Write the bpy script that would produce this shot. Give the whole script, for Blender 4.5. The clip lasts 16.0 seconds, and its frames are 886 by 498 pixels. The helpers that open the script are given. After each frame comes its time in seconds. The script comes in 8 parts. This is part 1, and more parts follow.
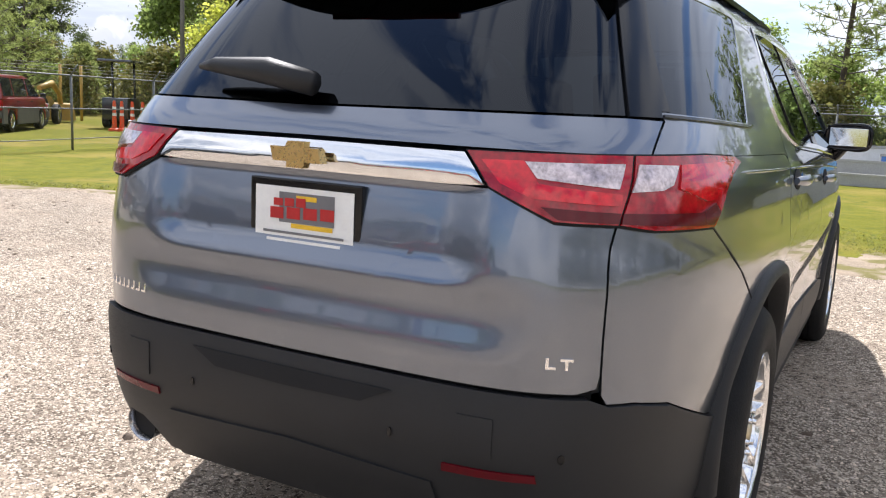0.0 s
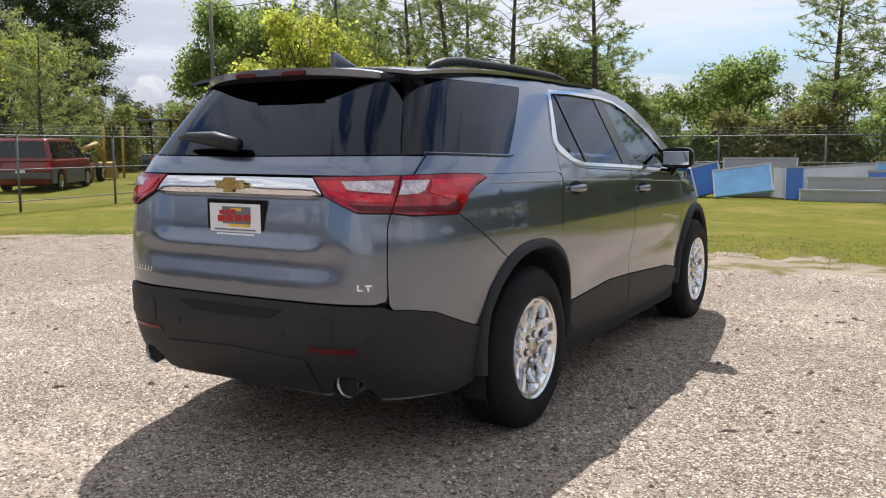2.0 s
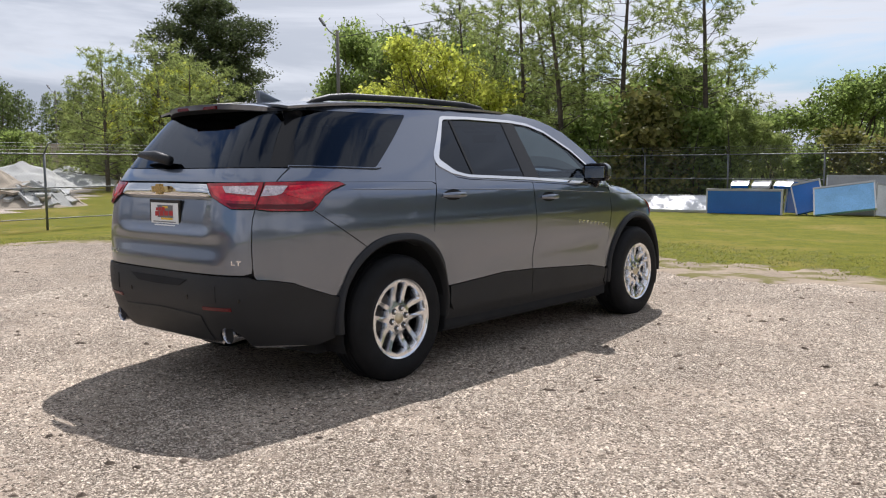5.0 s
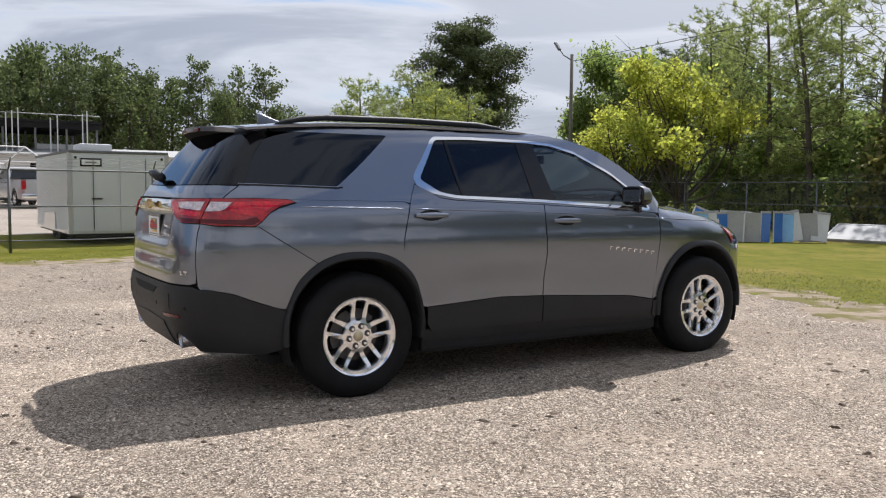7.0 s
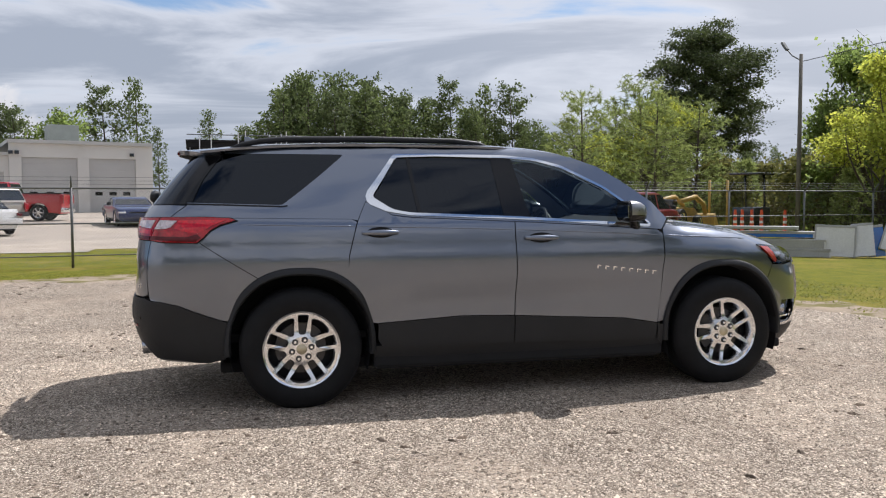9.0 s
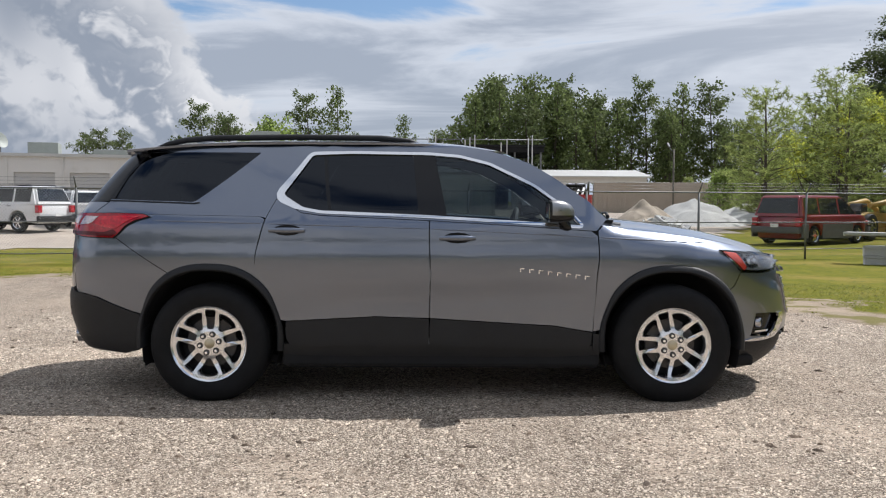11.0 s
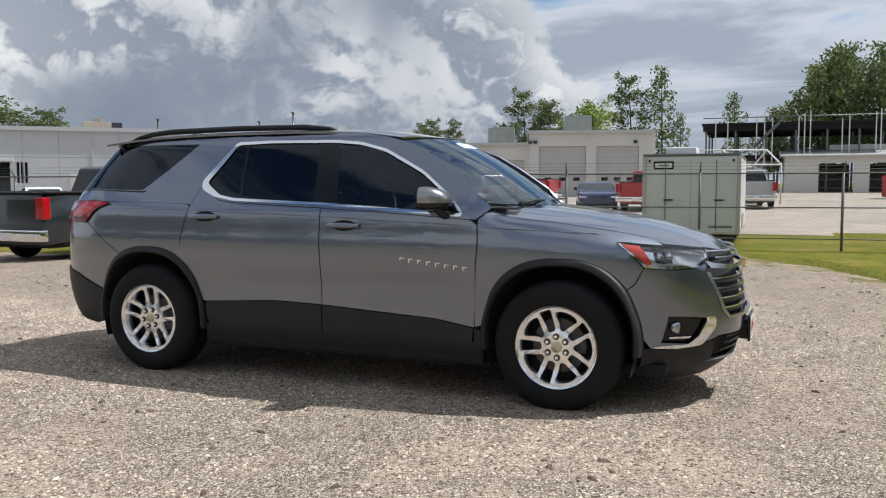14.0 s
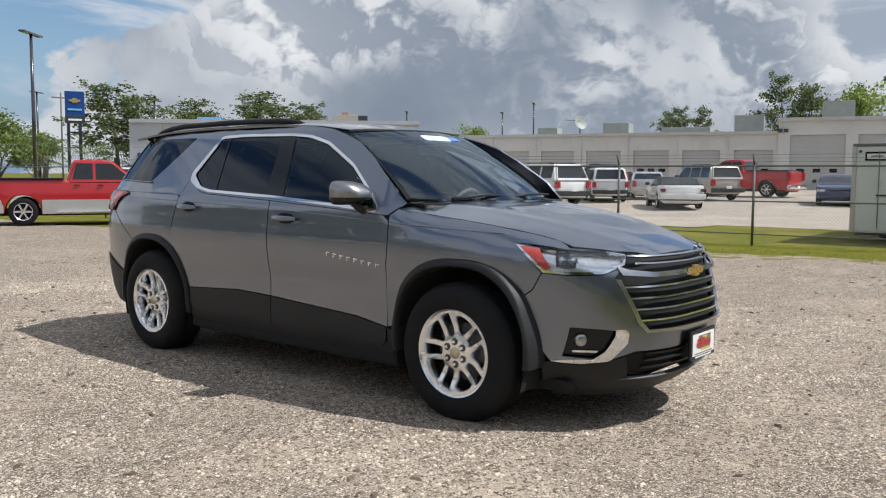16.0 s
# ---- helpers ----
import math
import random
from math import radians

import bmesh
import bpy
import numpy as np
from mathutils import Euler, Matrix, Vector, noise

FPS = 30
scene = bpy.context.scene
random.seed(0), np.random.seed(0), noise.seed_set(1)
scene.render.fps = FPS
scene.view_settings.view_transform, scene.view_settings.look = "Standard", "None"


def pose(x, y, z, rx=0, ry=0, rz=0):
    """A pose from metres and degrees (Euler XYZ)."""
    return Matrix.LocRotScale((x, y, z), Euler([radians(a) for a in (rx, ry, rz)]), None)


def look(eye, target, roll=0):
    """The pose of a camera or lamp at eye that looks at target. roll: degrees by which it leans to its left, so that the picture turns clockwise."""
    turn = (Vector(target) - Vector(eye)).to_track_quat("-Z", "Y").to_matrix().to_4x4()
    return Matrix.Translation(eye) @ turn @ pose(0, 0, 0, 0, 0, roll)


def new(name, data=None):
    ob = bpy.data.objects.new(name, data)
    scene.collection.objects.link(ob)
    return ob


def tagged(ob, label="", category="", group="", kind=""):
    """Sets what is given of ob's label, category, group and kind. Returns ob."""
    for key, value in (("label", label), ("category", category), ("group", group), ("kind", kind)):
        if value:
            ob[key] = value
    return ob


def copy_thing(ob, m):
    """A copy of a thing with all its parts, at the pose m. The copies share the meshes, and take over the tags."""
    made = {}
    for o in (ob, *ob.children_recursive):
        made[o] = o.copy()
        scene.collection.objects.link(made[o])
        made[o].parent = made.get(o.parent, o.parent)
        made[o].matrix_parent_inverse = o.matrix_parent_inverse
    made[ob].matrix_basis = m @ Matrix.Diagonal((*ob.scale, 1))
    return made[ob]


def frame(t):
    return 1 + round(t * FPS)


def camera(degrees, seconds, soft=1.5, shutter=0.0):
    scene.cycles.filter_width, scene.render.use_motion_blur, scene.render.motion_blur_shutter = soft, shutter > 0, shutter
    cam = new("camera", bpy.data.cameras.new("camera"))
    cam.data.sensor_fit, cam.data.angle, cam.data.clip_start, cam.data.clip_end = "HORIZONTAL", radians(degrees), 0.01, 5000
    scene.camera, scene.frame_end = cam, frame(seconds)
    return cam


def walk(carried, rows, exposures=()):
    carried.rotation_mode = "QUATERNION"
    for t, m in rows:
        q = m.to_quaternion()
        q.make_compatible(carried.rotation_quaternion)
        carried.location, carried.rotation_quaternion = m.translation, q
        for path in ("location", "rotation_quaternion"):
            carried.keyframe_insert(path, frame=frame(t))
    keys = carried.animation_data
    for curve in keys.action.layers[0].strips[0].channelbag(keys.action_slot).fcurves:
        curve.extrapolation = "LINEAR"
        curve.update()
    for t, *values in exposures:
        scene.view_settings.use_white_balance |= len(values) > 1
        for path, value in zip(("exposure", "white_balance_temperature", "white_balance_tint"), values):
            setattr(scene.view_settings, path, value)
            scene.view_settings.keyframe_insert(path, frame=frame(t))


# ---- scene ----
cam = camera(54.8, 16.0, soft=1.15)
PATH = [
    (0, (1.203, -4.224, 1.333), (0.3, -2.47, 1.005), 2.8),
    (0.5, (1.57, -4.504, 1.347), (0.623, -2.775, 1.009), 1.6),
    (1, (1.933, -4.751, 1.356), (0.956, -3.032, 1.057), 0.8),
    (1.5, (2.275, -5.008, 1.375), (1.292, -3.287, 1.102), 0.2),
    (2, (2.575, -5.292, 1.366), (1.582, -3.573, 1.127), -0.2),
    (2.5, (2.923, -5.487, 1.352), (1.911, -3.776, 1.13), -0.5),
    (3, (3.205, -5.737, 1.327), (2.17, -4.039, 1.113), -0.7),
    (3.5, (3.483, -5.904, 1.344), (2.416, -4.225, 1.133), -0.5),
    (3.7, (3.64, -5.916, 1.344), (2.555, -4.248, 1.135), -0.6),
    (5.8, (4.971, -4.791, 1.335), (3.516, -3.43, 1.164), -0.0),
    (6, (5.104, -4.641, 1.342), (3.602, -3.331, 1.18), -0.0),
    (6.5, (5.474, -4.267, 1.349), (3.868, -3.085, 1.196), 0.4),
    (7, (5.706, -3.892, 1.32), (4.01, -2.843, 1.179), 0.5),
    (7.5, (5.95, -3.462, 1.339), (4.176, -2.547, 1.203), 0.3),
    (8, (6.174, -3.034, 1.349), (4.333, -2.261, 1.225), 0.1),
    (8.5, (6.288, -2.543, 1.348), (4.393, -1.913, 1.231), -0.2),
    (9, (6.465, -2.03, 1.354), (4.532, -1.531, 1.241), -0.1),
    (9.2, (6.511, -1.826, 1.345), (4.565, -1.379, 1.232), -0.1),
    (11.3, (6.549, 0.204, 1.326), (4.553, 0.153, 1.215), 0.3),
    (11.5, (6.532, 0.392, 1.335), (4.538, 0.285, 1.22), 0.3),
    (12, (6.403, 0.89, 1.349), (4.421, 0.647, 1.231), 0.3),
    (12.5, (6.328, 1.407, 1.342), (4.366, 1.039, 1.22), 0.2),
    (13, (6.185, 1.847, 1.35), (4.253, 1.349, 1.218), 0.1),
    (13.5, (6.065, 2.344, 1.339), (4.17, 1.719, 1.203), -0.1),
    (14, (5.879, 2.804, 1.353), (4.031, 2.053, 1.207), -0.1),
    (14.5, (5.61, 3.262, 1.366), (3.817, 2.388, 1.215), -0.0),
    (15, (5.354, 3.713, 1.391), (3.629, 2.712, 1.237), 0.1),
    (15.5, (4.99, 4.079, 1.378), (3.347, 2.95, 1.218), 0.3),
    (16, (4.646, 4.474, 1.382), (3.104, 3.212, 1.212), 0.3),
]
walk(cam, [(t, look(eye, target, roll)) for t, eye, target, roll in PATH],
     exposures=[(0.0, 0.75, 6250, 14), (1.0, 0.50, 6250, 14), (2.0, 0.28, 6250, 14), (3.5, 0.18, 6220, 15), (6.0, 0.10, 6220, 14), (9.0, 0.06, 6230, 14), (12.0, 0.03, 6230, 11), (16.0, -0.06, 6180, 10)])

# ---- sky, sun, exposure ----
SUN_WAY = Vector((0.385, -0.62, -1.0)).normalized()          # the way the sunlight goes
sun_from = -SUN_WAY
sun = new("sun", bpy.data.lights.new("sun", "SUN"))
sun.data.energy, sun.data.angle, sun.data.color = 5.0, radians(0.55), (1.0, 0.968, 0.92)
sun.matrix_world = look((0, 0, 60), Vector((0, 0, 60)) + SUN_WAY)


def world_sky():
    w = bpy.data.worlds.new("sky")
    scene.world = w
    w.use_nodes = True
    nt = w.node_tree
    nt.nodes.clear()
    N, Lk = nt.nodes.new, nt.links.new

    def math_node(op, a, b=None, c=None, clamp=False):
        n = N("ShaderNodeMath")
        n.operation, n.use_clamp = op, clamp
        for k, v in enumerate((a, b, c)):
            if v is None:
                continue
            if isinstance(v, (int, float)):
                n.inputs[k].default_value = v
            else:
                Lk(v, n.inputs[k])
        return n.outputs[0]

    def smooth(v, a, b):
        n = N("ShaderNodeMapRange")
        n.interpolation_type = "SMOOTHSTEP"
        Lk(v, n.inputs[0])
        n.inputs[1].default_value, n.inputs[2].default_value = a, b
        return n.outputs[0]

    def mixed(fac, a, b):
        n = N("ShaderNodeMix")
        n.data_type = "RGBA"
        if isinstance(fac, (int, float)):
            n.inputs[0].default_value = fac
        else:
            Lk(fac, n.inputs[0])
        for k, v in ((6, a), (7, b)):
            if isinstance(v, tuple):
                n.inputs[k].default_value = (*v, 1)
            else:
                Lk(v, n.inputs[k])
        return n.outputs[2]

    def fbm(vec, scale, detail, rough, dist=0.0):
        n = N("ShaderNodeTexNoise")
        Lk(vec, n.inputs["Vector"])
        n.inputs["Scale"].default_value, n.inputs["Detail"].default_value = scale, detail
        n.inputs["Roughness"].default_value, n.inputs["Distortion"].default_value = rough, dist
        return n.outputs["Fac"]

    tex = N("ShaderNodeTexCoord").outputs["Generated"]
    sep = N("ShaderNodeSeparateXYZ")
    Lk(tex, sep.inputs[0])
    dx, dy, dz = sep.outputs
    sky = N("ShaderNodeTexSky")
    sky.sky_type, sky.sun_disc = "NISHITA", False
    sky.sun_elevation = math.asin(sun_from.z)
    sky.sun_rotation = math.atan2(sun_from.x, sun_from.y)
    sky.air_density, sky.dust_density, sky.ozone_density = 1.1, 0.7, 1.6
    turn = math_node("ARCTAN2", dy, math_node("MULTIPLY", dx, -1.0))          # 0 towards -x, growing towards +y
    # long flat streaks of stratus
    squash = N("ShaderNodeMapping")
    Lk(tex, squash.inputs[0])
    squash.inputs["Scale"].default_value = (1.0, 1.0, 6.5)
    squash.inputs["Location"].default_value = (0.3, 0.1, 0.55)
    sheet = fbm(squash.outputs[0], 1.9, 9, 0.56, 0.7)
    cover = math_node("SUBTRACT", math_node("MULTIPLY", smooth(dz, 0.07, 0.22), 0.09), math_node("MULTIPLY", smooth(dz, 0.30, 0.50), 0.02))
    clear = math_node("MULTIPLY", smooth(turn, radians(-30), radians(-16)), smooth(turn, radians(6), radians(-4)))
    clear = math_node("ADD", clear, smooth(turn, radians(-52), radians(-62)))
    clear = math_node("MULTIPLY", math_node("MULTIPLY", clear, math_node("MULTIPLY", smooth(dz, 0.165, 0.215), smooth(dz, 0.46, 0.36))), 0.16)
    cover = math_node("SUBTRACT", cover, clear)
    cover = math_node("ADD", cover, math_node("MULTIPLY", smooth(dx, 0.10, 0.45), -0.02))      # cloudier towards +x
    low = math_node("MULTIPLY", smooth(turn, radians(-28), radians(-14)), smooth(turn, radians(56), radians(40)))
    cover = math_node("ADD", cover, math_node("MULTIPLY", math_node("MULTIPLY", low, smooth(dz, 0.22, 0.12)), 0.14))      # overcast down to the woods
    sheet = math_node("ADD", sheet, cover)
    deck = smooth(sheet, 0.44, 0.57)
    thick = math_node("MULTIPLY", smooth(sheet, 0.54, 0.70), smooth(dz, 0.62, 0.30))
    glow = N("ShaderNodeVectorMath")
    glow.operation = "DOT_PRODUCT"
    Lk(tex, glow.inputs[0])
    glow.inputs[1].default_value = tuple(sun_from)
    near_sun = smooth(glow.outputs["Value"], 0.45, 0.98)
    # heaped cumulus bank on the -x, -y side: its top falls away at both ends
    top = math_node("MULTIPLY", smooth(turn, radians(-4), radians(-30)), smooth(turn, radians(-72), radians(-40)))
    top = math_node("MULTIPLY", math_node("MAXIMUM", top, math_node("MAXIMUM", smooth(turn, radians(-80), radians(-96)), smooth(turn, radians(118), radians(150)))), 0.40)
    bend = N("ShaderNodeTexNoise")
    Lk(tex, bend.inputs["Vector"])
    bend.inputs["Scale"].default_value, bend.inputs["Detail"].default_value = 9.0, 4
    shift = N("ShaderNodeVectorMath")
    shift.operation = "MULTIPLY_ADD"
    Lk(bend.outputs["Color"], shift.inputs[0])
    shift.inputs[1].default_value = (0.10, 0.10, 0.10)
    Lk(tex, shift.inputs[2])

    def billow(offset):
        """Cauliflower heaps at several sizes."""
        mp = N("ShaderNodeMapping")
        Lk(shift.outputs[0], mp.inputs[0])
        mp.inputs["Location"].default_value = offset
        mp.inputs["Scale"].default_value = (1, 1, 1.25)
        v = N("ShaderNodeTexVoronoi")
        Lk(mp.outputs[0], v.inputs["Vector"])
        v.inputs["Scale"].default_value, v.inputs["Detail"].default_value = 5.2, 4.5
        v.inputs["Roughness"].default_value, v.inputs["Lacunarity"].default_value = 0.52, 2.3
        v.normalize = True
        return math_node("SUBTRACT", 1.0, v.outputs["Distance"])

    puff = billow((0.0, 0.0, 0.0))
    puff_lit = billow(tuple(0.020 * v for v in sun_from))
    soft = fbm(tex, 5.0, 5, 0.5, 0.3)
    body = math_node("SUBTRACT", top, dz)
    body = math_node("ADD", body, math_node("MULTIPLY", math_node("SUBTRACT", puff, 0.70), 0.42))
    body = math_node("ADD", body, math_node("MULTIPLY", math_node("SUBTRACT", soft, 0.5), 0.22))
    heap = smooth(body, 0.0, 0.022)
    relief = smooth(math_node("SUBTRACT", puff_lit, puff), 0.040, -0.045)
    rim = smooth(body, 0.13, 0.01)
    light = math_node("MAXIMUM", math_node("MULTIPLY", relief, smooth(soft, 0.30, 0.50)), math_node("MULTIPLY", rim, 0.85))
    broad = fbm(tex, 2.6, 3, 0.5, 0.2)
    light = math_node("MULTIPLY", light, math_node("MULTIPLY", smooth(dz, -0.04, 0.14), smooth(broad, 0.36, 0.56)))
    facing = smooth(glow.outputs["Value"], 0.12, -0.45)
    light = math_node("MAXIMUM", light, math_node("MULTIPLY", facing, math_node("MULTIPLY", smooth(soft, 0.25, 0.6), 0.95)))
    cumulus = mixed(light, mixed(soft, (0.20, 0.24, 0.30), (0.36, 0.40, 0.46)), (0.86, 0.855, 0.84))
    cumulus = mixed(math_node("MULTIPLY", smooth(dz, 0.07, 0.0), 0.45), cumulus, (0.46, 0.51, 0.58))
    veil = mixed(thick, (0.66, 0.69, 0.73), (0.38, 0.42, 0.48))
    veil = mixed(math_node("MULTIPLY", near_sun, 0.8), veil, (0.86, 0.86, 0.86))
    blue = N("ShaderNodeMix")
    blue.data_type, blue.blend_type = "RGBA", "MULTIPLY"
    blue.inputs[0].default_value = 1.0
    Lk(sky.outputs[0], blue.inputs[6])
    blue.inputs[7].default_value = (0.090, 0.098, 0.106, 1)
    haze = mixed(smooth(dz, 0.16, -0.02), blue.outputs[2], (0.27, 0.37, 0.53))
    col = mixed(math_node("MULTIPLY", deck, 0.93), haze, veil)
    col = mixed(heap, col, cumulus)
    col = mixed(smooth(dz, 0.0, -0.06), col, (0.16, 0.15, 0.13))
    bg = N("ShaderNodeBackground")
    Lk(col, bg.inputs[0])
    bg.inputs[1].default_value = 1.0
    out = N("ShaderNodeOutputWorld")
    Lk(bg.outputs[0], out.inputs[0])


world_sky()


# ---- materials ----
def pbr(name, col, rough=0.5, metal=0.0, var=0.18, scale=6.0, fine=60.0, bump=0.0, bscale=80.0, col2=None, coat=0.0,
        spec=0.5, rvar=0.08, flake=0.0, trans=0.0, ior=1.45, emit=None, per=0.0, sheen=0.0):
    """A surface with variation at two scales: broad stains and fine grain, with relief from the grain."""
    m = bpy.data.materials.new(name)
    m.use_nodes = True
    nt = m.node_tree
    N, Lk = nt.nodes.new, nt.links.new
    b = nt.nodes["Principled BSDF"]
    b.inputs["Roughness"].default_value, b.inputs["Metallic"].default_value = rough, metal
    b.inputs["Specular IOR Level"].default_value, b.inputs["IOR"].default_value = spec, ior
    b.inputs["Coat Weight"].default_value, b.inputs["Coat Roughness"].default_value = coat, 0.03
    b.inputs["Transmission Weight"].default_value = trans
    tex = N("ShaderNodeTexCoord").outputs["Object"]

    def noise_node(s, detail=5, r=0.55):
        n = N("ShaderNodeTexNoise")
        Lk(tex, n.inputs["Vector"])
        n.inputs["Scale"].default_value, n.inputs["Detail"].default_value, n.inputs["Roughness"].default_value = s, detail, r
        return n.outputs["Fac"]

    big, small = noise_node(scale), noise_node(fine, 3)
    both = N("ShaderNodeMath")
    both.operation = "MULTIPLY_ADD"
    Lk(small, both.inputs[0])
    both.inputs[1].default_value = 0.45
    half = N("ShaderNodeMath")
    half.operation = "MULTIPLY"
    Lk(big, half.inputs[0])
    half.inputs[1].default_value = 0.55
    Lk(half.outputs[0], both.inputs[2])
    ramp = N("ShaderNodeValToRGB")
    Lk(both.outputs[0], ramp.inputs[0])
    c2 = col2 or tuple(c * (1 - var) for c in col)
    c1 = col if col2 else tuple(min(1, c * (1 + var)) for c in col)
    ramp.color_ramp.elements[0].position, ramp.color_ramp.elements[1].position = 0.36, 0.64
    ramp.color_ramp.elements[0].color, ramp.color_ramp.elements[1].color = (*c2, 1), (*c1, 1)
    colour = ramp.outputs[0]
    if per:
        info = N("ShaderNodeNewGeometry").outputs["Random Per Island"]
        hsv = N("ShaderNodeHueSaturation")
        rng = N("ShaderNodeMapRange")
        Lk(info, rng.inputs[0])
        rng.inputs[3].default_value, rng.inputs[4].default_value = 1 - per, 1 + per
        Lk(rng.outputs[0], hsv.inputs["Value"])
        Lk(colour, hsv.inputs["Color"])
        colour = hsv.outputs[0]
    Lk(colour, b.inputs["Base Color"])
    rr = N("ShaderNodeMapRange")
    Lk(small, rr.inputs[0])
    rr.inputs[3].default_value, rr.inputs[4].default_value = max(0.0, rough - rvar), min(1, rough + rvar)
    if rvar:
        Lk(rr.outputs[0], b.inputs["Roughness"])
    if bump:
        bn = N("ShaderNodeBump")
        bn.inputs["Strength"].default_value, bn.inputs["Distance"].default_value = min(1.0, bump), 0.02
        Lk(noise_node(bscale, 4, 0.6), bn.inputs["Height"])
        Lk(bn.outputs[0], b.inputs["Normal"])
    if flake:
        vo = N("ShaderNodeTexVoronoi")
        Lk(tex, vo.inputs["Vector"])
        vo.inputs["Scale"].default_value = 900.0
        fb = N("ShaderNodeBump")
        fb.inputs["Strength"].default_value, fb.inputs["Distance"].default_value = flake, 0.002
        Lk(vo.outputs["Distance"], fb.inputs["Height"])
        Lk(fb.outputs[0], b.inputs["Normal"])
    if emit:
        b.inputs["Emission Color"].default_value, b.inputs["Emission Strength"].default_value = (*emit[0], 1), emit[1]
    return m


def glass_tint(name, tint, rough=0.0, ior=1.5, sheen=(0.95, 0.97, 1.0)):
    """Thin car glass: part clear with a tint, part mirror by Fresnel."""
    m = bpy.data.materials.new(name)
    m.use_nodes = True
    nt = m.node_tree
    nt.nodes.clear()
    N, Lk = nt.nodes.new, nt.links.new
    clear, gloss, mix, fr, out = (N("ShaderNode" + k) for k in ("BsdfTransparent", "BsdfGlossy", "MixShader", "Fresnel", "OutputMaterial"))
    clear.inputs[0].default_value = (*tint, 1)
    gloss.inputs["Roughness"].default_value = rough
    gloss.inputs[0].default_value = (*sheen, 1)
    fr.inputs[0].default_value = ior
    Lk(fr.outputs[0], mix.inputs[0])
    Lk(clear.outputs[0], mix.inputs[1])
    Lk(gloss.outputs[0], mix.inputs[2])
    Lk(mix.outputs[0], out.inputs[0])
    return m


M = {}
M["paint"] = pbr("grey_metallic_paint", (0.162, 0.184, 0.230), 0.30, 1.0, 0.03, 1.5, 300, coat=1.0, rvar=0.02)
M["paint"].node_tree.nodes["Principled BSDF"].inputs["Coat IOR"].default_value = 1.75
M["black_plastic"] = pbr("textured_black_plastic", (0.0175, 0.018, 0.0195), 0.52, 0, 0.15, 5, 200, bump=0.12, bscale=600, spec=0.42)
M["grey_plastic"] = pbr("grey_bumper_plastic", (0.10, 0.10, 0.10), 0.6, 0, 0.15, 6, 80)
M["gloss_black"] = pbr("gloss_black_trim", (0.007, 0.007, 0.008), 0.16, 0, 0.1, 5, 100, coat=0.15, rvar=0.02, spec=0.35)
# near-black for dark parts and for patches that stand for shade
M["void"] = pbr("dark_parts_and_shade", (0.010, 0.010, 0.011), 0.85, 0, 0.2, 8, 80)
M["chrome"] = pbr("chrome", (0.80, 0.81, 0.83), 0.07, 1.0, 0.03, 4, 80, rvar=0.03)
M["alloy"] = pbr("silver_alloy", (0.82, 0.83, 0.85), 0.17, 1.0, 0.06, 14, 200, rvar=0.06)
M["alloy_dark"] = pbr("brake_metal", (0.085, 0.080, 0.076), 0.45, 0.9, 0.2, 30, 200)
M["rubber"] = pbr("tyre_rubber", (0.0110, 0.0112, 0.0120), 0.66, 0, 0.25, 9, 120, bump=0.15, bscale=160, spec=0.22)
M["red_lens"] = pbr("red_lamp_lens", (0.36, 0.003, 0.010), 0.10, 0, 0.40, 18, 70, coat=0.7, rvar=0.02, spec=0.45)
M["bright_red"] = pbr("bright_red_lamp_lens", (0.62, 0.006, 0.016), 0.08, 0, 0.35, 14, 60, coat=0.8, rvar=0.02, spec=0.45)
M["dark_red"] = pbr("dark_red_lamp_lens", (0.10, 0.004, 0.008), 0.16, 0, 0.12, 12, 60, coat=0.15, rvar=0.02, spec=0.35)
M["white_lens"] = pbr("clear_lamp_reflector", (0.92, 0.93, 0.94), 0.20, 0.85, 0.16, 22, 90, coat=0.6, rvar=0.03)
M["pink_lens"] = pbr("pinkish_clear_lamp_lens", (0.62, 0.53, 0.54), 0.14, 0.3, 0.45, 28, 110, coat=0.9, rvar=0.03)
M["satin"] = pbr("satin_chrome", (0.46, 0.46, 0.48), 0.24, 1.0, 0.05, 10, 90)
M["sticker_blue"] = pbr("deep_blue_sticker", (0.10, 0.22, 0.50), 0.4, 0, 0.06, 30, 90)
M["orange_lens"] = pbr("orange_red_side_reflector", (0.48, 0.055, 0.035), 0.15, 0, 0.15, 16, 60, coat=1.0)
M["lamp_dark"] = pbr("lamp_housing", (0.035, 0.037, 0.042), 0.18, 0.2, 0.2, 20, 90, coat=1.0)
M["pale_gold"] = pbr("pale_gold_wheel_cap", (0.62, 0.53, 0.36), 0.35, 0.6, 0.08, 20, 120)
M["gold"] = pbr("gold_badge", (0.62, 0.43, 0.17), 0.28, 0.8, 0.08, 20, 120)
M["lamp_glass"] = glass_tint("clear_lamp_glass", (0.97, 0.975, 0.98))
M["silver_cap"] = pbr("silver_mirror_cap", (0.36, 0.36, 0.365), 0.30, 1.0, 0.04, 5, 90)
# sheen dims and blues the glass reflections in place of a bluer sky
M["glass"] = glass_tint("clear_green_glass", (0.88, 0.93, 0.92), ior=1.85, sheen=(0.80, 0.92, 1.0))
M["glass_mid"] = glass_tint("tinted_side_glass", (0.26, 0.30, 0.30), ior=1.52, sheen=(0.75, 0.84, 0.95))
M["glass_dark"] = glass_tint("privacy_glass", (0.018, 0.022, 0.026), ior=1.52, sheen=(0.76, 0.82, 0.92))
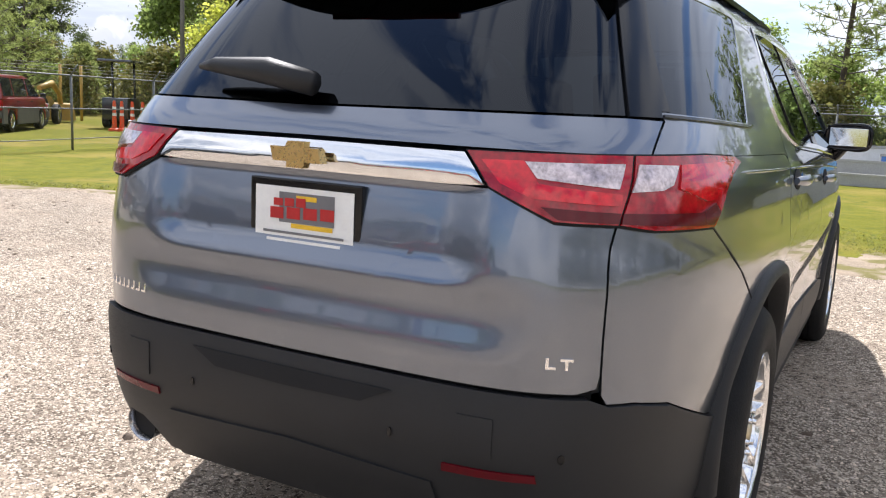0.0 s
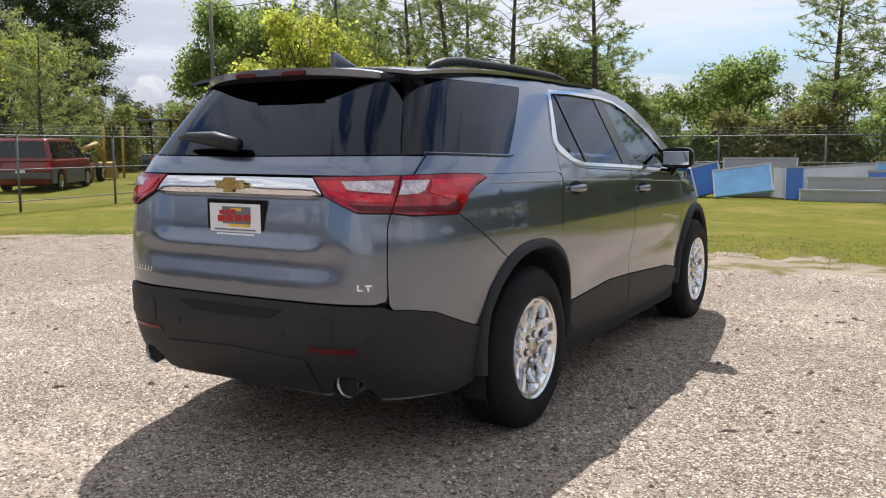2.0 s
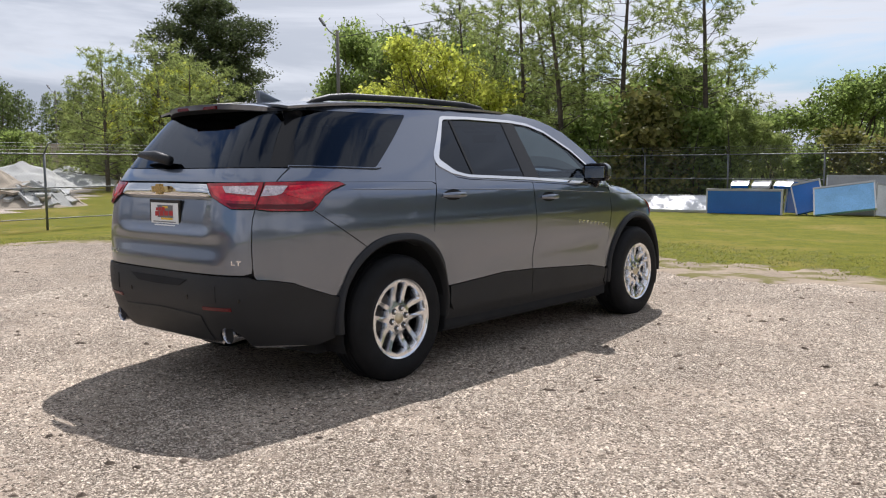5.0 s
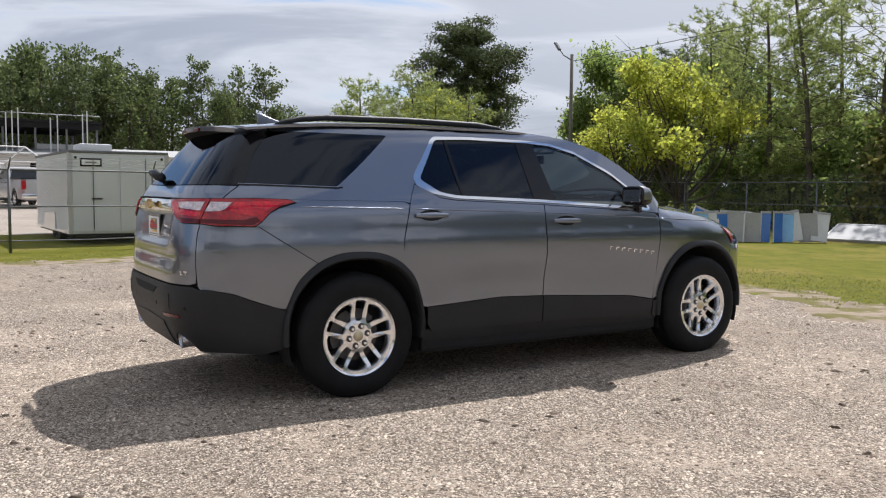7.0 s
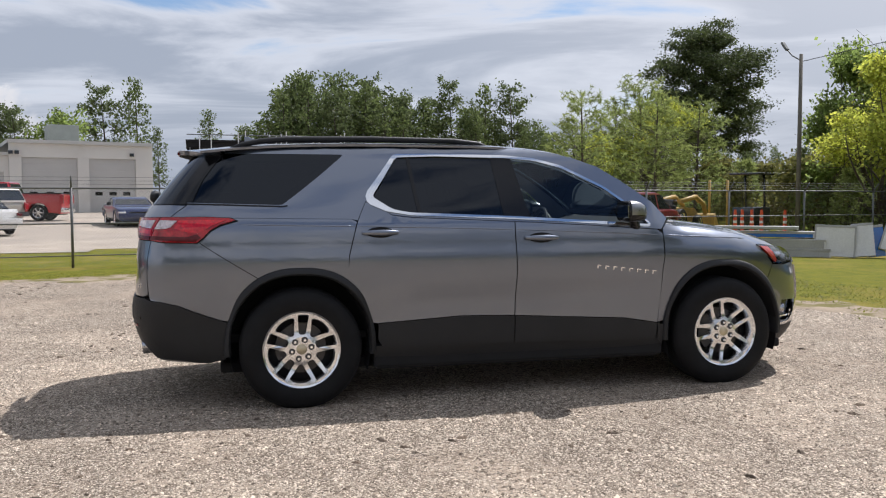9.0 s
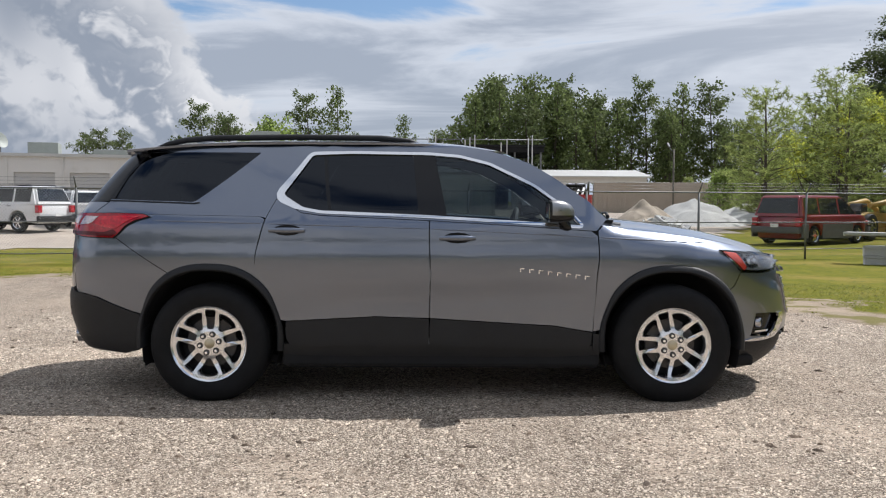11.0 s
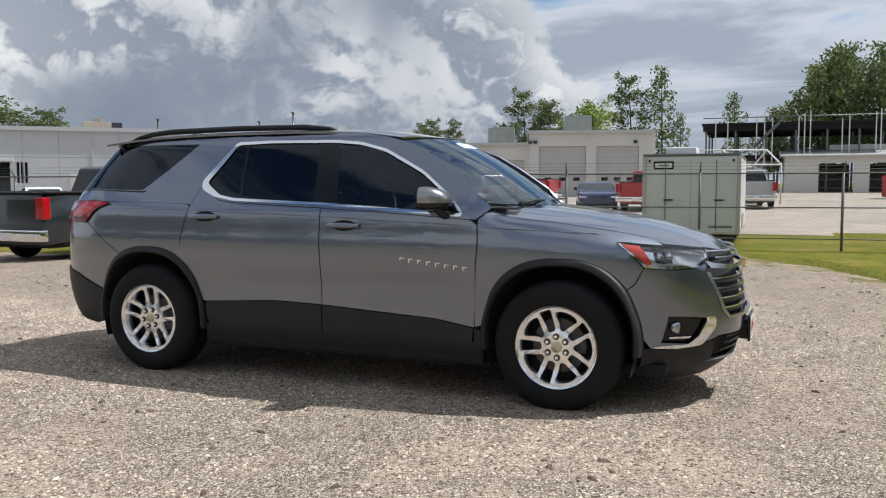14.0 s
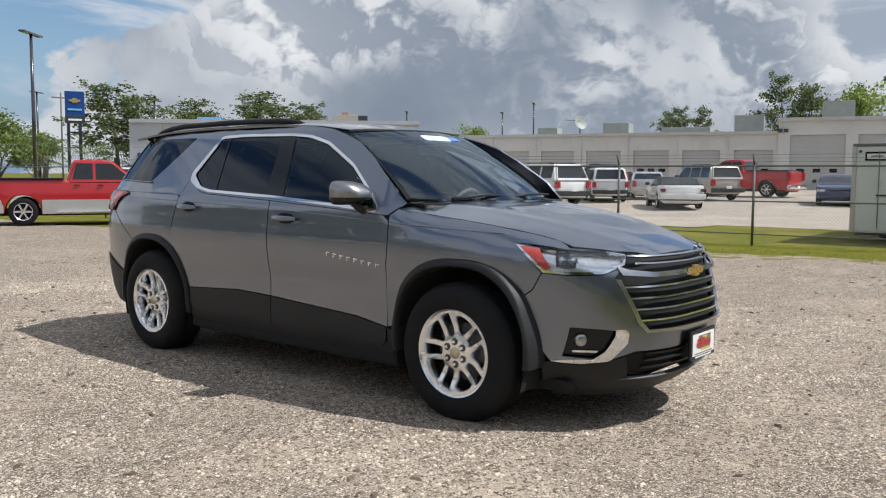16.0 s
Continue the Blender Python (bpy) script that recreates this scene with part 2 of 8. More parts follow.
M["cloth"] = pbr("charcoal_seat_cloth", (0.17, 0.175, 0.18), 0.85, 0, 0.2, 9, 300, bump=0.2, bscale=700)
M["dash"] = pbr("dark_dashboard", (0.085, 0.088, 0.092), 0.6, 0, 0.15, 6, 150, bump=0.1, bscale=500)
M["beige"] = pbr("light_headliner", (0.42, 0.40, 0.37), 0.9, 0, 0.08, 6, 200)
M["white"] = pbr("white_paint", (0.74, 0.74, 0.72), 0.45, 0, 0.08, 1.5, 40)
M["plate_white"] = pbr("white_plate", (0.78, 0.78, 0.76), 0.4, 0, 0.04, 20, 90)
M["plate_red"] = pbr("plate_red", (0.45, 0.02, 0.02), 0.4, 0, 0.1, 20, 90)
M["plate_grey"] = pbr("plate_grey", (0.16, 0.16, 0.17), 0.4, 0, 0.1, 20, 90)
M["plate_yellow"] = pbr("plate_yellow", (0.75, 0.47, 0.03), 0.4, 0, 0.1, 20, 90)
M["galv"] = pbr("galvanised_steel", (0.17, 0.175, 0.175), 0.55, 0.6, 0.2, 5, 60)
M["wire"] = pbr("chain_link_wire", (0.15, 0.155, 0.155), 0.55, 0.5, 0.2, 5, 60)
M["sticker"] = pbr("pale_blue_sticker", (0.62, 0.72, 0.86), 0.4, 0, 0.06, 30, 90)


# ---- geometry helpers ----
def part(name, bm, material, parent=None, label="", smooth=False, angle=None):
    """Links a bmesh as one mesh object, under a thing or a part."""
    me = bpy.data.meshes.new(name)
    bm.to_mesh(me)
    bm.free()
    if smooth:
        me.polygons.foreach_set("use_smooth", [True] * len(me.polygons))
        if angle:
            me.set_sharp_from_angle(angle=radians(angle))
    for k in material if isinstance(material, (list, tuple)) else (material,):
        me.materials.append(M[k] if isinstance(k, str) else k)
    ob = new(name, me)
    if parent is not None:
        ob.parent = parent
    if label:
        ob["label"] = label
    return ob


def thing(name, label, category, at=(0, 0, 0), rz=0.0, group="", kind="", scale=1.0):
    """An Empty at a thing's base, for its parts."""
    ob = new(name)
    ob.empty_display_size = 0.2
    ob.matrix_basis = pose(*at, 0, 0, rz) @ Matrix.Scale(scale, 4)
    return tagged(ob, label, category, group, kind)


def box_into(bm, x0, x1, y0, y1, z0, z1, bev=0.0, m=None, mat=0):
    made = bmesh.ops.create_cube(bm, size=1.0)["verts"]
    for v in made:
        v.co = Vector(((x0 + x1) / 2 + v.co.x * (x1 - x0), (y0 + y1) / 2 + v.co.y * (y1 - y0), (z0 + z1) / 2 + v.co.z * (z1 - z0)))
    faces = {f for v in made for f in v.link_faces}
    if bev:
        edges = list({e for v in made for e in v.link_edges})
        out = bmesh.ops.bevel(bm, geom=edges, offset=bev, segments=2, profile=0.6, affect="EDGES")
        faces = {f for f in faces if f.is_valid} | set(out["faces"])
        made = list({v for f in faces for v in f.verts})
    for f in faces:
        f.material_index = mat
    if m is not None:
        for v in made:
            v.co = m @ v.co
    return made


def box(x0, x1, y0, y1, z0, z1, bev=0.0, m=None):
    bm = bmesh.new()
    box_into(bm, x0, x1, y0, y1, z0, z1, bev, m)
    return bm


def tube_into(bm, points, radius, sides=8, cap=True, mat=0):
    """A tube along points; radius a number or one for each point."""
    pts = [Vector(p) for p in points]
    rings = []
    for k, p in enumerate(pts):
        way = (pts[min(k + 1, len(pts) - 1)] - pts[max(k - 1, 0)]).normalized()
        ref = Vector((0, 0, 1)) if abs(way.z) < 0.9 else Vector((1, 0, 0))
        a = way.cross(ref).normalized()
        b = way.cross(a)
        r = radius[k] if isinstance(radius, (list, tuple)) else radius
        rings.append([bm.verts.new(p + (a * math.cos(2 * math.pi * s / sides) + b * math.sin(2 * math.pi * s / sides)) * r) for s in range(sides)])
    for r0, r1 in zip(rings, rings[1:]):
        for s in range(sides):
            f = bm.faces.new((r0[s], r1[s], r1[(s + 1) % sides], r0[(s + 1) % sides]))
            f.material_index, f.smooth = mat, sides > 4
    if cap and len(rings) > 1:
        bm.faces.new(rings[0]).material_index = mat
        bm.faces.new(rings[-1][::-1]).material_index = mat
    return rings


def tube(points, radius, sides=8, cap=True):
    bm = bmesh.new()
    tube_into(bm, points, radius, sides, cap)
    return bm


def lathe(profile, steps=48, axis="x"):
    """Turns a profile of (radius, height) round an axis."""
    bm = bmesh.new()
    rings = []
    for r, h in profile:
        ring = []
        for k in range(steps):
            a = 2 * math.pi * k / steps
            c, s = r * math.cos(a), r * math.sin(a)
            ring.append(bm.verts.new((h, c, s) if axis == "x" else (c, s, h)))
        rings.append(ring)
    for r0, r1 in zip(rings, rings[1:]):
        for k in range(steps):
            bm.faces.new((r0[k], r0[(k + 1) % steps], r1[(k + 1) % steps], r1[k]))
    bmesh.ops.recalc_face_normals(bm, faces=bm.faces)
    return bm


def prism(outline, x0, x1, bev=0.0):
    """A side outline of (y, z) pushed from x0 to x1."""
    bm = bmesh.new()
    a = [bm.verts.new((x0, y, z)) for y, z in outline]
    b = [bm.verts.new((x1, y, z)) for y, z in outline]
    bm.faces.new(a)
    bm.faces.new(b[::-1])
    for k in range(len(a)):
        j = (k + 1) % len(a)
        bm.faces.new((a[k], b[k], b[j], a[j]))
    bmesh.ops.recalc_face_normals(bm, faces=bm.faces)
    if bev:
        edges = [e for e in bm.edges if abs(e.verts[0].co.x - e.verts[1].co.x) < 1e-6]
        bmesh.ops.bevel(bm, geom=edges, offset=bev, segments=3, profile=0.6, affect="EDGES", clamp_overlap=True)
    return bm


def spline(xs, ys):
    """A smooth curve through the given heights (monotone where they are)."""
    xs, ys = np.asarray(xs, float), np.asarray(ys, float)
    h = np.diff(xs)
    d = np.diff(ys) / h
    t = np.zeros(len(xs))
    t[1:-1] = [0 if a * b <= 0 else 2 * a * b / (a + b) for a, b in zip(d, d[1:])]
    t[0], t[-1] = d[0], d[-1]

    def at(v):
        v = min(max(v, xs[0]), xs[-1])
        k = min(int(np.searchsorted(xs, v, "right")) - 1, len(h) - 1)
        s = (v - xs[k]) / h[k]
        return float(ys[k] * (1 + 2 * s) * (1 - s) ** 2 + t[k] * h[k] * s * (1 - s) ** 2 + ys[k + 1] * s * s * (3 - 2 * s) + t[k + 1] * h[k] * s * s * (s - 1))

    return at


def step(v, a, b):
    s = min(max((v - a) / (b - a), 0.0), 1.0)
    return s * s * (3 - 2 * s)


# ---- ground ----
def gz(x, y):
    """The lie of the land: level lot, a shallow dip at the fences, a slow rise behind."""
    r = math.hypot(x, y)
    west = max(0.0, -x)
    return -0.12 * step(r, 9, 15) + (0.018 * min(max(0.0, west - 20), 23) + 0.0115 * max(0.0, west - 43)) * step(-x, 18, 36) * (1 - 0.75 * step(r, 120, 400))


def noise_mix(m, a, b, scale, lo, hi, detail=6):
    """Puts a noise-mixed pair of colours behind a material's base colour."""
    nt = m.node_tree
    n, r = nt.nodes.new("ShaderNodeTexNoise"), nt.nodes.new("ShaderNodeMapRange")
    nt.links.new(nt.nodes["Texture Coordinate"].outputs["Object"], n.inputs["Vector"])
    n.inputs["Scale"].default_value, n.inputs["Detail"].default_value = scale, detail
    nt.links.new(n.outputs["Fac"], r.inputs[0])
    r.interpolation_type = "SMOOTHSTEP"
    r.inputs[1].default_value, r.inputs[2].default_value = lo, hi
    mix = nt.nodes.new("ShaderNodeMix")
    mix.data_type = "RGBA"
    nt.links.new(r.outputs[0], mix.inputs[0])
    base = nt.nodes["Principled BSDF"].inputs["Base Color"]
    old = base.links[0].from_socket
    if b is None:
        nt.links.new(old, mix.inputs[6])
        mix.inputs[7].default_value = (*a, 1)
    nt.links.new(mix.outputs[2], base)
    return m


M["lawn"] = noise_mix(noise_mix(pbr("mown_grass", (0.170, 0.164, 0.019), 0.9, 0, 0.35, 2.5, 30, bump=0.7, bscale=38, spec=0.08, col2=(0.102, 0.110, 0.012)),
                                (0.220, 0.178, 0.042), None, 0.45, 0.46, 0.70), (0.082, 0.105, 0.020), None, 5.2, 0.54, 0.72)


def gravel_material():
    """Crushed stone: every cell a stone of its own tone, two sizes, with dusty and bare patches."""
    m = bpy.data.materials.new("pale_gravel")
    m.use_nodes = True
    nt = m.node_tree
    N, Lk = nt.nodes.new, nt.links.new
    b = nt.nodes["Principled BSDF"]
    b.inputs["Roughness"].default_value, b.inputs["Specular IOR Level"].default_value = 0.93, 0.10
    tex = N("ShaderNodeTexCoord").outputs["Object"]

    def cells(scale):
        v = N("ShaderNodeTexVoronoi")
        Lk(tex, v.inputs["Vector"])
        v.inputs["Scale"].default_value = scale
        sep = N("ShaderNodeSeparateColor")
        Lk(v.outputs["Color"], sep.inputs[0])
        return v.outputs["Distance"], sep.outputs[0]

    def fbm(scale, lo, hi, detail=6):
        n, r = N("ShaderNodeTexNoise"), N("ShaderNodeMapRange")
        Lk(tex, n.inputs["Vector"])
        n.inputs["Scale"].default_value, n.inputs["Detail"].default_value, n.inputs["Roughness"].default_value = scale, detail, 0.65
        Lk(n.outputs["Fac"], r.inputs[0])
        r.interpolation_type = "SMOOTHSTEP"
        r.inputs[1].default_value, r.inputs[2].default_value = lo, hi
        return r.outputs[0]

    def tones(v, *stops):
        r = N("ShaderNodeValToRGB")
        Lk(v, r.inputs[0])
        e = r.color_ramp.elements
        e[0].position, e[0].color = stops[0][0], (*stops[0][1], 1)
        e[1].position, e[1].color = stops[-1][0], (*stops[-1][1], 1)
        for p, c in stops[1:-1]:
            e.new(p).color = (*c, 1)
        return r.outputs[0]

    def mix(f, x, y, mode="MIX"):
        n = N("ShaderNodeMix")
        n.data_type, n.blend_type = "RGBA", mode
        if isinstance(f, float):
            n.inputs[0].default_value = f
        else:
            Lk(f, n.inputs[0])
        for k, v in ((6, x), (7, y)):
            if isinstance(v, tuple):
                n.inputs[k].default_value = (*v, 1)
            else:
                Lk(v, n.inputs[k])
        return n.outputs[2]

    def lanes(scale, lo, hi):
        """Long streaks along the way the wheels go."""
        mp, n, r = N("ShaderNodeMapping"), N("ShaderNodeTexNoise"), N("ShaderNodeMapRange")
        Lk(tex, mp.inputs[0])
        mp.inputs["Rotation"].default_value, mp.inputs["Scale"].default_value = (0, 0, radians(-68)), (0.22, 1.5, 1.0)
        Lk(mp.outputs[0], n.inputs["Vector"])
        n.inputs["Scale"].default_value, n.inputs["Detail"].default_value, n.inputs["Roughness"].default_value = scale, 5, 0.6
        Lk(n.outputs["Fac"], r.inputs[0])
        r.interpolation_type = "SMOOTHSTEP"
        r.inputs[1].default_value, r.inputs[2].default_value = lo, hi
        return r.outputs[0]

    def band(v, lo, hi):
        r = N("ShaderNodeMapRange")
        Lk(v, r.inputs[0])
        r.interpolation_type = "SMOOTHSTEP"
        r.inputs[1].default_value, r.inputs[2].default_value = lo, hi
        return r.outputs[0]

    def calc(op, a, b):
        n = N("ShaderNodeMath")
        n.operation = op
        for k, v in enumerate((a, b)):
            if isinstance(v, float):
                n.inputs[k].default_value = v
            else:
                Lk(v, n.inputs[k])
        return n.outputs[0]

    patch = calc("MAXIMUM", fbm(0.75, 0.40, 0.60, 9), calc("MULTIPLY", lanes(1.2, 0.48, 0.62), 0.9))      # where stones lie thick

    def stones(scale, base, share, size):
        """Which places are stone, and the stone's own tone: only some cells hold one."""
        d, c = cells(scale)
        there = band(calc("ADD", calc("ADD", c, base), calc("MULTIPLY", patch, share)), 0.82, 0.88)
        return calc("MULTIPLY", there, band(d, size, size * 0.72)), c

    dirt = mix(fbm(1.3, 0.35, 0.65, 8), (0.49, 0.394, 0.303), (0.31, 0.247, 0.188))
    dirt = mix(fbm(60.0, 0.40, 0.66, 4), dirt, (0.44, 0.365, 0.288))
    dirt = mix(fbm(38.0, 0.50, 0.60, 4), dirt, (0.085, 0.066, 0.050))
    dirt = mix(calc("MULTIPLY", fbm(0.8, 0.52, 0.64, 6), 0.55), dirt, (0.165, 0.130, 0.100))
    dirt = mix(calc("MULTIPLY", fbm(4.5, 0.57, 0.66, 6), 0.70), dirt, (0.155, 0.118, 0.088))
    # gaps between thick stones darkened in the colour, as stone shadows are short
    dirt = mix(calc("MULTIPLY", patch, 0.80), dirt, mix(fbm(45.0, 0.40, 0.60, 4), (0.058, 0.045, 0.034), (0.185, 0.147, 0.112)))
    tone = ((0.0, (0.085, 0.067, 0.052)), (0.32, (0.33, 0.271, 0.211)), (0.62, (0.54, 0.453, 0.358)), (1.0, (0.80, 0.700, 0.575)))
    m1, _ = stones(60.0, 0.02, 0.60, 0.54)
    m2, _ = stones(104.0, 0.24, 0.60, 0.60)
    _, shade1 = cells(59.0)
    _, shade2 = cells(103.0)
    col = mix(m2, dirt, tones(shade2, *tone))
    col = mix(m1, col, tones(shade1, *tone))
    m3, _ = stones(24.0, 0.02, 0.05, 0.40)
    col = mix(calc("MULTIPLY", m3, 0.75), col, (0.13, 0.098, 0.074))
    Lk(col, b.inputs["Base Color"])
    h = calc("ADD", calc("ADD", m1, calc("MULTIPLY", m2, 0.5)), calc("MULTIPLY", fbm(70.0, 0.2, 0.8, 4), 0.5))
    bn = N("ShaderNodeBump")
    bn.inputs["Strength"].default_value, bn.inputs["Distance"].default_value = 0.8, 0.010
    Lk(h, bn.inputs["Height"])
    Lk(bn.outputs[0], b.inputs["Normal"])
    return m


M["gravel"] = gravel_material()
M["sand"] = noise_mix(pbr("packed_sand_lot", (0.37, 0.315, 0.255), 0.95, 0, 0.2, 0.6, 9, bump=0.5, bscale=12), (0.28, 0.245, 0.205), None, 0.12, 0.45, 0.7)


def sheet(name, xs, ys, lift, material, label, inside=None):
    """A sheet over the land; inside(x, y) says which cells to keep."""
    bm = bmesh.new()
    grid = {}
    for i, x in enumerate(xs):
        for j, y in enumerate(ys):
            grid[i, j] = bm.verts.new((x, y, gz(x, y) + (lift(x, y) if callable(lift) else lift)))
    for i in range(len(xs) - 1):
        for j in range(len(ys) - 1):
            if inside is None or inside((xs[i] + xs[i + 1]) / 2, (ys[j] + ys[j + 1]) / 2):
                bm.faces.new((grid[i, j], grid[i + 1, j], grid[i + 1, j + 1], grid[i, j + 1]))
    bmesh.ops.delete(bm, geom=[v for v in bm.verts if not v.link_faces], context="VERTS")
    ob = part(name, bm, material, smooth=True)
    return tagged(ob, label, name.split("_")[0], kind="structure")


far = [20, 26, 34, 44, 58, 78, 105, 145, 200, 300, 480, 800, 1400, 2600]
axis_x = [-v for v in far[::-1]] + [k * 1.0 for k in range(-19, 20)] + far
LOT_X = spline([-40, -26, -15, -10, -5.5, -2, 0.2, 1.6, 2.8, 3.6, 4.6], [-8.0, -8.0, -8.3, -8.9, -9.4, -10.2, -11.0, -11.0, -9.8, -8.2, -4.6])
# past x = 4.2 gravel is added out of view for the bumper's reflections
LOT_Y = spline([-11, -8.6, -6.5, -4.6, -2.5, 0, 3, 4.2, 6, 9, 14, 30], [1.8, 3.6, 4.4, 4.9, 5.45, 5.10, 4.90, 5.2, 7.6, 11.0, 13.0, 14.0])


def edge_noise(x, y):
    return 0.28 * noise.noise(Vector((x * 0.8, y * 0.8, 3))) + 0.13 * noise.noise(Vector((x * 3.1, y * 3.1, 7)))


def on_lot(x, y):
    """How far inside the gravel lot a place lies, in metres, roughly."""
    w = edge_noise(x, y)
    return min(x - LOT_X(y) + w, LOT_Y(x) - y + w)


# the grass sheet dips out of sight under the gravel
sheet("ground", axis_x, axis_x, lambda x, y: -0.25 * step(on_lot(x, y), 1.2, 2.2), "lawn", "yellow-green mown grass with dry patches beside the gravel lot")


def lot_top(x, y):
    """Lumps and shallow wheel ruts of the gravel."""
    k = step(on_lot(x, y), 0.2, 1.6)
    rut = math.sin(2.1 * math.hypot(x + 2.0, y - 6.5) + 0.8 * noise.noise(Vector((x * 0.3, y * 0.3, 5))))
    return 0.010 - 0.06 * (1 - step(on_lot(x, y), -0.12, 0.22)) + k * (0.010 * noise.noise(Vector((x * 0.9, y * 0.9, 1))) + 0.006 * noise.noise(Vector((x * 3.4, y * 3.4, 2))) + 0.003 * noise.noise(Vector((x * 9, y * 9, 4))) + 0.003 * rut)


def lot_sheet():
    xs = sorted(set([round(-12 + 0.16 * k, 3) for k in range(75)] + [round(0.1 * k, 3) for k in range(100)] + [10.4 + 2.5 * k for k in range(9)]))
    ys = sorted(set([round(-6 + 0.1 * k, 3) for k in range(123)] + [6.4 + 0.4 * k for k in range(22)] + [-6 - 0.5 * k for k in range(1, 30)] + [-21 - 3 * k for k in range(10)]))
    return sheet("gravel_lot", xs, ys, lot_top,
                 "gravel", "pale crushed gravel lot with wheel ruts and bare patches", lambda x, y: on_lot(x, y) > -0.35)


lot_sheet()
M["verge"] = noise_mix(pbr("sandy_verge", (0.30, 0.242, 0.180), 0.95, 0, 0.25, 1.6, 40, bump=0.6, bscale=30, spec=0.1), (0.160, 0.142, 0.055), None, 1.9, 0.46, 0.58)


def verge_mask(x, y):
    """1 in the middle of the sandy strip, 0 outside it, with a ragged outline."""
    d = on_lot(x, y) + 0.7 * noise.noise(Vector((x * 0.5, y * 0.5, 21))) + 0.5 * noise.noise(Vector((x * 1.7, y * 1.7, 22))) + 0.3 * noise.noise(Vector((x * 5.0, y * 5.0, 23)))
    return step(d, -0.95, -0.55) * (1 - step(d, 0.35, 0.85))


sheet("verge", [round(-11.5 + 0.10 * k, 3) for k in range(215)], [round(-12 + 0.10 * k, 3) for k in range(258)], lambda x, y: max(0.0, lot_top(x, y)) + 0.012 - 0.05 * (1 - verge_mask(x, y)), "verge",
      "bare sandy strip where the gravel thins out into grass", lambda x, y: verge_mask(x, y) > 0.02)
SAND_X = spline([-90, -30, -12, -4, 4, 9, 14, 22], [-13.5, -16.0, -19.2, -21.0, -22.0, -26.0, -33.0, -48.0])
sheet("sand_lot", [-15 - 1.6 * k for k in range(60)] [::-1], [-80 + 1.4 * k for k in range(80)], 0.02, "sand",
      "sunlit packed sand and gravel yard behind the fence", lambda x, y: x < SAND_X(y) + 1.2 * edge_noise(x * 0.5, y * 0.5))


def scatter_stones():
    """Loose stones in drifts on the lot, thickest round the car, as one joined mesh."""
    rnd = np.random.default_rng(5)
    n = 330000
    r = np.concatenate([6.3 * np.sqrt(rnd.random(n - 60000)), 10.5 * np.sqrt(rnd.random(60000))])
    a = rnd.random(n) * 2 * np.pi
    cx, cy = 1.6 + r * np.cos(a), -0.4 + 1.12 * r * np.sin(a)
    keep = np.zeros(n, bool)
    z = np.zeros(n)
    for k in range(n):
        x, y = cx[k], cy[k]
        if abs(x) < 0.6 and abs(y) < 2.2:
            continue
        drift = 1.4 * noise.noise(Vector((x * 0.75, y * 0.75, 8))) + 0.8 * noise.noise(Vector((x * 1.9, y * 1.9, 2)))
        if rnd.random() > 0.42 + 0.75 * drift or on_lot(x, y) < 0.1:
            continue
        keep[k] = True
        z[k] = gz(x, y) + lot_top(x, y)
    cx, cy, z = cx[keep], cy[keep], z[keep]
    n = len(cx)
    s = 0.0042 + 0.0070 * rnd.random(n) ** 2.0 + 0.007 * (rnd.random(n) > 0.992)
    t = rnd.random(n) * 6.283
    long, flat = 1 + 0.6 * rnd.random(n), 0.50 + 0.45 * rnd.random(n)
    rings = []
    for j in range(4):
        q = j * 1.5708 + 0.5 * (rnd.random(n) - 0.5)
        u, v = s * long * np.cos(q), s * np.sin(q)
        rings.append(np.stack([cx + u * np.cos(t) - v * np.sin(t), cy + u * np.sin(t) + v * np.cos(t), z - 0.002 + 0.3 * s * rnd.random(n)], 1))
    rings.append(np.stack([cx + s * 0.5 * (rnd.random(n) - 0.5), cy + s * 0.5 * (rnd.random(n) - 0.5), z + s * flat], 1))
    verts = np.stack(rings, 1).reshape(-1, 3)
    tri = np.array([(0, 1, 4), (1, 2, 4), (2, 3, 4), (3, 0, 4)])
    faces = (tri[None] + 5 * np.arange(n)[:, None, None]).reshape(-1, 3)
    me = bpy.data.meshes.new("stones")
    me.from_pydata(verts.tolist(), [], faces.tolist())
    me.polygons.foreach_set("use_smooth", [True] * len(me.polygons))
    me.materials.append(M["stone"])
    tagged(new("loose_stones", me), "small pale loose gravel stones scattered over the lot", "gravel", kind="stuff")


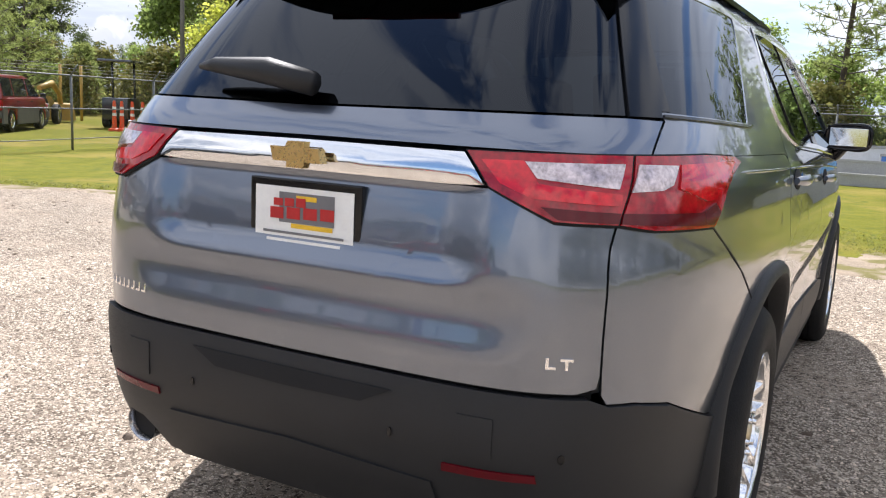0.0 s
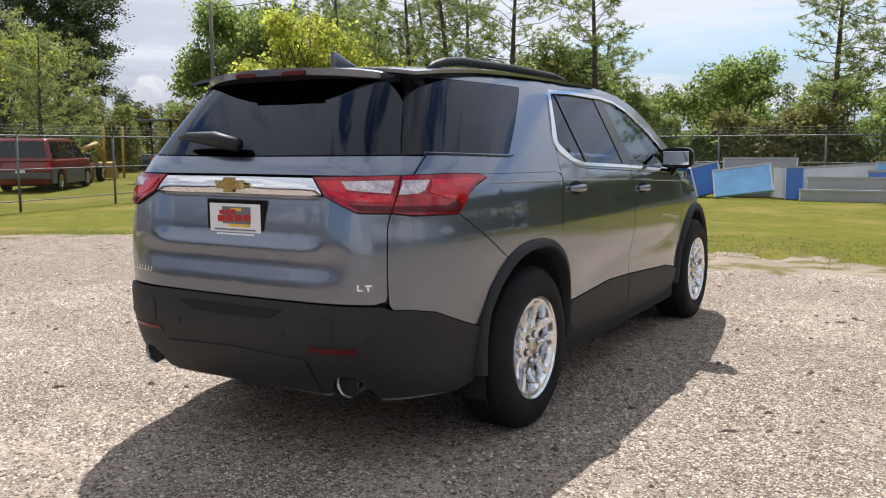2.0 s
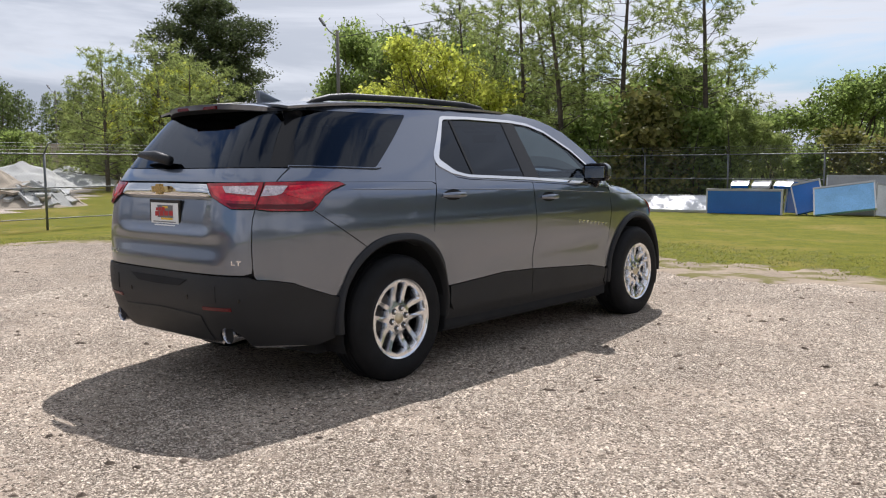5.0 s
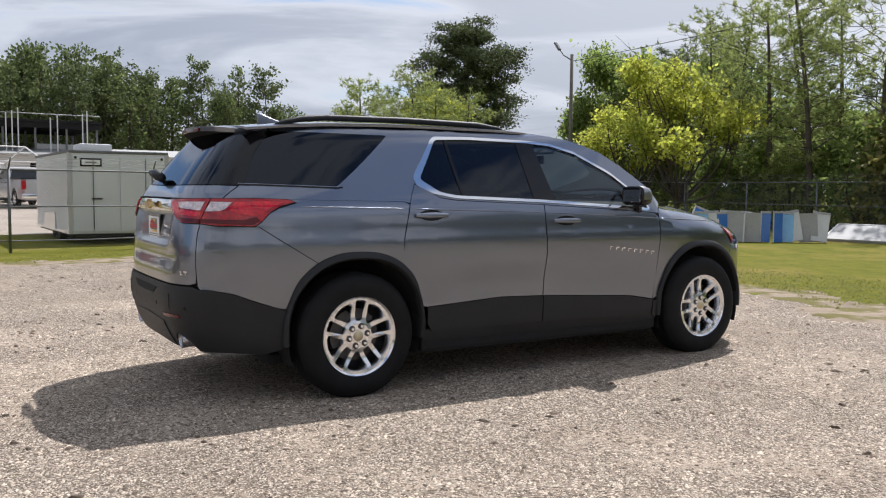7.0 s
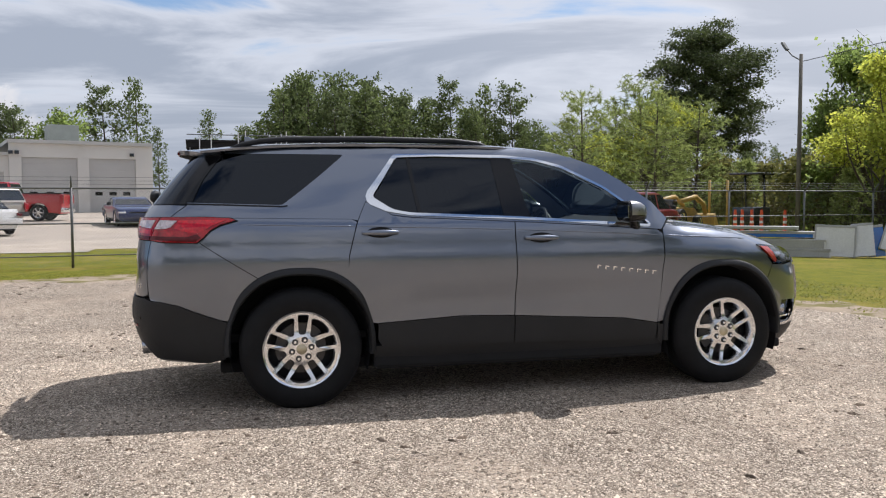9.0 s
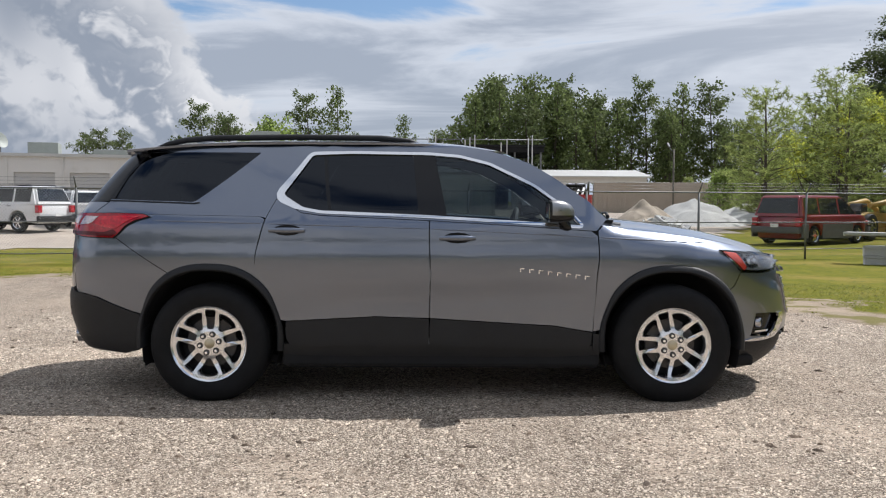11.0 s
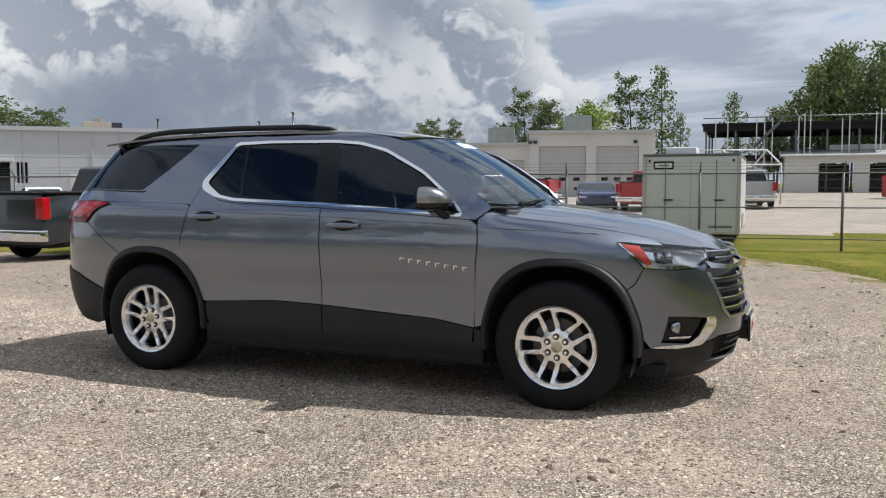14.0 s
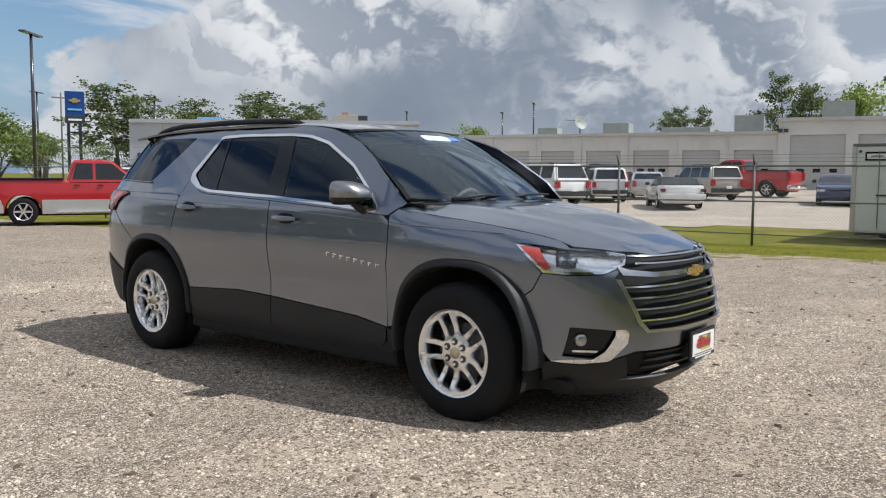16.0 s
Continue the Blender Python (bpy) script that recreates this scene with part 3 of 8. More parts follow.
def scatter_clods():
    """Dark clods of earth and bits of bark lying on the gravel, as one joined mesh."""
    rnd = np.random.default_rng(15)
    verts, faces, k = [], [], 0
    for _ in range(12000):
        x, y = rnd.uniform(-9, 9.5), rnd.uniform(-10, 5)
        if on_lot(x, y) < 0.2 or (abs(x) < 1.0 and abs(y) < 2.6):
            continue
        thick = noise.noise(Vector((x * 0.9, y * 0.9, 12))) + 0.7 * noise.noise(Vector((x * 3.2, y * 3.2, 6)))
        if rnd.random() > 0.12 + 2.0 * max(0.0, thick):
            continue
        s = 0.005 + 0.022 * rnd.random() ** 3.4
        t, ln = rnd.random() * 6.28, 1 + 1.2 * rnd.random()
        c, q = math.cos(t), math.sin(t)
        z = gz(x, y) + lot_top(x, y)
        ring = []
        for j in range(7):
            a = j * 0.8976
            r = s * (0.7 + 0.5 * rnd.random())
            u, v = r * math.cos(a) * ln, r * math.sin(a)
            ring.append((x + u * c - v * q, y + u * q + v * c, z - 0.004))
        mid = [(x + 0.45 * (p[0] - x), y + 0.45 * (p[1] - y), z + s * (0.25 + 0.35 * rnd.random())) for p in ring]
        verts += ring + mid
        faces += [(k + j, k + (j + 1) % 7, k + 7 + (j + 1) % 7, k + 7 + j) for j in range(7)] + [tuple(k + 7 + j for j in range(7))]
        k += 14
    me = bpy.data.meshes.new("clods")
    me.from_pydata(verts, [], faces)
    me.materials.append(M["clod"])
    tagged(new("loose_clods", me), "dark earth clods and bark bits lying on the gravel", "debris", kind="stuff")


M["clod"] = pbr("dark_earth_clod", (0.150, 0.112, 0.082), 0.95, 0, 0.3, 9, 90, per=0.5, bump=0.5)
scatter_clods()
M["stone"] = pbr("gravel_stone", (0.47, 0.394, 0.309), 0.9, 0, 0.3, 5, 90, per=0.62)
scatter_stones()


def leaf_material(name, col, col2, glow):
    m = pbr(name, col, 0.6, 0, 0.3, 0.7, 9, col2=col2, per=0.45, spec=0.3)
    nt = m.node_tree
    b, out = nt.nodes["Principled BSDF"], nt.nodes["Material Output"]
    tr, mix = nt.nodes.new("ShaderNodeBsdfTranslucent"), nt.nodes.new("ShaderNodeMixShader")
    nt.links.new(b.inputs["Base Color"].links[0].from_socket, tr.inputs[0])
    mix.inputs[0].default_value = glow
    nt.links.new(b.outputs[0], mix.inputs[1])
    nt.links.new(tr.outputs[0], mix.inputs[2])
    nt.links.new(mix.outputs[0], out.inputs[0])
    return m


def grass_blades():
    """Short grass along the edge of the lot and out over the lawn, as one joined mesh."""
    rnd = np.random.default_rng(9)
    verts, faces, k = [], [], 0
    for _ in range(200000):
        if rnd.random() < 0.6:
            x, y = rnd.uniform(-15, 9), rnd.uniform(3.0, 17)
        else:
            x, y = rnd.uniform(-19, -7.5), rnd.uniform(-16, 17)
        d = on_lot(x, y)
        tuft = noise.noise(Vector((x * 2.1, y * 2.1, 31))) + 0.5 * noise.noise(Vector((x * 7.0, y * 7.0, 32)))
        if d < -2.6 - 0.6 * rnd.random() or d > 0.9 or (d > -0.7 and tuft < 0.12 + 0.35 * (d + 0.5)) or x < SAND_X(y):
            continue
        h = (0.012 + 0.026 * rnd.random() ** 2) * (1.5 if d > -0.5 and rnd.random() < 0.2 else 1.0)
        t, lean = rnd.random() * 6.28, h * (1.0 + 1.6 * rnd.random())
        w = 0.006 + 0.006 * rnd.random()
        c, s = math.cos(t), math.sin(t)
        z = gz(x, y) + (0.008 if d > -0.9 else -0.003)
        verts += [(x - w * c, y - w * s, z), (x + w * c, y + w * s, z), (x + lean * s, y - lean * c, z + h)]
        faces.append((k, k + 1, k + 2))
        k += 3
    me = bpy.data.meshes.new("grass")
    me.from_pydata(verts, [], faces)
    me.materials.append(M["blade"])
    tagged(new("grass", me), "short yellow-green grass blades thinning out into the gravel", "grass", kind="stuff")


M["blade"] = leaf_material("grass_blade", (0.230, 0.225, 0.040), (0.150, 0.165, 0.026), 0.55)
grass_blades()


# ---- fences ----
def chain_link(bm, a, b, z_of, h, gap=0.075, t=0.0021):
    """Two sets of slanted wires between a and b."""
    a, b = Vector((*a, 0)), Vector((*b, 0))
    run = (b - a).length
    way = (b - a) / run
    off = Vector((-way.y, way.x, 0)) * t

    def wire(s0, z0, s1, z1, sign):
        p, q = a + way * s0, a + way * s1
        p.z, q.z = z_of(p.x, p.y) + z0, z_of(q.x, q.y) + z1
        up = Vector((0, 0, t)) 
        v = [bm.verts.new(w) for w in (p + off * sign, p - up, p + up, q + off * sign, q - up, q + up)]
        for f in ((0, 1, 4, 3), (1, 2, 5, 4), (2, 0, 3, 5)):
            bm.faces.new([v[k] for k in f])

    n = int((run + h) / gap)
    for k in range(n):
        s = k * gap
        for sign in (1, -1):
            s0, s1, z0, z1 = s - h, s, 0.0, h
            if s0 < 0:
                z0, s0 = -s0, 0.0
            if s1 > run:
                z1, s1 = h - (s1 - run), run
            if z1 <= z0:
                continue
            if sign < 0:
                s0, s1 = run - s0, run - s1
            wire(s0, z0 + 0.03, s1, z1 + 0.03, sign)


def fence(name, label, points, mid_rail=True, arms=1, h=1.76, posts=()):
    """A chain-link fence along a line, with posts, rails, barbed-wire arms and wires."""
    f = thing(name, label, "fence", kind="")
    (x0, y0), (x1, y1) = points
    way = Vector((x1 - x0, y1 - y0, 0)).normalized()
    out = Vector((way.y, -way.x, 0)) * arms
    for s in posts:
        p = Vector((x0, y0, 0)) + way * s
        z = gz(p.x, p.y)
        part("post", tube([(p.x, p.y, z - 0.1), (p.x, p.y, z + h + 0.02)], 0.030, 8), "galv", f)
        top = Vector((p.x, p.y, z + h))
        part("barb_arm", tube([top, top + out * 0.20 + Vector((0, 0, 0.26))], [0.022, 0.014], 6), "galv", f)
    run = (Vector((x1, y1, 0)) - Vector((x0, y0, 0))).length

    def line(height, r, side=0.0, lift=0.0):
        pts = []
        for k in range(int(run / 3) + 2):
            p = Vector((x0, y0, 0)) + way * min(run, k * 3.0) + out * side
            sag = 0.02 * math.sin(k * 2.3 + height * 7)
            pts.append((p.x, p.y, gz(p.x, p.y) + height + lift + sag * (height < 0.6)))
        return tube(pts, r, 6 if r > 0.006 else 4)

    part("top_rail", line(h, 0.022), "galv", f)
    if mid_rail:
        part("middle_rail", line(0.98, 0.018), "galv", f)
    part("bottom_rail", line(0.26, 0.014), "galv", f)
    for k in range(3):
        part("barbed_wire", line(h, 0.0035, 0.06 + 0.06 * k, 0.09 + 0.075 * k), "wire", f)
    bm = bmesh.new()
    chain_link(bm, (x0, y0), (x1, y1), gz, h - 0.02)
    tagged(part("chain_link", bm, "wire", f), kind="stuff")
    return f


def f1(y):
    return -14.75 - 0.16 * y


CORNER = (-18.2, 22.3)
START = (f1(-45.0), -45.0)
run1 = math.hypot(CORNER[0] - START[0], CORNER[1] - START[1])
first = (0.83 + 45.0) * math.hypot(1, 0.16)
fence("yard_fence", "galvanised chain-link fence with rails and angled barbed-wire arms", [START, CORNER], True, 1,
      posts=[s for s in (first + 3.08 * k for k in range(-15, 8)) if 0 <= s < run1])
END2 = (30.0, 21.25 - 0.06 * 30)
fence("tree_fence", "weathered chain-link fence in front of the dark tree line", [CORNER, END2], True, 1,
      posts=[0.02 + 3.0 * k for k in range(17)])


# ---- the grey SUV: one wrapped body surface, cut into panels ----
# Half-width by height, rear and front end by height; in plan a rounded box.
W_OF = spline([0.16, 0.24, 0.32, 0.42, 0.56, 0.70, 0.86, 0.97, 1.03, 1.10, 1.18, 1.245, 1.40, 1.55, 1.67, 1.73, 1.78],
              [0.815, 0.872, 0.909, 0.926, 0.932, 0.949, 0.965, 0.969, 0.966, 0.953, 0.941, 0.913, 0.841, 0.770, 0.710, 0.665, 0.575])
YR_OF = spline([0.20, 0.28, 0.38, 0.50, 0.62, 0.70, 0.735, 0.85, 1.00, 1.15, 1.26, 1.33, 1.50, 1.68, 1.78],
               [-2.390, -2.462, -2.538, -2.590, -2.612, -2.608, -2.600, -2.599, -2.589, -2.568, -2.536, -2.49, -2.36, -2.20, -2.085])
YF_OF = spline([0.16, 0.24, 0.34, 0.44, 0.55, 0.70, 0.85, 0.93, 0.99, 1.04, 1.12, 1.30],
               [2.32, 2.43, 2.515, 2.55, 2.558, 2.545, 2.513, 2.488, 2.445, 2.39, 2.30, 2.1])
HOOD_Z = spline([0.9, 1.1, 1.3, 1.55, 1.83, 2.10, 2.25, 2.36, 2.45], [1.262, 1.243, 1.220, 1.192, 1.150, 1.090, 1.046, 1.005, 0.955])
Y_REAR, Y_FRONT, N_REAR, N_FRONT, K_WRAP, TAPER = -0.6, 0.6, 6.0, 3.0, 1.9, 0.05


def ends(front):
    return (Y_FRONT, N_FRONT, YF_OF, 1) if front else (Y_REAR, N_REAR, YR_OF, -1)


def fender_lip(y, z):
    """The fender's top edge rolls in towards the bonnet."""
    if y < 0.95:
        return 0.0
    top = HOOD_Z(y) - 0.065
    s = min(1.1, max(0.0, (z - top + 0.10) / 0.10))
    return 0.085 * s * s * step(y, 0.95, 1.25)


def crease(y, z):
    """A shallow scoop low on the doors and a crisp shoulder line."""
    s = 0.013 * math.exp(-(((z - 0.70 - 0.03 * y) / 0.085) ** 2)) * step(y, -1.1, -0.6) * (1 - step(y, 0.75, 1.1))
    s += 0.006 * step(z, 1.11, 1.05) * step(z, 0.95, 1.05)
    return -s


def skin(u, z):
    """The point of the right-hand body surface: u is y along the side and goes on round the corners."""
    if Y_REAR <= u <= Y_FRONT:
        x, y = W_OF(z), u
    else:
        y0, n, end, sign = ends(u > 0)
        a = min(abs(u - y0) / K_WRAP, math.pi / 2)
        c, s = max(math.cos(a), 0.0), math.sin(a)
        r = (c**n + s**n) ** (-1 / n)
        x, y = W_OF(z) * c * r, y0 + (end(z) - y0) * s * r
        if sign < 0:
            x *= 1 - TAPER * (s * r) ** 2
        if sign < 0:      # number-plate recess and the fold under it
            y += 0.026 * step(z, 0.93, 1.0) * step(z, 1.20, 1.15) * step(x, 0.52, 0.37)
            y += 0.014 * step(z, 0.79, 0.89) * step(z, 0.975, 0.90) * step(x, 0.66, 0.45)
    x += (crease(y, z) - fender_lip(y, z)) * step(x, 0.35, 0.75)
    return Vector((x, y, z))


def normal_at(u, z, e=0.004):
    n = (skin(u + e, z) - skin(u - e, z)).cross(skin(u, z + e) - skin(u, z - e))
    return n.normalized() if n.length > 1e-9 else Vector((0, 1 if u > 0 else -1, 0))


def at_y(y, z):
    """u for a place given by its length along the car."""
    if Y_REAR <= y <= Y_FRONT:
        return (y, z)
    y0, n, end, sign = ends(y > 0)
    q = min(abs((y - y0) / (end(z) - y0)), 0.9999)
    c = (1 - q**n) ** (1 / n)
    return (y0 + sign * K_WRAP * math.atan2(q, c), z)


def at_x(x, z, front=False):
    """u for a place given by its distance from the middle, on the nose or the tail."""
    y0, n, end, sign = ends(front)
    s = 1.0
    for _ in range(6):
        q = min(abs(x) / (W_OF(z) * (1 if front else 1 - TAPER * s * s)), 0.9999)
        s = (1 - q**n) ** (1 / n)
    a = math.atan2(s, q)
    return (y0 + sign * K_WRAP * (a if x >= 0 else math.pi - a), z)


def skin_any(u, z):
    """skin(), carried past the middle of nose and tail to the other side."""
    y0, n, end, sign = ends(u > 0)
    far_u = y0 + sign * K_WRAP * math.pi / 2
    if (u - far_u) * sign > 0:
        p = skin(2 * far_u - u, z)
        return Vector((-p.x, p.y, p.z))
    return skin(u, z)


def normal_any(u, z):
    y0, n, end, sign = ends(u > 0)
    far_u = y0 + sign * K_WRAP * math.pi / 2
    if (u - far_u) * sign > 0:
        v = normal_at(2 * far_u - u, z)
        return Vector((-v.x, v.y, v.z))
    if abs(u - far_u) < 0.006:
        v = normal_at(far_u - sign * 0.008, z)
        return Vector((0, v.y, v.z)).normalized()
    return normal_at(u, z)


def mesh_on(name, loops, place, facing, thick, cell, mat, parent, label="", flip=False, mirror=False):
    """A panel: loops (an outline, then holes) in a plane, cut into cells, laid on a surface, with a turned-in edge."""
    bm = bmesh.new()
    for loop in loops:
        vs = [bm.verts.new((u, w, 0)) for u, w in loop]
        for k in range(len(vs)):
            bm.edges.new((vs[k], vs[(k + 1) % len(vs)]))
    bmesh.ops.triangle_fill(bm, use_beauty=True, use_dissolve=False, edges=list(bm.edges), normal=(0, 0, 1))
    us, ws = [v.co.x for v in bm.verts], [v.co.y for v in bm.verts]
    for lo, hi, d in ((min(us), max(us), (1, 0, 0)), (min(ws), max(ws), (0, 1, 0))):
        k = math.floor(lo / cell) + 1
        while k * cell < hi:
            bmesh.ops.bisect_plane(bm, geom=list(bm.verts) + list(bm.edges) + list(bm.faces), plane_co=Vector(d) * (k * cell), plane_no=d, dist=1e-5)
            k += 1
    bmesh.ops.remove_doubles(bm, verts=list(bm.verts), dist=1e-5)
    normals = {}
    bm.normal_update()
    for f in bm.faces:
        if f.normal.z < 0:
            f.normal_flip()
    flat = {v: (v.co.x, v.co.y) for v in bm.verts}
    rim = [e for e in bm.edges if len(e.link_faces) == 1]
    for v, (u, w) in flat.items():
        v.co, normals[v] = place(u, w), facing(u, w)
    sx = -1 if mirror else 1
    inner = {}
    for e in rim:
        for v in e.verts:
            if v not in inner:
                inner[v] = bm.verts.new(v.co - normals[v] * thick)
    skirt = set()
    for e in rim:
        loop = e.link_loops[0]
        a, b = loop.vert, loop.link_loop_next.vert
        skirt.add(bm.faces.new((b, a, inner[a], inner[b])))
    bm.normal_update()
    for f in list(bm.faces):
        if f in skirt:
            continue
        if f.normal.dot(normals[f.verts[0]]) < 0:
            flip = True
        break
    if flip:
        bmesh.ops.reverse_faces(bm, faces=list(bm.faces))
    if mirror:
        for v in bm.verts:
            v.co.x = -v.co.x
        bmesh.ops.reverse_faces(bm, faces=list(bm.faces))
    bm.normal_update()
    split = []
    for f in bm.faces:
        f.smooth = True
        for v in f.verts:
            if f in skirt or v not in normals:
                split.append(f.normal.copy())
            else:
                n = normals[v]
                split.append(Vector((sx * n.x, n.y, n.z)))
    me = bpy.data.meshes.new(name)
    bm.to_mesh(me)
    bm.free()
    me.normals_split_custom_set([tuple(n) for n in split])
    me.materials.append(M[mat])
    ob = new(name, me)
    ob.parent = parent
    if label:
        ob["label"] = label
    return ob


def panel(name, outline, mat, parent, holes=(), off=0.0, thick=0.016, cell=0.06, both=True, label=""):
    """A body panel on the right and, mirrored, on the left; outline in (u, z)."""
    made = []
    for mirror in (False, True) if both else (False,):
        made.append(mesh_on(name, [outline, *holes], lambda u, z: skin_any(u, z) + normal_any(u, z) * off, normal_any, thick, cell, mat, parent, label, mirror=mirror))
    return made


def Sy(*pts):
    return [at_y(*p) for p in pts]


def rounded(pts, r=0.03, n=4):
    """Rounds the corners of an outline."""
    out = []
    for k, p in enumerate(pts):
        a, p, b = Vector(pts[k - 1]), Vector(p), Vector(pts[(k + 1) % len(pts)])
        ra = min(r, 0.45 * (a - p).length, 0.45 * (b - p).length)
        s, e = p + (a - p).normalized() * ra, p + (b - p).normalized() * ra
        for j in range(n + 1):
            t = j / n
            out.append(tuple((1 - t) ** 2 * s + 2 * t * (1 - t) * p + t * t * e))
    return out


def strip(line, width, closed=False):
    """The outline(s) of a band along a line in the plane; width to the line's left."""
    pts = [Vector(p) for p in line]
    off = []
    n = len(pts)
    for k, p in enumerate(pts):
        a = pts[(k - 1) % n] if closed or k else p
        b = pts[(k + 1) % n] if closed or k < n - 1 else p
        d1, d2 = (p - a), (b - p)
        d1 = d1.normalized() if d1.length > 1e-6 else d2.normalized()
        d2 = d2.normalized() if d2.length > 1e-6 else d1
        m = (Vector((-d1.y, d1.x)) + Vector((-d2.y, d2.x)))
        m = m.normalized() if m.length > 1e-6 else Vector((-d1.y, d1.x))
        wd = width[k] if isinstance(width, (list, tuple)) else width
        off.append(p + m * wd / max(0.5, m.dot(Vector((-d1.y, d1.x)))))
    if closed:
        return [tuple(p) for p in pts], [tuple(p) for p in off]
    return [tuple(p) for p in pts] + [tuple(p) for p in off[::-1]]


AXLE, HUB_Z = 1.5355, 0.392
ARCH_OUT = spline([-30, 0, 25, 45, 62, 90], [0.488, 0.492, 0.504, 0.536, 0.545, 0.533])
ARCH_IN = spline([-30, 0, 30, 60, 90], [0.440, 0.448, 0.474, 0.492, 0.482])


def arch_line(cy, a0, a1, n, shrink=0.012):
    """Points along the outer edge of a wheel-arch trim."""
    out = []
    for k in range(n + 1):
        a = a0 + (a1 - a0) * k / n
        q = ARCH_OUT(a if a <= 90 else 180 - a) - shrink
        out.append((cy + q * math.cos(radians(a)), HUB_Z + q * math.sin(radians(a))))
    return out


def suv():
    car = thing("grey_suv", "dark grey metallic three-row SUV with black lower cladding, tailgate closed", "car", (-0.012, 0, 0), -0.5)
    g = 0.0035                                       # half of a panel gap

    # -- window openings along the side, in (y, z)
    quarter = rounded([(-2.272, 1.345), (-1.645, 1.327), (-1.225, 1.665), (-2.028, 1.668)], 0.02)
    dlo = [(-1.062, 1.378), (-0.925, 1.290), (-0.80, 1.268), (-0.08, 1.240), (0.50, 1.206), (0.930, 1.178), (0.835, 1.280), (0.62, 1.440),
           (0.32, 1.588), (0.12, 1.638), (-0.084, 1.655), (-0.60, 1.662), (-0.875, 1.652)]
    dlo = rounded(dlo, 0.03, 3)
    quarter_u, dlo_u = [at_y(*p) for p in quarter], [at_y(*p) for p in dlo]

    # -- painted panels
    fender_top = lambda y: HOOD_Z(y) - 0.066
    roof_edge = [(0.44, 1.652), (0.30, 1.690), (0.10, 1.716), (-0.20, 1.732), (-0.8, 1.737), (-1.4, 1.734), (-1.9, 1.715), (-2.06, 1.700)]
    # roof sides, A-pillar, and the whole quarter in one pressing with both window openings
    up = Sy((1.02, 1.150), (1.10, 1.225), (0.985, 1.338), (0.755, 1.502), (0.595, 1.598), *roof_edge)
    up = up[:-1] + [at_x(0.606, 1.690), at_x(0.690, 1.50), at_x(0.7655, 1.345), at_x(0.7700, 1.324), at_x(0.7725, 1.287), at_x(0.7740, 1.248)]
    down = Sy((-1.90, 1.245), (-1.20, 1.235), (-1.165 + g, 1.225), (-1.10, 1.352), (-1.04, 1.335), (-0.93, 1.262), (-0.80, 1.245), (-0.085, 1.214), (0.5, 1.182), (0.96, 1.152))
    panel("side_frame", up + down, "paint", car, holes=[quarter_u, dlo_u])
    # rear quarter below the glass, round to the tailgate
    quart = [at_x(0.744, 1.243), *Sy((-1.90, 1.243), (-1.20, 1.233), (-1.165 - g, 1.215), (-1.222 - g, 1.00), (-1.228 - g, 0.86))]
    quart += [at_y(*p) for p in arch_line(-AXLE, 57, 157, 16)]
    quart += [*Sy((-2.05, 0.596), (-2.30, 0.690)), at_x(0.80, 0.712), at_x(0.755, 0.716), at_x(0.745, 0.735)] + [at_x(0.744, 0.78 + 0.045 * k) for k in range(10)]
    panel("rear_quarter", quart, "paint", car)
    rd = [*Sy((-1.10, 1.345), (-1.035, 1.328), (-0.93, 1.257), (-0.80, 1.240), (-0.085, 1.209), (-0.085, 1.10), (-0.077, 0.86), (-0.083, 0.567),
              (-0.443, 0.578), (-1.030, 0.545)), *[at_y(*p) for p in arch_line(-AXLE, 19, 56, 7)], *Sy((-1.222 + g, 1.00), (-1.165 + g, 1.215))]
    panel("rear_door", rd, "paint", car)
    fd = Sy((-0.078, 1.209), (0.5, 1.177), (0.985, 1.146), (1.027, 1.115), (1.022, 0.87), (1.003, 0.478), (0.749, 0.520), (-0.076, 0.567), (-0.070, 0.86), (-0.078, 1.10))
    panel("front_door", fd, "paint", car)
    top = [(y, fender_top(y)) for y in (1.10, 1.3, 1.5, 1.7, 1.9, 2.04)]
    fen = Sy((1.034, 1.12), (1.035, 1.150), (1.075, 1.185), *top, (2.09, 1.016), (2.125, 0.993), (2.10, 0.996), (1.93, 1.022), (1.862, 1.024), (1.96, 0.935), (2.02, 0.872), (1.975, 0.78)) 
    fen += [at_y(*p) for p in arch_line(AXLE, 42, 168, 18)] + Sy((1.009, 0.482), (1.014, 0.62), (1.029, 0.87))
    panel("front_fender", fen, "paint", car)

    # -- front bumper skin, cut for lamps and grille
    bum = [*Sy((2.024, 0.868), (1.980, 0.776))] + [at_y(*p) for p in arch_line(AXLE, 41.4, 8, 5)] + Sy((2.062, 0.395),)
    bum += [at_x(0.70, 0.392, True), at_x(0.60, 0.42, True), at_x(0.52, 0.458, True), at_x(0.0, 0.466, True), at_x(0, 0.555, True), at_x(0.466, 0.558, True), at_x(0.512, 0.60, True)]
    bum += [at_x(0.585, 0.80, True), at_x(0.60, 0.850, True), at_x(0.565, 0.905, True), at_x(0.64, 0.866, True), at_y(2.17, 0.858)]
    fogc = [at_y(2.12, 0.425), at_x(0.64, 0.415, True), at_x(0.58, 0.47, True), at_x(0.565, 0.565, True), at_x(0.66, 0.580, True), at_y(2.16, 0.585)]
    panel("front_bumper", bum, "paint", car, holes=[fogc], cell=0.05)
    panel("fog_pocket", fogc, "gloss_black", car, off=-0.03, cell=0.05)
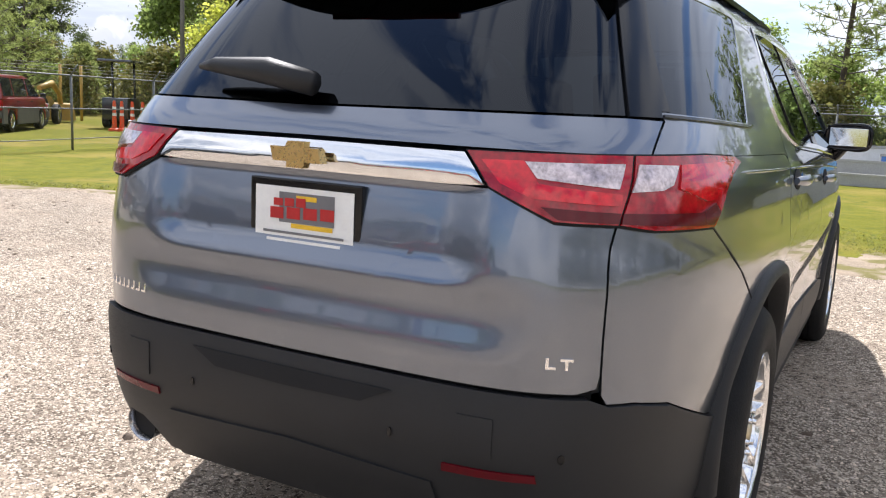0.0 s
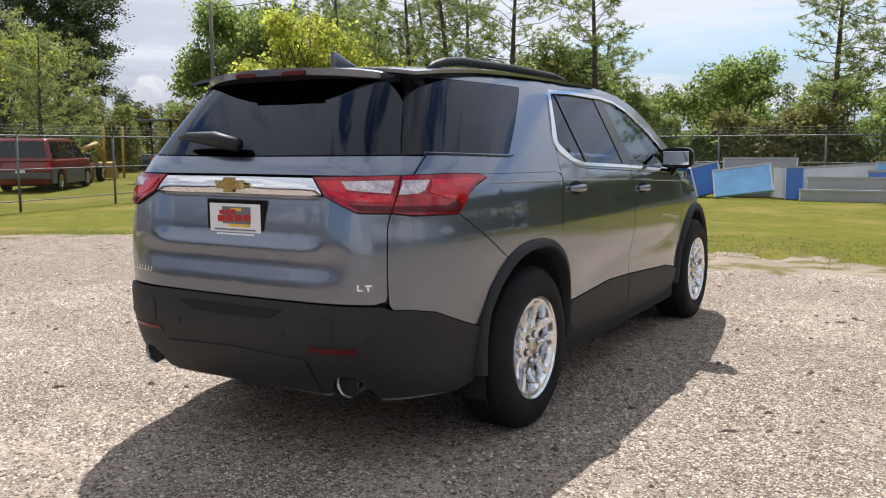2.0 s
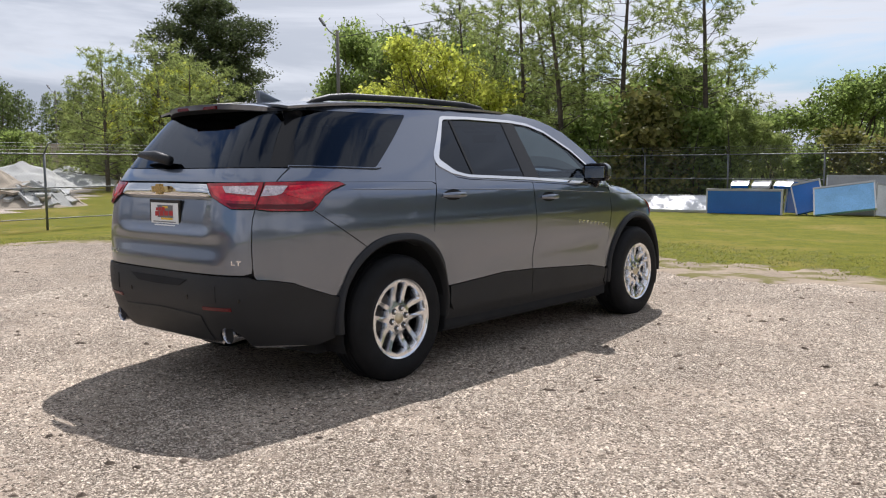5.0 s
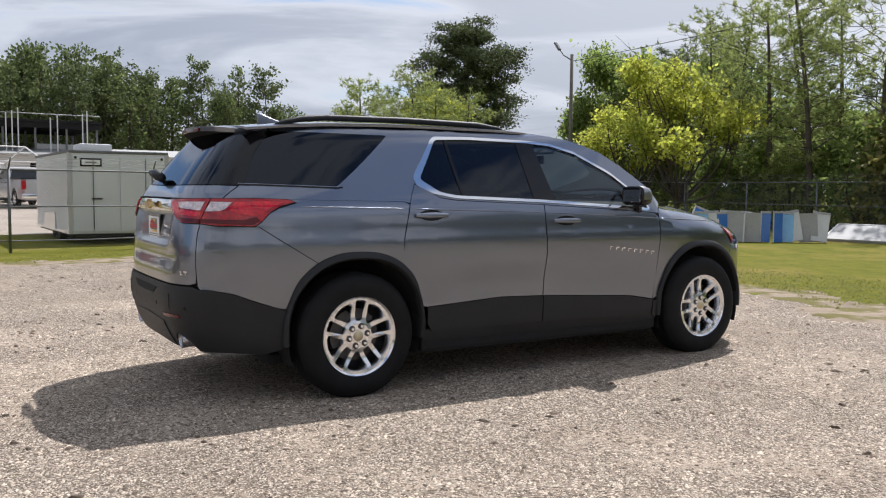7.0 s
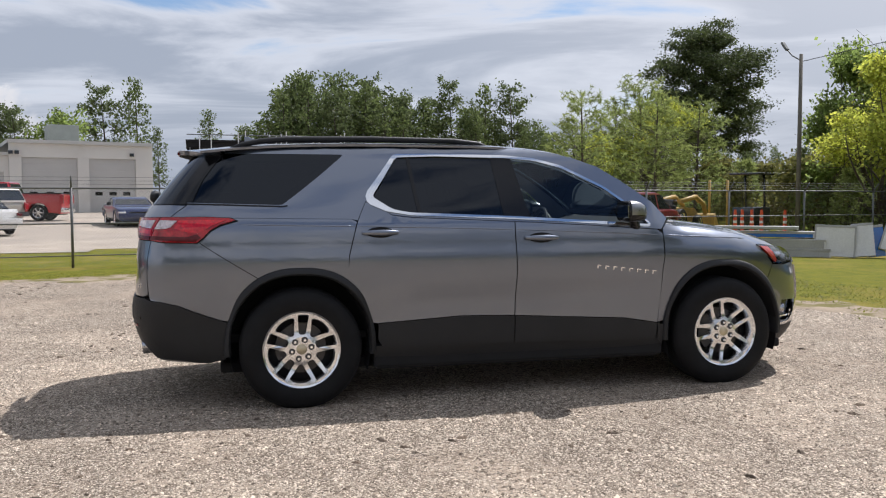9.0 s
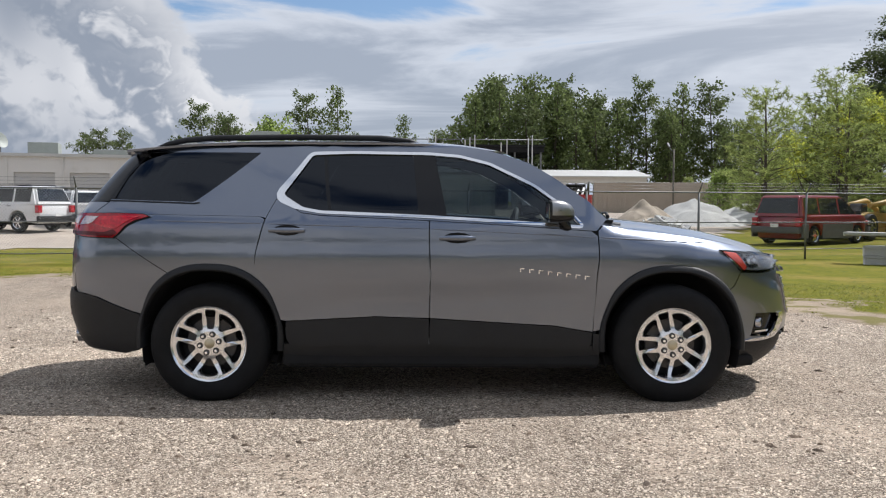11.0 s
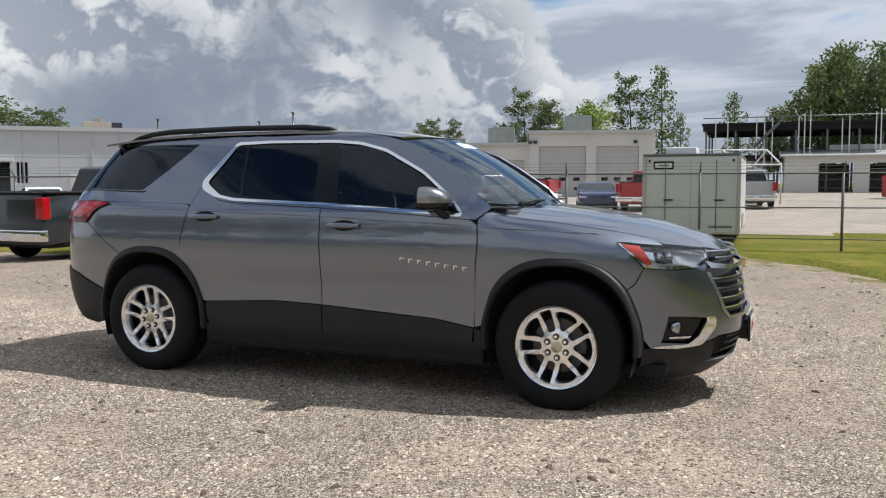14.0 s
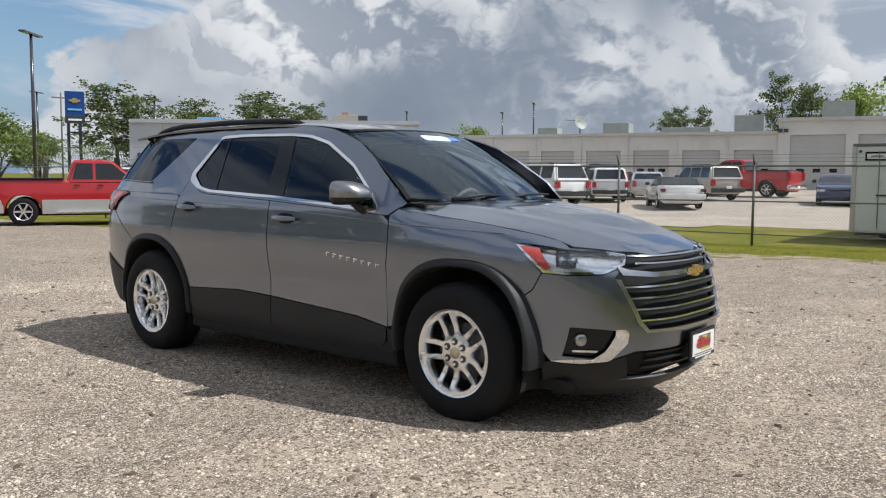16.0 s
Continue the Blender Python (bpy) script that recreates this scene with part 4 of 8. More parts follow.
    for sx in (1, -1):
        p = skin(*at_y(2.215, 0.515))
        bm = lathe([(0.0, 0.0), (0.028, 0.004), (0.036, -0.004), (0.038, -0.03)], 20)
        bmesh.ops.rotate(bm, verts=bm.verts, matrix=Euler((0, 0, radians(58 * sx))).to_matrix() if sx > 0 else Euler((0, 0, radians(122))).to_matrix())
        bmesh.ops.translate(bm, verts=bm.verts, vec=(sx * (p.x - 0.012), p.y - 0.004, p.z))
        part("fog_lamp", bm, "satin", car, smooth=True)
    chr_fog = [at_y(2.060, 0.397), at_y(2.12, 0.392), at_x(0.70, 0.391, True), at_x(0.615, 0.408, True), at_x(0.555, 0.505, True), at_x(0.553, 0.560, True), at_x(0.568, 0.578, True),
               at_x(0.604, 0.576, True), at_x(0.604, 0.548, True), at_x(0.634, 0.460, True), at_x(0.668, 0.418, True), at_y(2.13, 0.409)]
    panel("fog_bar", [at_y(2.17, 0.447), at_x(0.66, 0.447, True), at_x(0.655, 0.460, True), at_y(2.17, 0.458)], "chrome", car, off=-0.014, cell=0.04)
    panel("fog_trim", chr_fog, "chrome", car, off=0.008, cell=0.05)
    low = [at_y(2.064, 0.388), *[at_y(*p) for p in arch_line(AXLE, -1, -20, 3)], at_y(2.02, 0.20), at_x(0.66, 0.185, True), at_x(0, 0.185, True), at_x(0, 0.30, True),
           at_x(0.50, 0.30, True), at_x(0.555, 0.43, True), at_x(0.62, 0.405, True), at_x(0.705, 0.378, True), at_y(2.12, 0.381)]
    panel("front_valance", low, "black_plastic", car, cell=0.05)
    panel("lower_intake", [at_x(0, 0.300, True), at_x(0.497, 0.300, True), at_x(0.55, 0.428, True), at_x(0.52, 0.455, True), at_x(0, 0.463, True)], "void", car, off=-0.035, cell=0.06)
    for z in (0.345, 0.39, 0.43):
        panel("intake_bar", [at_x(0, z, True), at_x(0.45, z, True), at_x(0.45, z + 0.012, True), at_x(0, z + 0.012, True)], "black_plastic", car, off=-0.012, cell=0.08)
    panel("intake_lip", [at_x(0, 0.296, True), at_x(0.52, 0.302, True), at_x(0.535, 0.296, True), at_x(0, 0.289, True)], "grey_plastic", car, off=0.006, cell=0.06)

    # -- grille
    back = [at_x(0, 0.548, True), at_x(0.485, 0.552, True), at_x(0.60, 0.84, True), at_x(0.53, 0.985, True), at_x(0, 0.995, True)]
    panel("grille_backing", back, "void", car, off=-0.05, cell=0.06)
    for z, x in ((0.605, 0.495), (0.665, 0.520), (0.725, 0.540), (0.785, 0.560)):
        slat = [at_x(0, z - 0.012, True), at_x(x - 0.012, z - 0.010, True), at_x(x + 0.005, z + 0.016, True), at_x(0, z + 0.018, True)]
        panel("grille_slat", slat, "black_plastic", car, off=-0.014, cell=0.06)
        edge = [at_x(0, z + 0.013, True), at_x(x + 0.002, z + 0.011, True), at_x(x + 0.008, z + 0.021, True), at_x(0, z + 0.023, True)]
        panel("slat_edge", edge, "alloy", car, off=-0.006, cell=0.06)
    bar = [at_x(0, 0.846, True), at_x(0.40, 0.848, True), at_x(0.568, 0.862, True), at_x(0.592, 0.905, True), at_x(0.535, 0.888, True), at_x(0.40, 0.874, True), at_x(0, 0.872, True)]
    panel("grille_bar", bar, "satin", car, off=0.010, cell=0.05)
    for z, x in ((0.915, 0.50), (0.955, 0.53)):
        panel("upper_slat", [at_x(0, z, True), at_x(x, z + 0.006, True), at_x(x, z + 0.015, True), at_x(0, z + 0.008, True)], "satin", car, off=-0.008, cell=0.06)
    frame_line = [at_x(0, 0.553, True), at_x(0.470, 0.557, True), at_x(0.514, 0.605, True), at_x(0.585, 0.80, True), at_x(0.600, 0.845, True)]
    inner_line = [at_x(0.576, 0.840, True), at_x(0.564, 0.80, True), at_x(0.496, 0.617, True), at_x(0.460, 0.574, True), at_x(0, 0.570, True)]
    panel("grille_frame", frame_line + inner_line, "satin", car, off=0.012, cell=0.05)
    badge = [(-0.075, 0.842), (-0.028, 0.842), (-0.030, 0.828), (0.028, 0.828), (0.034, 0.842), (0.088, 0.842), (0.075, 0.876), (0.030, 0.876), (0.032, 0.890), (-0.026, 0.890), (-0.034, 0.876), (-0.086, 0.876)]
    part("front_badge", badge_mesh(badge, 2.522, 1, 0.02), "gold", car, "gold bow-tie-shaped badge with chrome rim")

    # -- head lamps
    tip = at_y(1.866, 1.017)
    head = [tip, at_y(1.95, 1.013), at_y(2.10, 0.998), at_x(0.66, 0.986, True), at_x(0.545, 0.970, True), at_x(0.56, 0.915, True), at_x(0.635, 0.872, True), at_y(2.17, 0.864), at_y(2.03, 0.873), at_y(1.965, 0.935)]
    panel("headlamp_housing", head, "white_lens", car, off=-0.022, cell=0.05)
    panel("lamp_shroud", [at_y(2.075, 0.975), at_y(2.165, 0.968), at_y(2.185, 0.905), at_y(2.14, 0.895), at_y(2.09, 0.905)], "lamp_dark", car, off=-0.016, cell=0.04)
    panel("headlamp_rim", head, "chrome", car, holes=[inset(head, 0.016)], off=0.004, cell=0.05)
    panel("side_reflector", [at_y(1.895, 1.006), at_y(1.99, 0.995), at_y(2.065, 0.900), at_y(2.045, 0.884), at_y(1.985, 0.935)], "orange_lens", car, off=0.009, cell=0.04)
    panel("lamp_bowl", [at_y(2.16, 0.965), at_x(0.66, 0.960, True), at_x(0.575, 0.945, True), at_x(0.585, 0.92, True), at_x(0.645, 0.888, True), at_x(0.70, 0.885, True)], "white_lens", car, off=-0.012, cell=0.04)
    panel("headlamp_glass", head, "lamp_glass", car, off=0.007, cell=0.05)
    panel("light_strip", [at_y(2.05, 0.889), at_y(2.17, 0.878), at_x(0.66, 0.884, True), at_x(0.585, 0.921, True), at_x(0.575, 0.934, True), at_x(0.655, 0.898, True), at_y(2.17, 0.893)], "white_lens", car, off=-0.006, cell=0.04)
    for sx in (1, -1):
        for y in (2.115, 2.165):
            p = skin(*at_y(y, 0.935))
            bm = bmesh.new()
            bmesh.ops.create_uvsphere(bm, u_segments=16, v_segments=10, radius=0.030)
            bmesh.ops.translate(bm, verts=bm.verts, vec=(sx * (p.x - 0.03), p.y - 0.02, p.z))
            part("projector", bm, "white_lens", car, smooth=True)

    # -- bonnet, windscreen, roof
    def edge_x(y):
        return skin(*at_y(min(y, 2.10), fender_top(min(y, 2.10)))).x - 0.006

    def bonnet(v, w):
        lead = 2.425 - 0.31 * abs(v) ** 2.8
        y0 = 1.16 - 0.10 * v * v
        y = y0 + w * (lead - y0)
        x = v * edge_x(y)
        z = HOOD_Z(y) - 0.064 * abs(v) ** 2.6 + 0.010 * math.exp(-(((abs(v) - 0.62) / 0.09) ** 2)) * (1 - 0.6 * w)
        return Vector((x, y, z - (0.03 - 0.014 * abs(v)) * step(w, 0.93, 1.0) ** 2))

    top_panel("bonnet", bonnet, [(-1, 0), (1, 0), (1, 1), (-1, 1)], "paint", car, 0.10)
    nose = lambda v, w: Vector((bonnet(v, 1).x, bonnet(v, 1).y + 0.004 * w, bonnet(v, 1).z - 0.008 - 0.035 * w))
    top_panel("bonnet_lip", nose, [(-0.95, 0), (0.95, 0), (0.95, 1), (-0.95, 1)], "void", car, 0.2)

    def screen(v, w):
        x = v * (0.775 * (1 - w) + 0.637 * w)
        y = (1.245 - 0.22 * v * v) * (1 - w) + (0.49 - 0.12 * v * v) * w
        z = (1.228 + 0.02 * v * v) * (1 - w) + (1.698 - 0.035 * v * v) * w + 0.13 * w * (1 - w)
        return Vector((x, y, z))

    top_panel("windscreen", screen, [(-0.97, 0.0), (0.97, 0.0), (0.97, 0.985), (-0.97, 0.985)], "glass", car, 0.12, shadow=False)
    frit = [(-1, 0.0), (1, 0.0), (1, 1), (-1, 1)]
    hole = [(-0.968, 0.05), (0.968, 0.05), (0.968, 0.95), (-0.968, 0.95)]
    top_panel("windscreen_border", lambda v, w: screen(v, w) - Vector((0, 0, 0.006)), frit, "gloss_black", car, 0.12, holes=[hole])
    top_panel("windscreen_sticker", lambda v, w: screen(v, w) + Vector((0, 0.003, 0.004)), rounded([(-0.20, 0.80), (0.22, 0.80), (0.22, 0.895), (-0.20, 0.895)], 0.03), "sticker", car, 0.12)
    top_panel("windscreen_tint_label", lambda v, w: screen(v, w) + Vector((0, 0.003, 0.004)), rounded([(-0.42, 0.83), (-0.205, 0.81), (-0.205, 0.89), (-0.40, 0.90)], 0.03), "sticker_blue", car, 0.12)
    top_panel("cowl", lambda v, w: Vector((v * 0.77, 1.06 - 0.1 * v * v + 0.20 * w, 1.218 + 0.0 * w)), [(-1, 0), (1, 0), (1, 1), (-1, 1)], "black_plastic", car, 0.2)
    for x0, x1 in ((0.52, 0.02), (-0.02, -0.52)):
        pts = [(x0, 1.20 - 0.1 * x0 * x0, 1.238), ((x0 + x1) / 2, 1.215, 1.262), (x1, 1.20, 1.258)]
        part("wiper", tube(pts, [0.014, 0.010, 0.007], 6), "black_plastic", car)

    ROOF_Z = spline([-2.24, -2.0, -1.6, -1.0, -0.4, 0.0, 0.25, 0.47], [1.708, 1.735, 1.762, 1.775, 1.775, 1.763, 1.742, 1.702])

    def roof(v, w):
        y = (0.485 - 0.12 * v * v) + w * (-2.20 - 0.465 + 0.14 * v * v)
        x = v * (0.615 + 0.070 * step(w, 0.0, 0.22) - 0.02 * step(w, 0.75, 1.0))
        return Vector((x, y, ROOF_Z(y) - 0.030 * abs(v) ** 2.4 - 0.006 * abs(v) ** 10))

    top_panel("roof", roof, [(-1, 0), (1, 0), (1, 1), (-1, 1)], "paint", car, 0.10)
    # -- tail: spoiler, glass, tailgate
    def spoil(v, w):
        y = -2.17 + 0.14 * v * v - w * (0.160 - 0.105 * v ** 4)
        return Vector((v * (0.672 - 0.055 * w), y, ROOF_Z(-2.19) + 0.006 - 0.034 * abs(v) ** 2.4 - 0.012 * w - 0.020 * v ** 8 * w))

    top_panel("spoiler", spoil, rounded([(-1, 0), (1, 0), (0.985, 1), (-0.985, 1)], 0.16), "paint", car, 0.1, thick=0.030)
    top_panel("spoiler_underside", lambda v, w: spoil(v, w) - Vector((0, 0, 0.031 + 0.03 * (1 - w))), [(-0.90, 0), (0.90, 0), (0.90, 0.94), (-0.90, 0.94)], "void", car, 0.15, thick=0.002, down=True)
    part("brake_lamp", box(-0.20, 0.20, -2.326, -2.306, 1.676, 1.696, 0.004), "dark_red", car, "dark red high brake lamp")
    gl = [at_x(0, 1.330), at_x(0.712, 1.335), at_x(0.645, 1.50), at_x(0.597, 1.62), at_x(0.555, 1.670), at_x(0, 1.674)]
    panel("rear_glass", gl, "glass_dark", car, off=-0.004, cell=0.06)
    pil = [at_x(0.714, 1.330), at_x(0.763, 1.330), at_x(0.687, 1.50), at_x(0.603, 1.690), at_x(0.545, 1.695), at_x(0.556, 1.672), at_x(0.599, 1.62), at_x(0.647, 1.50)]
    panel("rear_pillar", pil, "gloss_black", car, off=0.004, cell=0.05)
    post = [at_x(0.769, 1.345), at_y(-2.285, 1.345), at_y(-2.035, 1.668), at_x(0.609, 1.690), at_x(0.693, 1.50)]
    panel("quarter_post", post, "gloss_black", car, off=0.003, cell=0.05)
    shelf = [at_x(0, 1.252), at_x(0.7705, 1.250), at_x(0.769, 1.287), at_x(0.7665, 1.324), at_x(0.714, 1.327), at_x(0, 1.322)]
    panel("tailgate_upper", shelf, "paint", car, cell=0.05)
    gate = [at_x(0, 0.735), at_x(0.70, 0.740), at_x(0.735, 0.752), at_x(0.740, 0.78)] + [at_x(0.740, 0.80 + 0.0425 * k) for k in range(8)] + [at_x(0.63, 1.100), at_x(0.49, 1.165), at_x(0, 1.168)]
    panel("tailgate", gate, "paint", car, cell=0.026)
    panel("tail_strip", [at_x(0, 1.174), at_x(0.475, 1.172), at_x(0.418, 1.236), at_x(0, 1.238)], "chrome", car, off=0.010, cell=0.05)
    tb = [(x * 0.86, z - 0.859 + 1.206) for x, z in badge]
    part("rear_badge", badge_mesh(tb, -2.582, -1, 0.02), "gold", car, "gold bow-tie-shaped badge")
    # lamps: red wedge in two pieces with a clear middle
    inner = [at_x(0.7395, 1.243), at_x(0.425, 1.239), at_x(0.49, 1.168), at_x(0.63, 1.106), at_x(0.7395, 1.104)]
    outer = [at_x(0.744, 1.104), at_x(0.744, 1.243), at_y(-2.15, 1.246), at_y(-1.975, 1.240), at_y(-1.940, 1.226), at_y(-2.035, 1.200), at_y(-2.095, 1.168), at_y(-2.140, 1.120), at_y(-2.180, 1.088), at_x(0.80, 1.092)]
    panel("tail_lamp", outer, "red_lens", car, off=0.014, thick=0.03, cell=0.04)
    panel("tail_lamp", inner, "red_lens", car, off=0.014, thick=0.03, cell=0.04)
    panel("lamp_window", [at_x(0.731, 1.224), at_x(0.555, 1.222), at_x(0.585, 1.190), at_x(0.731, 1.176)], "pink_lens", car, off=0.018, thick=0.004, cell=0.04)
    panel("lamp_window", [at_x(0.752, 1.170), at_x(0.752, 1.224), at_y(-2.295, 1.222), at_y(-2.335, 1.184), at_y(-2.365, 1.174)], "pink_lens", car, off=0.018, thick=0.004, cell=0.04)
    # brighter red bands laid on the lens put its tone gradient into the colour
    panel("lamp_bright_band", [at_y(-2.285, 1.224), at_y(-2.10, 1.228), at_y(-2.00, 1.225), at_y(-2.09, 1.190), at_y(-2.155, 1.150), at_y(-2.215, 1.148), at_y(-2.315, 1.178)], "bright_red", car, off=0.0175, thick=0.004, cell=0.03)
    panel("lamp_bright_band", [at_x(0.552, 1.224), at_x(0.462, 1.222), at_x(0.512, 1.176), at_x(0.58, 1.150), at_x(0.7385, 1.142), at_x(0.7385, 1.166), at_x(0.590, 1.180)], "bright_red", car, off=0.0175, thick=0.004, cell=0.03)
    for outline in (outer, inner):
        area = sum(outline[k - 1][0] * outline[k][1] - outline[k][0] * outline[k - 1][1] for k in range(len(outline)))
        grown = strip(outline, -0.0055 if area > 0 else 0.0055, closed=True)[1]
        panel("lamp_seal", grown, "void", car, off=0.0085, thick=0.02, cell=0.04)
    panel("lamp_band", [at_x(0.744, 1.106), at_x(0.744, 1.128), at_y(-2.24, 1.124), at_y(-2.175, 1.142), at_y(-2.150, 1.120), at_y(-2.190, 1.094)], "dark_red", car, off=0.018, thick=0.004, cell=0.04)
    panel("lamp_band", [at_x(0.7395, 1.106), at_x(0.7395, 1.128), at_x(0.60, 1.134), at_x(0.635, 1.110)], "dark_red", car, off=0.018, thick=0.004, cell=0.04)
    # seams behind the gaps
    for line in ([at_x(0.7455, z) for z in (0.74, 0.9, 1.05, 1.2, 1.24)], Sy((-1.10, 1.35), (-1.165, 1.22), (-1.225, 1.00), (-1.23, 0.86)),
                 Sy((-0.081, 1.22), (-0.081, 1.1), (-0.073, 0.86), (-0.08, 0.40)), Sy((0.97, 1.16), (1.03, 1.12), (1.026, 0.87), (1.006, 0.48), (0.98, 0.40)),
                 Sy((-2.3, 1.24), (-1.9, 1.243), (-1.2, 1.233), (-0.9, 1.25), (-0.08, 1.212), (1.03, 1.146))):
        panel("seam", strip(line, 0.024), "void", car, off=-0.012, thick=0.01, cell=0.1)
    edge = [at_y(*p) for p in arch_line(-AXLE, 120, 124, 2)][0]
    low = Vector(at_y(-2.165, 1.086))
    panel("seam", strip([tuple(low.lerp(Vector(edge), k / 5)) for k in range(6)], 0.0045), "void", car, off=0.0012, thick=0.006, cell=0.1)
    panel("seam", [at_x(0, 0.70), at_x(0.74, 0.70), at_x(0.74, 0.75), at_x(0, 0.75)], "void", car, off=-0.03, thick=0.01, cell=0.1)

    # -- rear bumper
    rb = [at_x(0, 0.728), at_x(0.72, 0.730), at_x(0.755, 0.712), at_x(0.80, 0.708), *Sy((-2.30, 0.686), (-2.05, 0.592))]
    rb += [at_y(*p) for p in arch_line(-AXLE, 158, 186, 5)] + [at_y(-2.12, 0.315), at_x(0.78, 0.335), at_x(0.665, 0.340), at_x(0.640, 0.405), at_x(0.600, 0.440), at_x(0.545, 0.440), at_x(0.505, 0.405), at_x(0.480, 0.350), at_x(0.40, 0.345), at_x(0, 0.350)]
    panel("rear_bumper", rb, "black_plastic", car, off=0.012, thick=0.03, cell=0.05)
    panel("bumper_inset", [at_x(0, 0.352), at_x(0.43, 0.350), at_x(0.40, 0.50), at_x(0, 0.515)], "black_plastic", car, off=0.018, cell=0.06)
    panel("rear_skid", [at_x(0, 0.350), at_x(0.46, 0.345), at_x(0.46, 0.325), at_x(0, 0.330)], "satin", car, off=0.004, cell=0.06)
    panel("rear_skid", [at_x(0.665, 0.338), at_x(0.78, 0.333), at_y(-2.16, 0.312), at_x(0.78, 0.318), at_x(0.665, 0.322)], "satin", car, off=0.004, cell=0.06)
    # flat dark patch stands for the shade in the bumper's step notch
    panel("bumper_notch_shade", [at_x(0, 0.695), at_x(0.30, 0.695), at_x(0.22, 0.655), at_x(0, 0.650)], "void", car, off=0.016, cell=0.06)
    panel("bumper_reflector", [at_x(0.43, 0.538), at_x(0.635, 0.542), at_x(0.632, 0.560), at_x(0.432, 0.557)], "dark_red", car, off=0.017, cell=0.06)
    panel("tow_cover", rounded([at_x(0.46, 0.585), at_x(0.545, 0.585), at_x(0.545, 0.675), at_x(0.46, 0.675)], 0.008), "black_plastic", car, off=0.015, cell=0.06)
    for x in (0.30, 0.68):
        c = at_x(x, 0.60)
        panel("parking_sensor", [(c[0] + 0.011 * math.cos(k * 0.7854), c[1] + 0.011 * math.sin(k * 0.7854)) for k in range(8)], "gloss_black", car, off=0.015, thick=0.004)
    for sx in (1, -1):
        bm = bmesh.new()
        x = sx * 0.572
        tube_into(bm, [(x, -2.25, 0.418), (x, -2.44, 0.406), (x, -2.545, 0.398)], [0.044, 0.050, 0.053], 24, cap=False)
        tube_into(bm, [(x, -2.545, 0.398), (x, -2.540, 0.3985), (x, -2.525, 0.400)], [0.053, 0.049, 0.046], 24, cap=False)
        part("exhaust_tip", bm, "satin", car, "chrome exhaust tip with a dark bore", smooth=True)
        part("exhaust_bore", tube([(x, -2.526, 0.400), (x, -2.30, 0.418)], 0.0455, 20), "void", car, smooth=True, angle=40)

    # -- cladding: arches, sills
    for cy, a0, a1, nm in ((-AXLE, -6, 184, "rear_arch_trim"), (AXLE, -4, 186, "front_arch_trim")):
        for mirror in (False, True):
            part(nm, arch_trim(cy, a0, a1, mirror), "black_plastic", car, smooth=True, angle=50)
            part("wheel_well", wheel_well(cy, mirror), "void", car, smooth=True)
    dc = Sy((-1.030, 0.540), (-0.443, 0.573), (-0.083, 0.561), (-0.085, 0.376), (-0.99, 0.372), (-1.030, 0.43))
    panel("rear_door_cladding", dc, "black_plastic", car, off=0.008)
    fc = Sy((-0.075, 0.561), (0.749, 0.514), (1.0, 0.472), (0.992, 0.39), (0.96, 0.355), (-0.078, 0.376))
    panel("front_door_cladding", fc, "black_plastic", car, off=0.008)
    panel("fender_cladding", Sy((1.006, 0.468), (1.008, 0.36), (1.05, 0.32), (1.05, 0.46)), "black_plastic", car, off=0.006)
    sill = Sy((-1.06, 0.388), (-0.2, 0.392), (0.95, 0.368), (1.06, 0.40), (1.04, 0.22), (-1.03, 0.22))
    panel("sill", sill, "black_plastic", car, off=-0.004)
    part("underbody", box(-0.74, 0.74, -2.05, 2.15, 0.22, 0.29, 0.02), "void", car)
    # widened out to the sills to stop sun leaking under the car
    part("floor_box", box(-0.90, 0.90, -1.06, 1.06, 0.24, 0.40, 0.02), "void", car)
    # unseen boxes added inside the nose to stop sun leaking through the hollow body
    part("engine_bay_blocker", box(-0.52, 0.52, 1.10, 2.18, 0.27, 0.92, 0.05), "void", car)
    part("undertray_blocker", box(-0.56, 0.56, 1.72, 2.18, 0.235, 0.25, 0.004), "void", car)
    part("intake_blocker", box(-0.42, 0.42, 2.24, 2.40, 0.29, 0.31, 0.004), "void", car)
    part("grille_blocker", box(-0.42, 0.42, 2.20, 2.28, 0.24, 0.90, 0.01), "void", car)
    part("rear_axle_beam", tube([(-0.75, -AXLE, 0.36), (0.75, -AXLE, 0.36)], 0.05, 10), "void", car)

    # -- glazing and bright trim
    panel("quarter_glass", quarter_u, "glass_dark", car, off=-0.002)
    rear_win = rounded([(-1.045, 1.38), (-0.90, 1.287), (-0.80, 1.272), (-0.150, 1.245), (-0.195, 1.651), (-0.60, 1.656), (-0.868, 1.647)], 0.02)
    front_win = rounded([(0.035, 1.236), (0.50, 1.212), (0.905, 1.186), (0.820, 1.276), (0.61, 1.432), (0.315, 1.578), (0.12, 1.630), (-0.050, 1.647)], 0.02)
    panel("rear_window", [at_y(*p) for p in rear_win], "glass_dark", car, off=-0.005)
    panel("front_window", [at_y(*p) for p in front_win], "glass_mid", car, off=-0.005)
    panel("centre_pillar", Sy((-0.152, 1.240), (0.037, 1.232), (-0.048, 1.652), (-0.197, 1.656)), "gloss_black", car, off=-0.001)
    panel("window_bar", Sy((-0.752, 1.266), (-0.728, 1.266), (-0.775, 1.655), (-0.800, 1.655)), "gloss_black", car, off=0.0, thick=0.01)
    ring = [at_y(*p) for p in dlo]
    wide = [0.014 + 0.030 * step(-p[0], 0.80, 1.0) * step(p[1], 1.28, 1.33) for p in dlo]
    o, i = strip(ring, [-w for w in wide], closed=True)
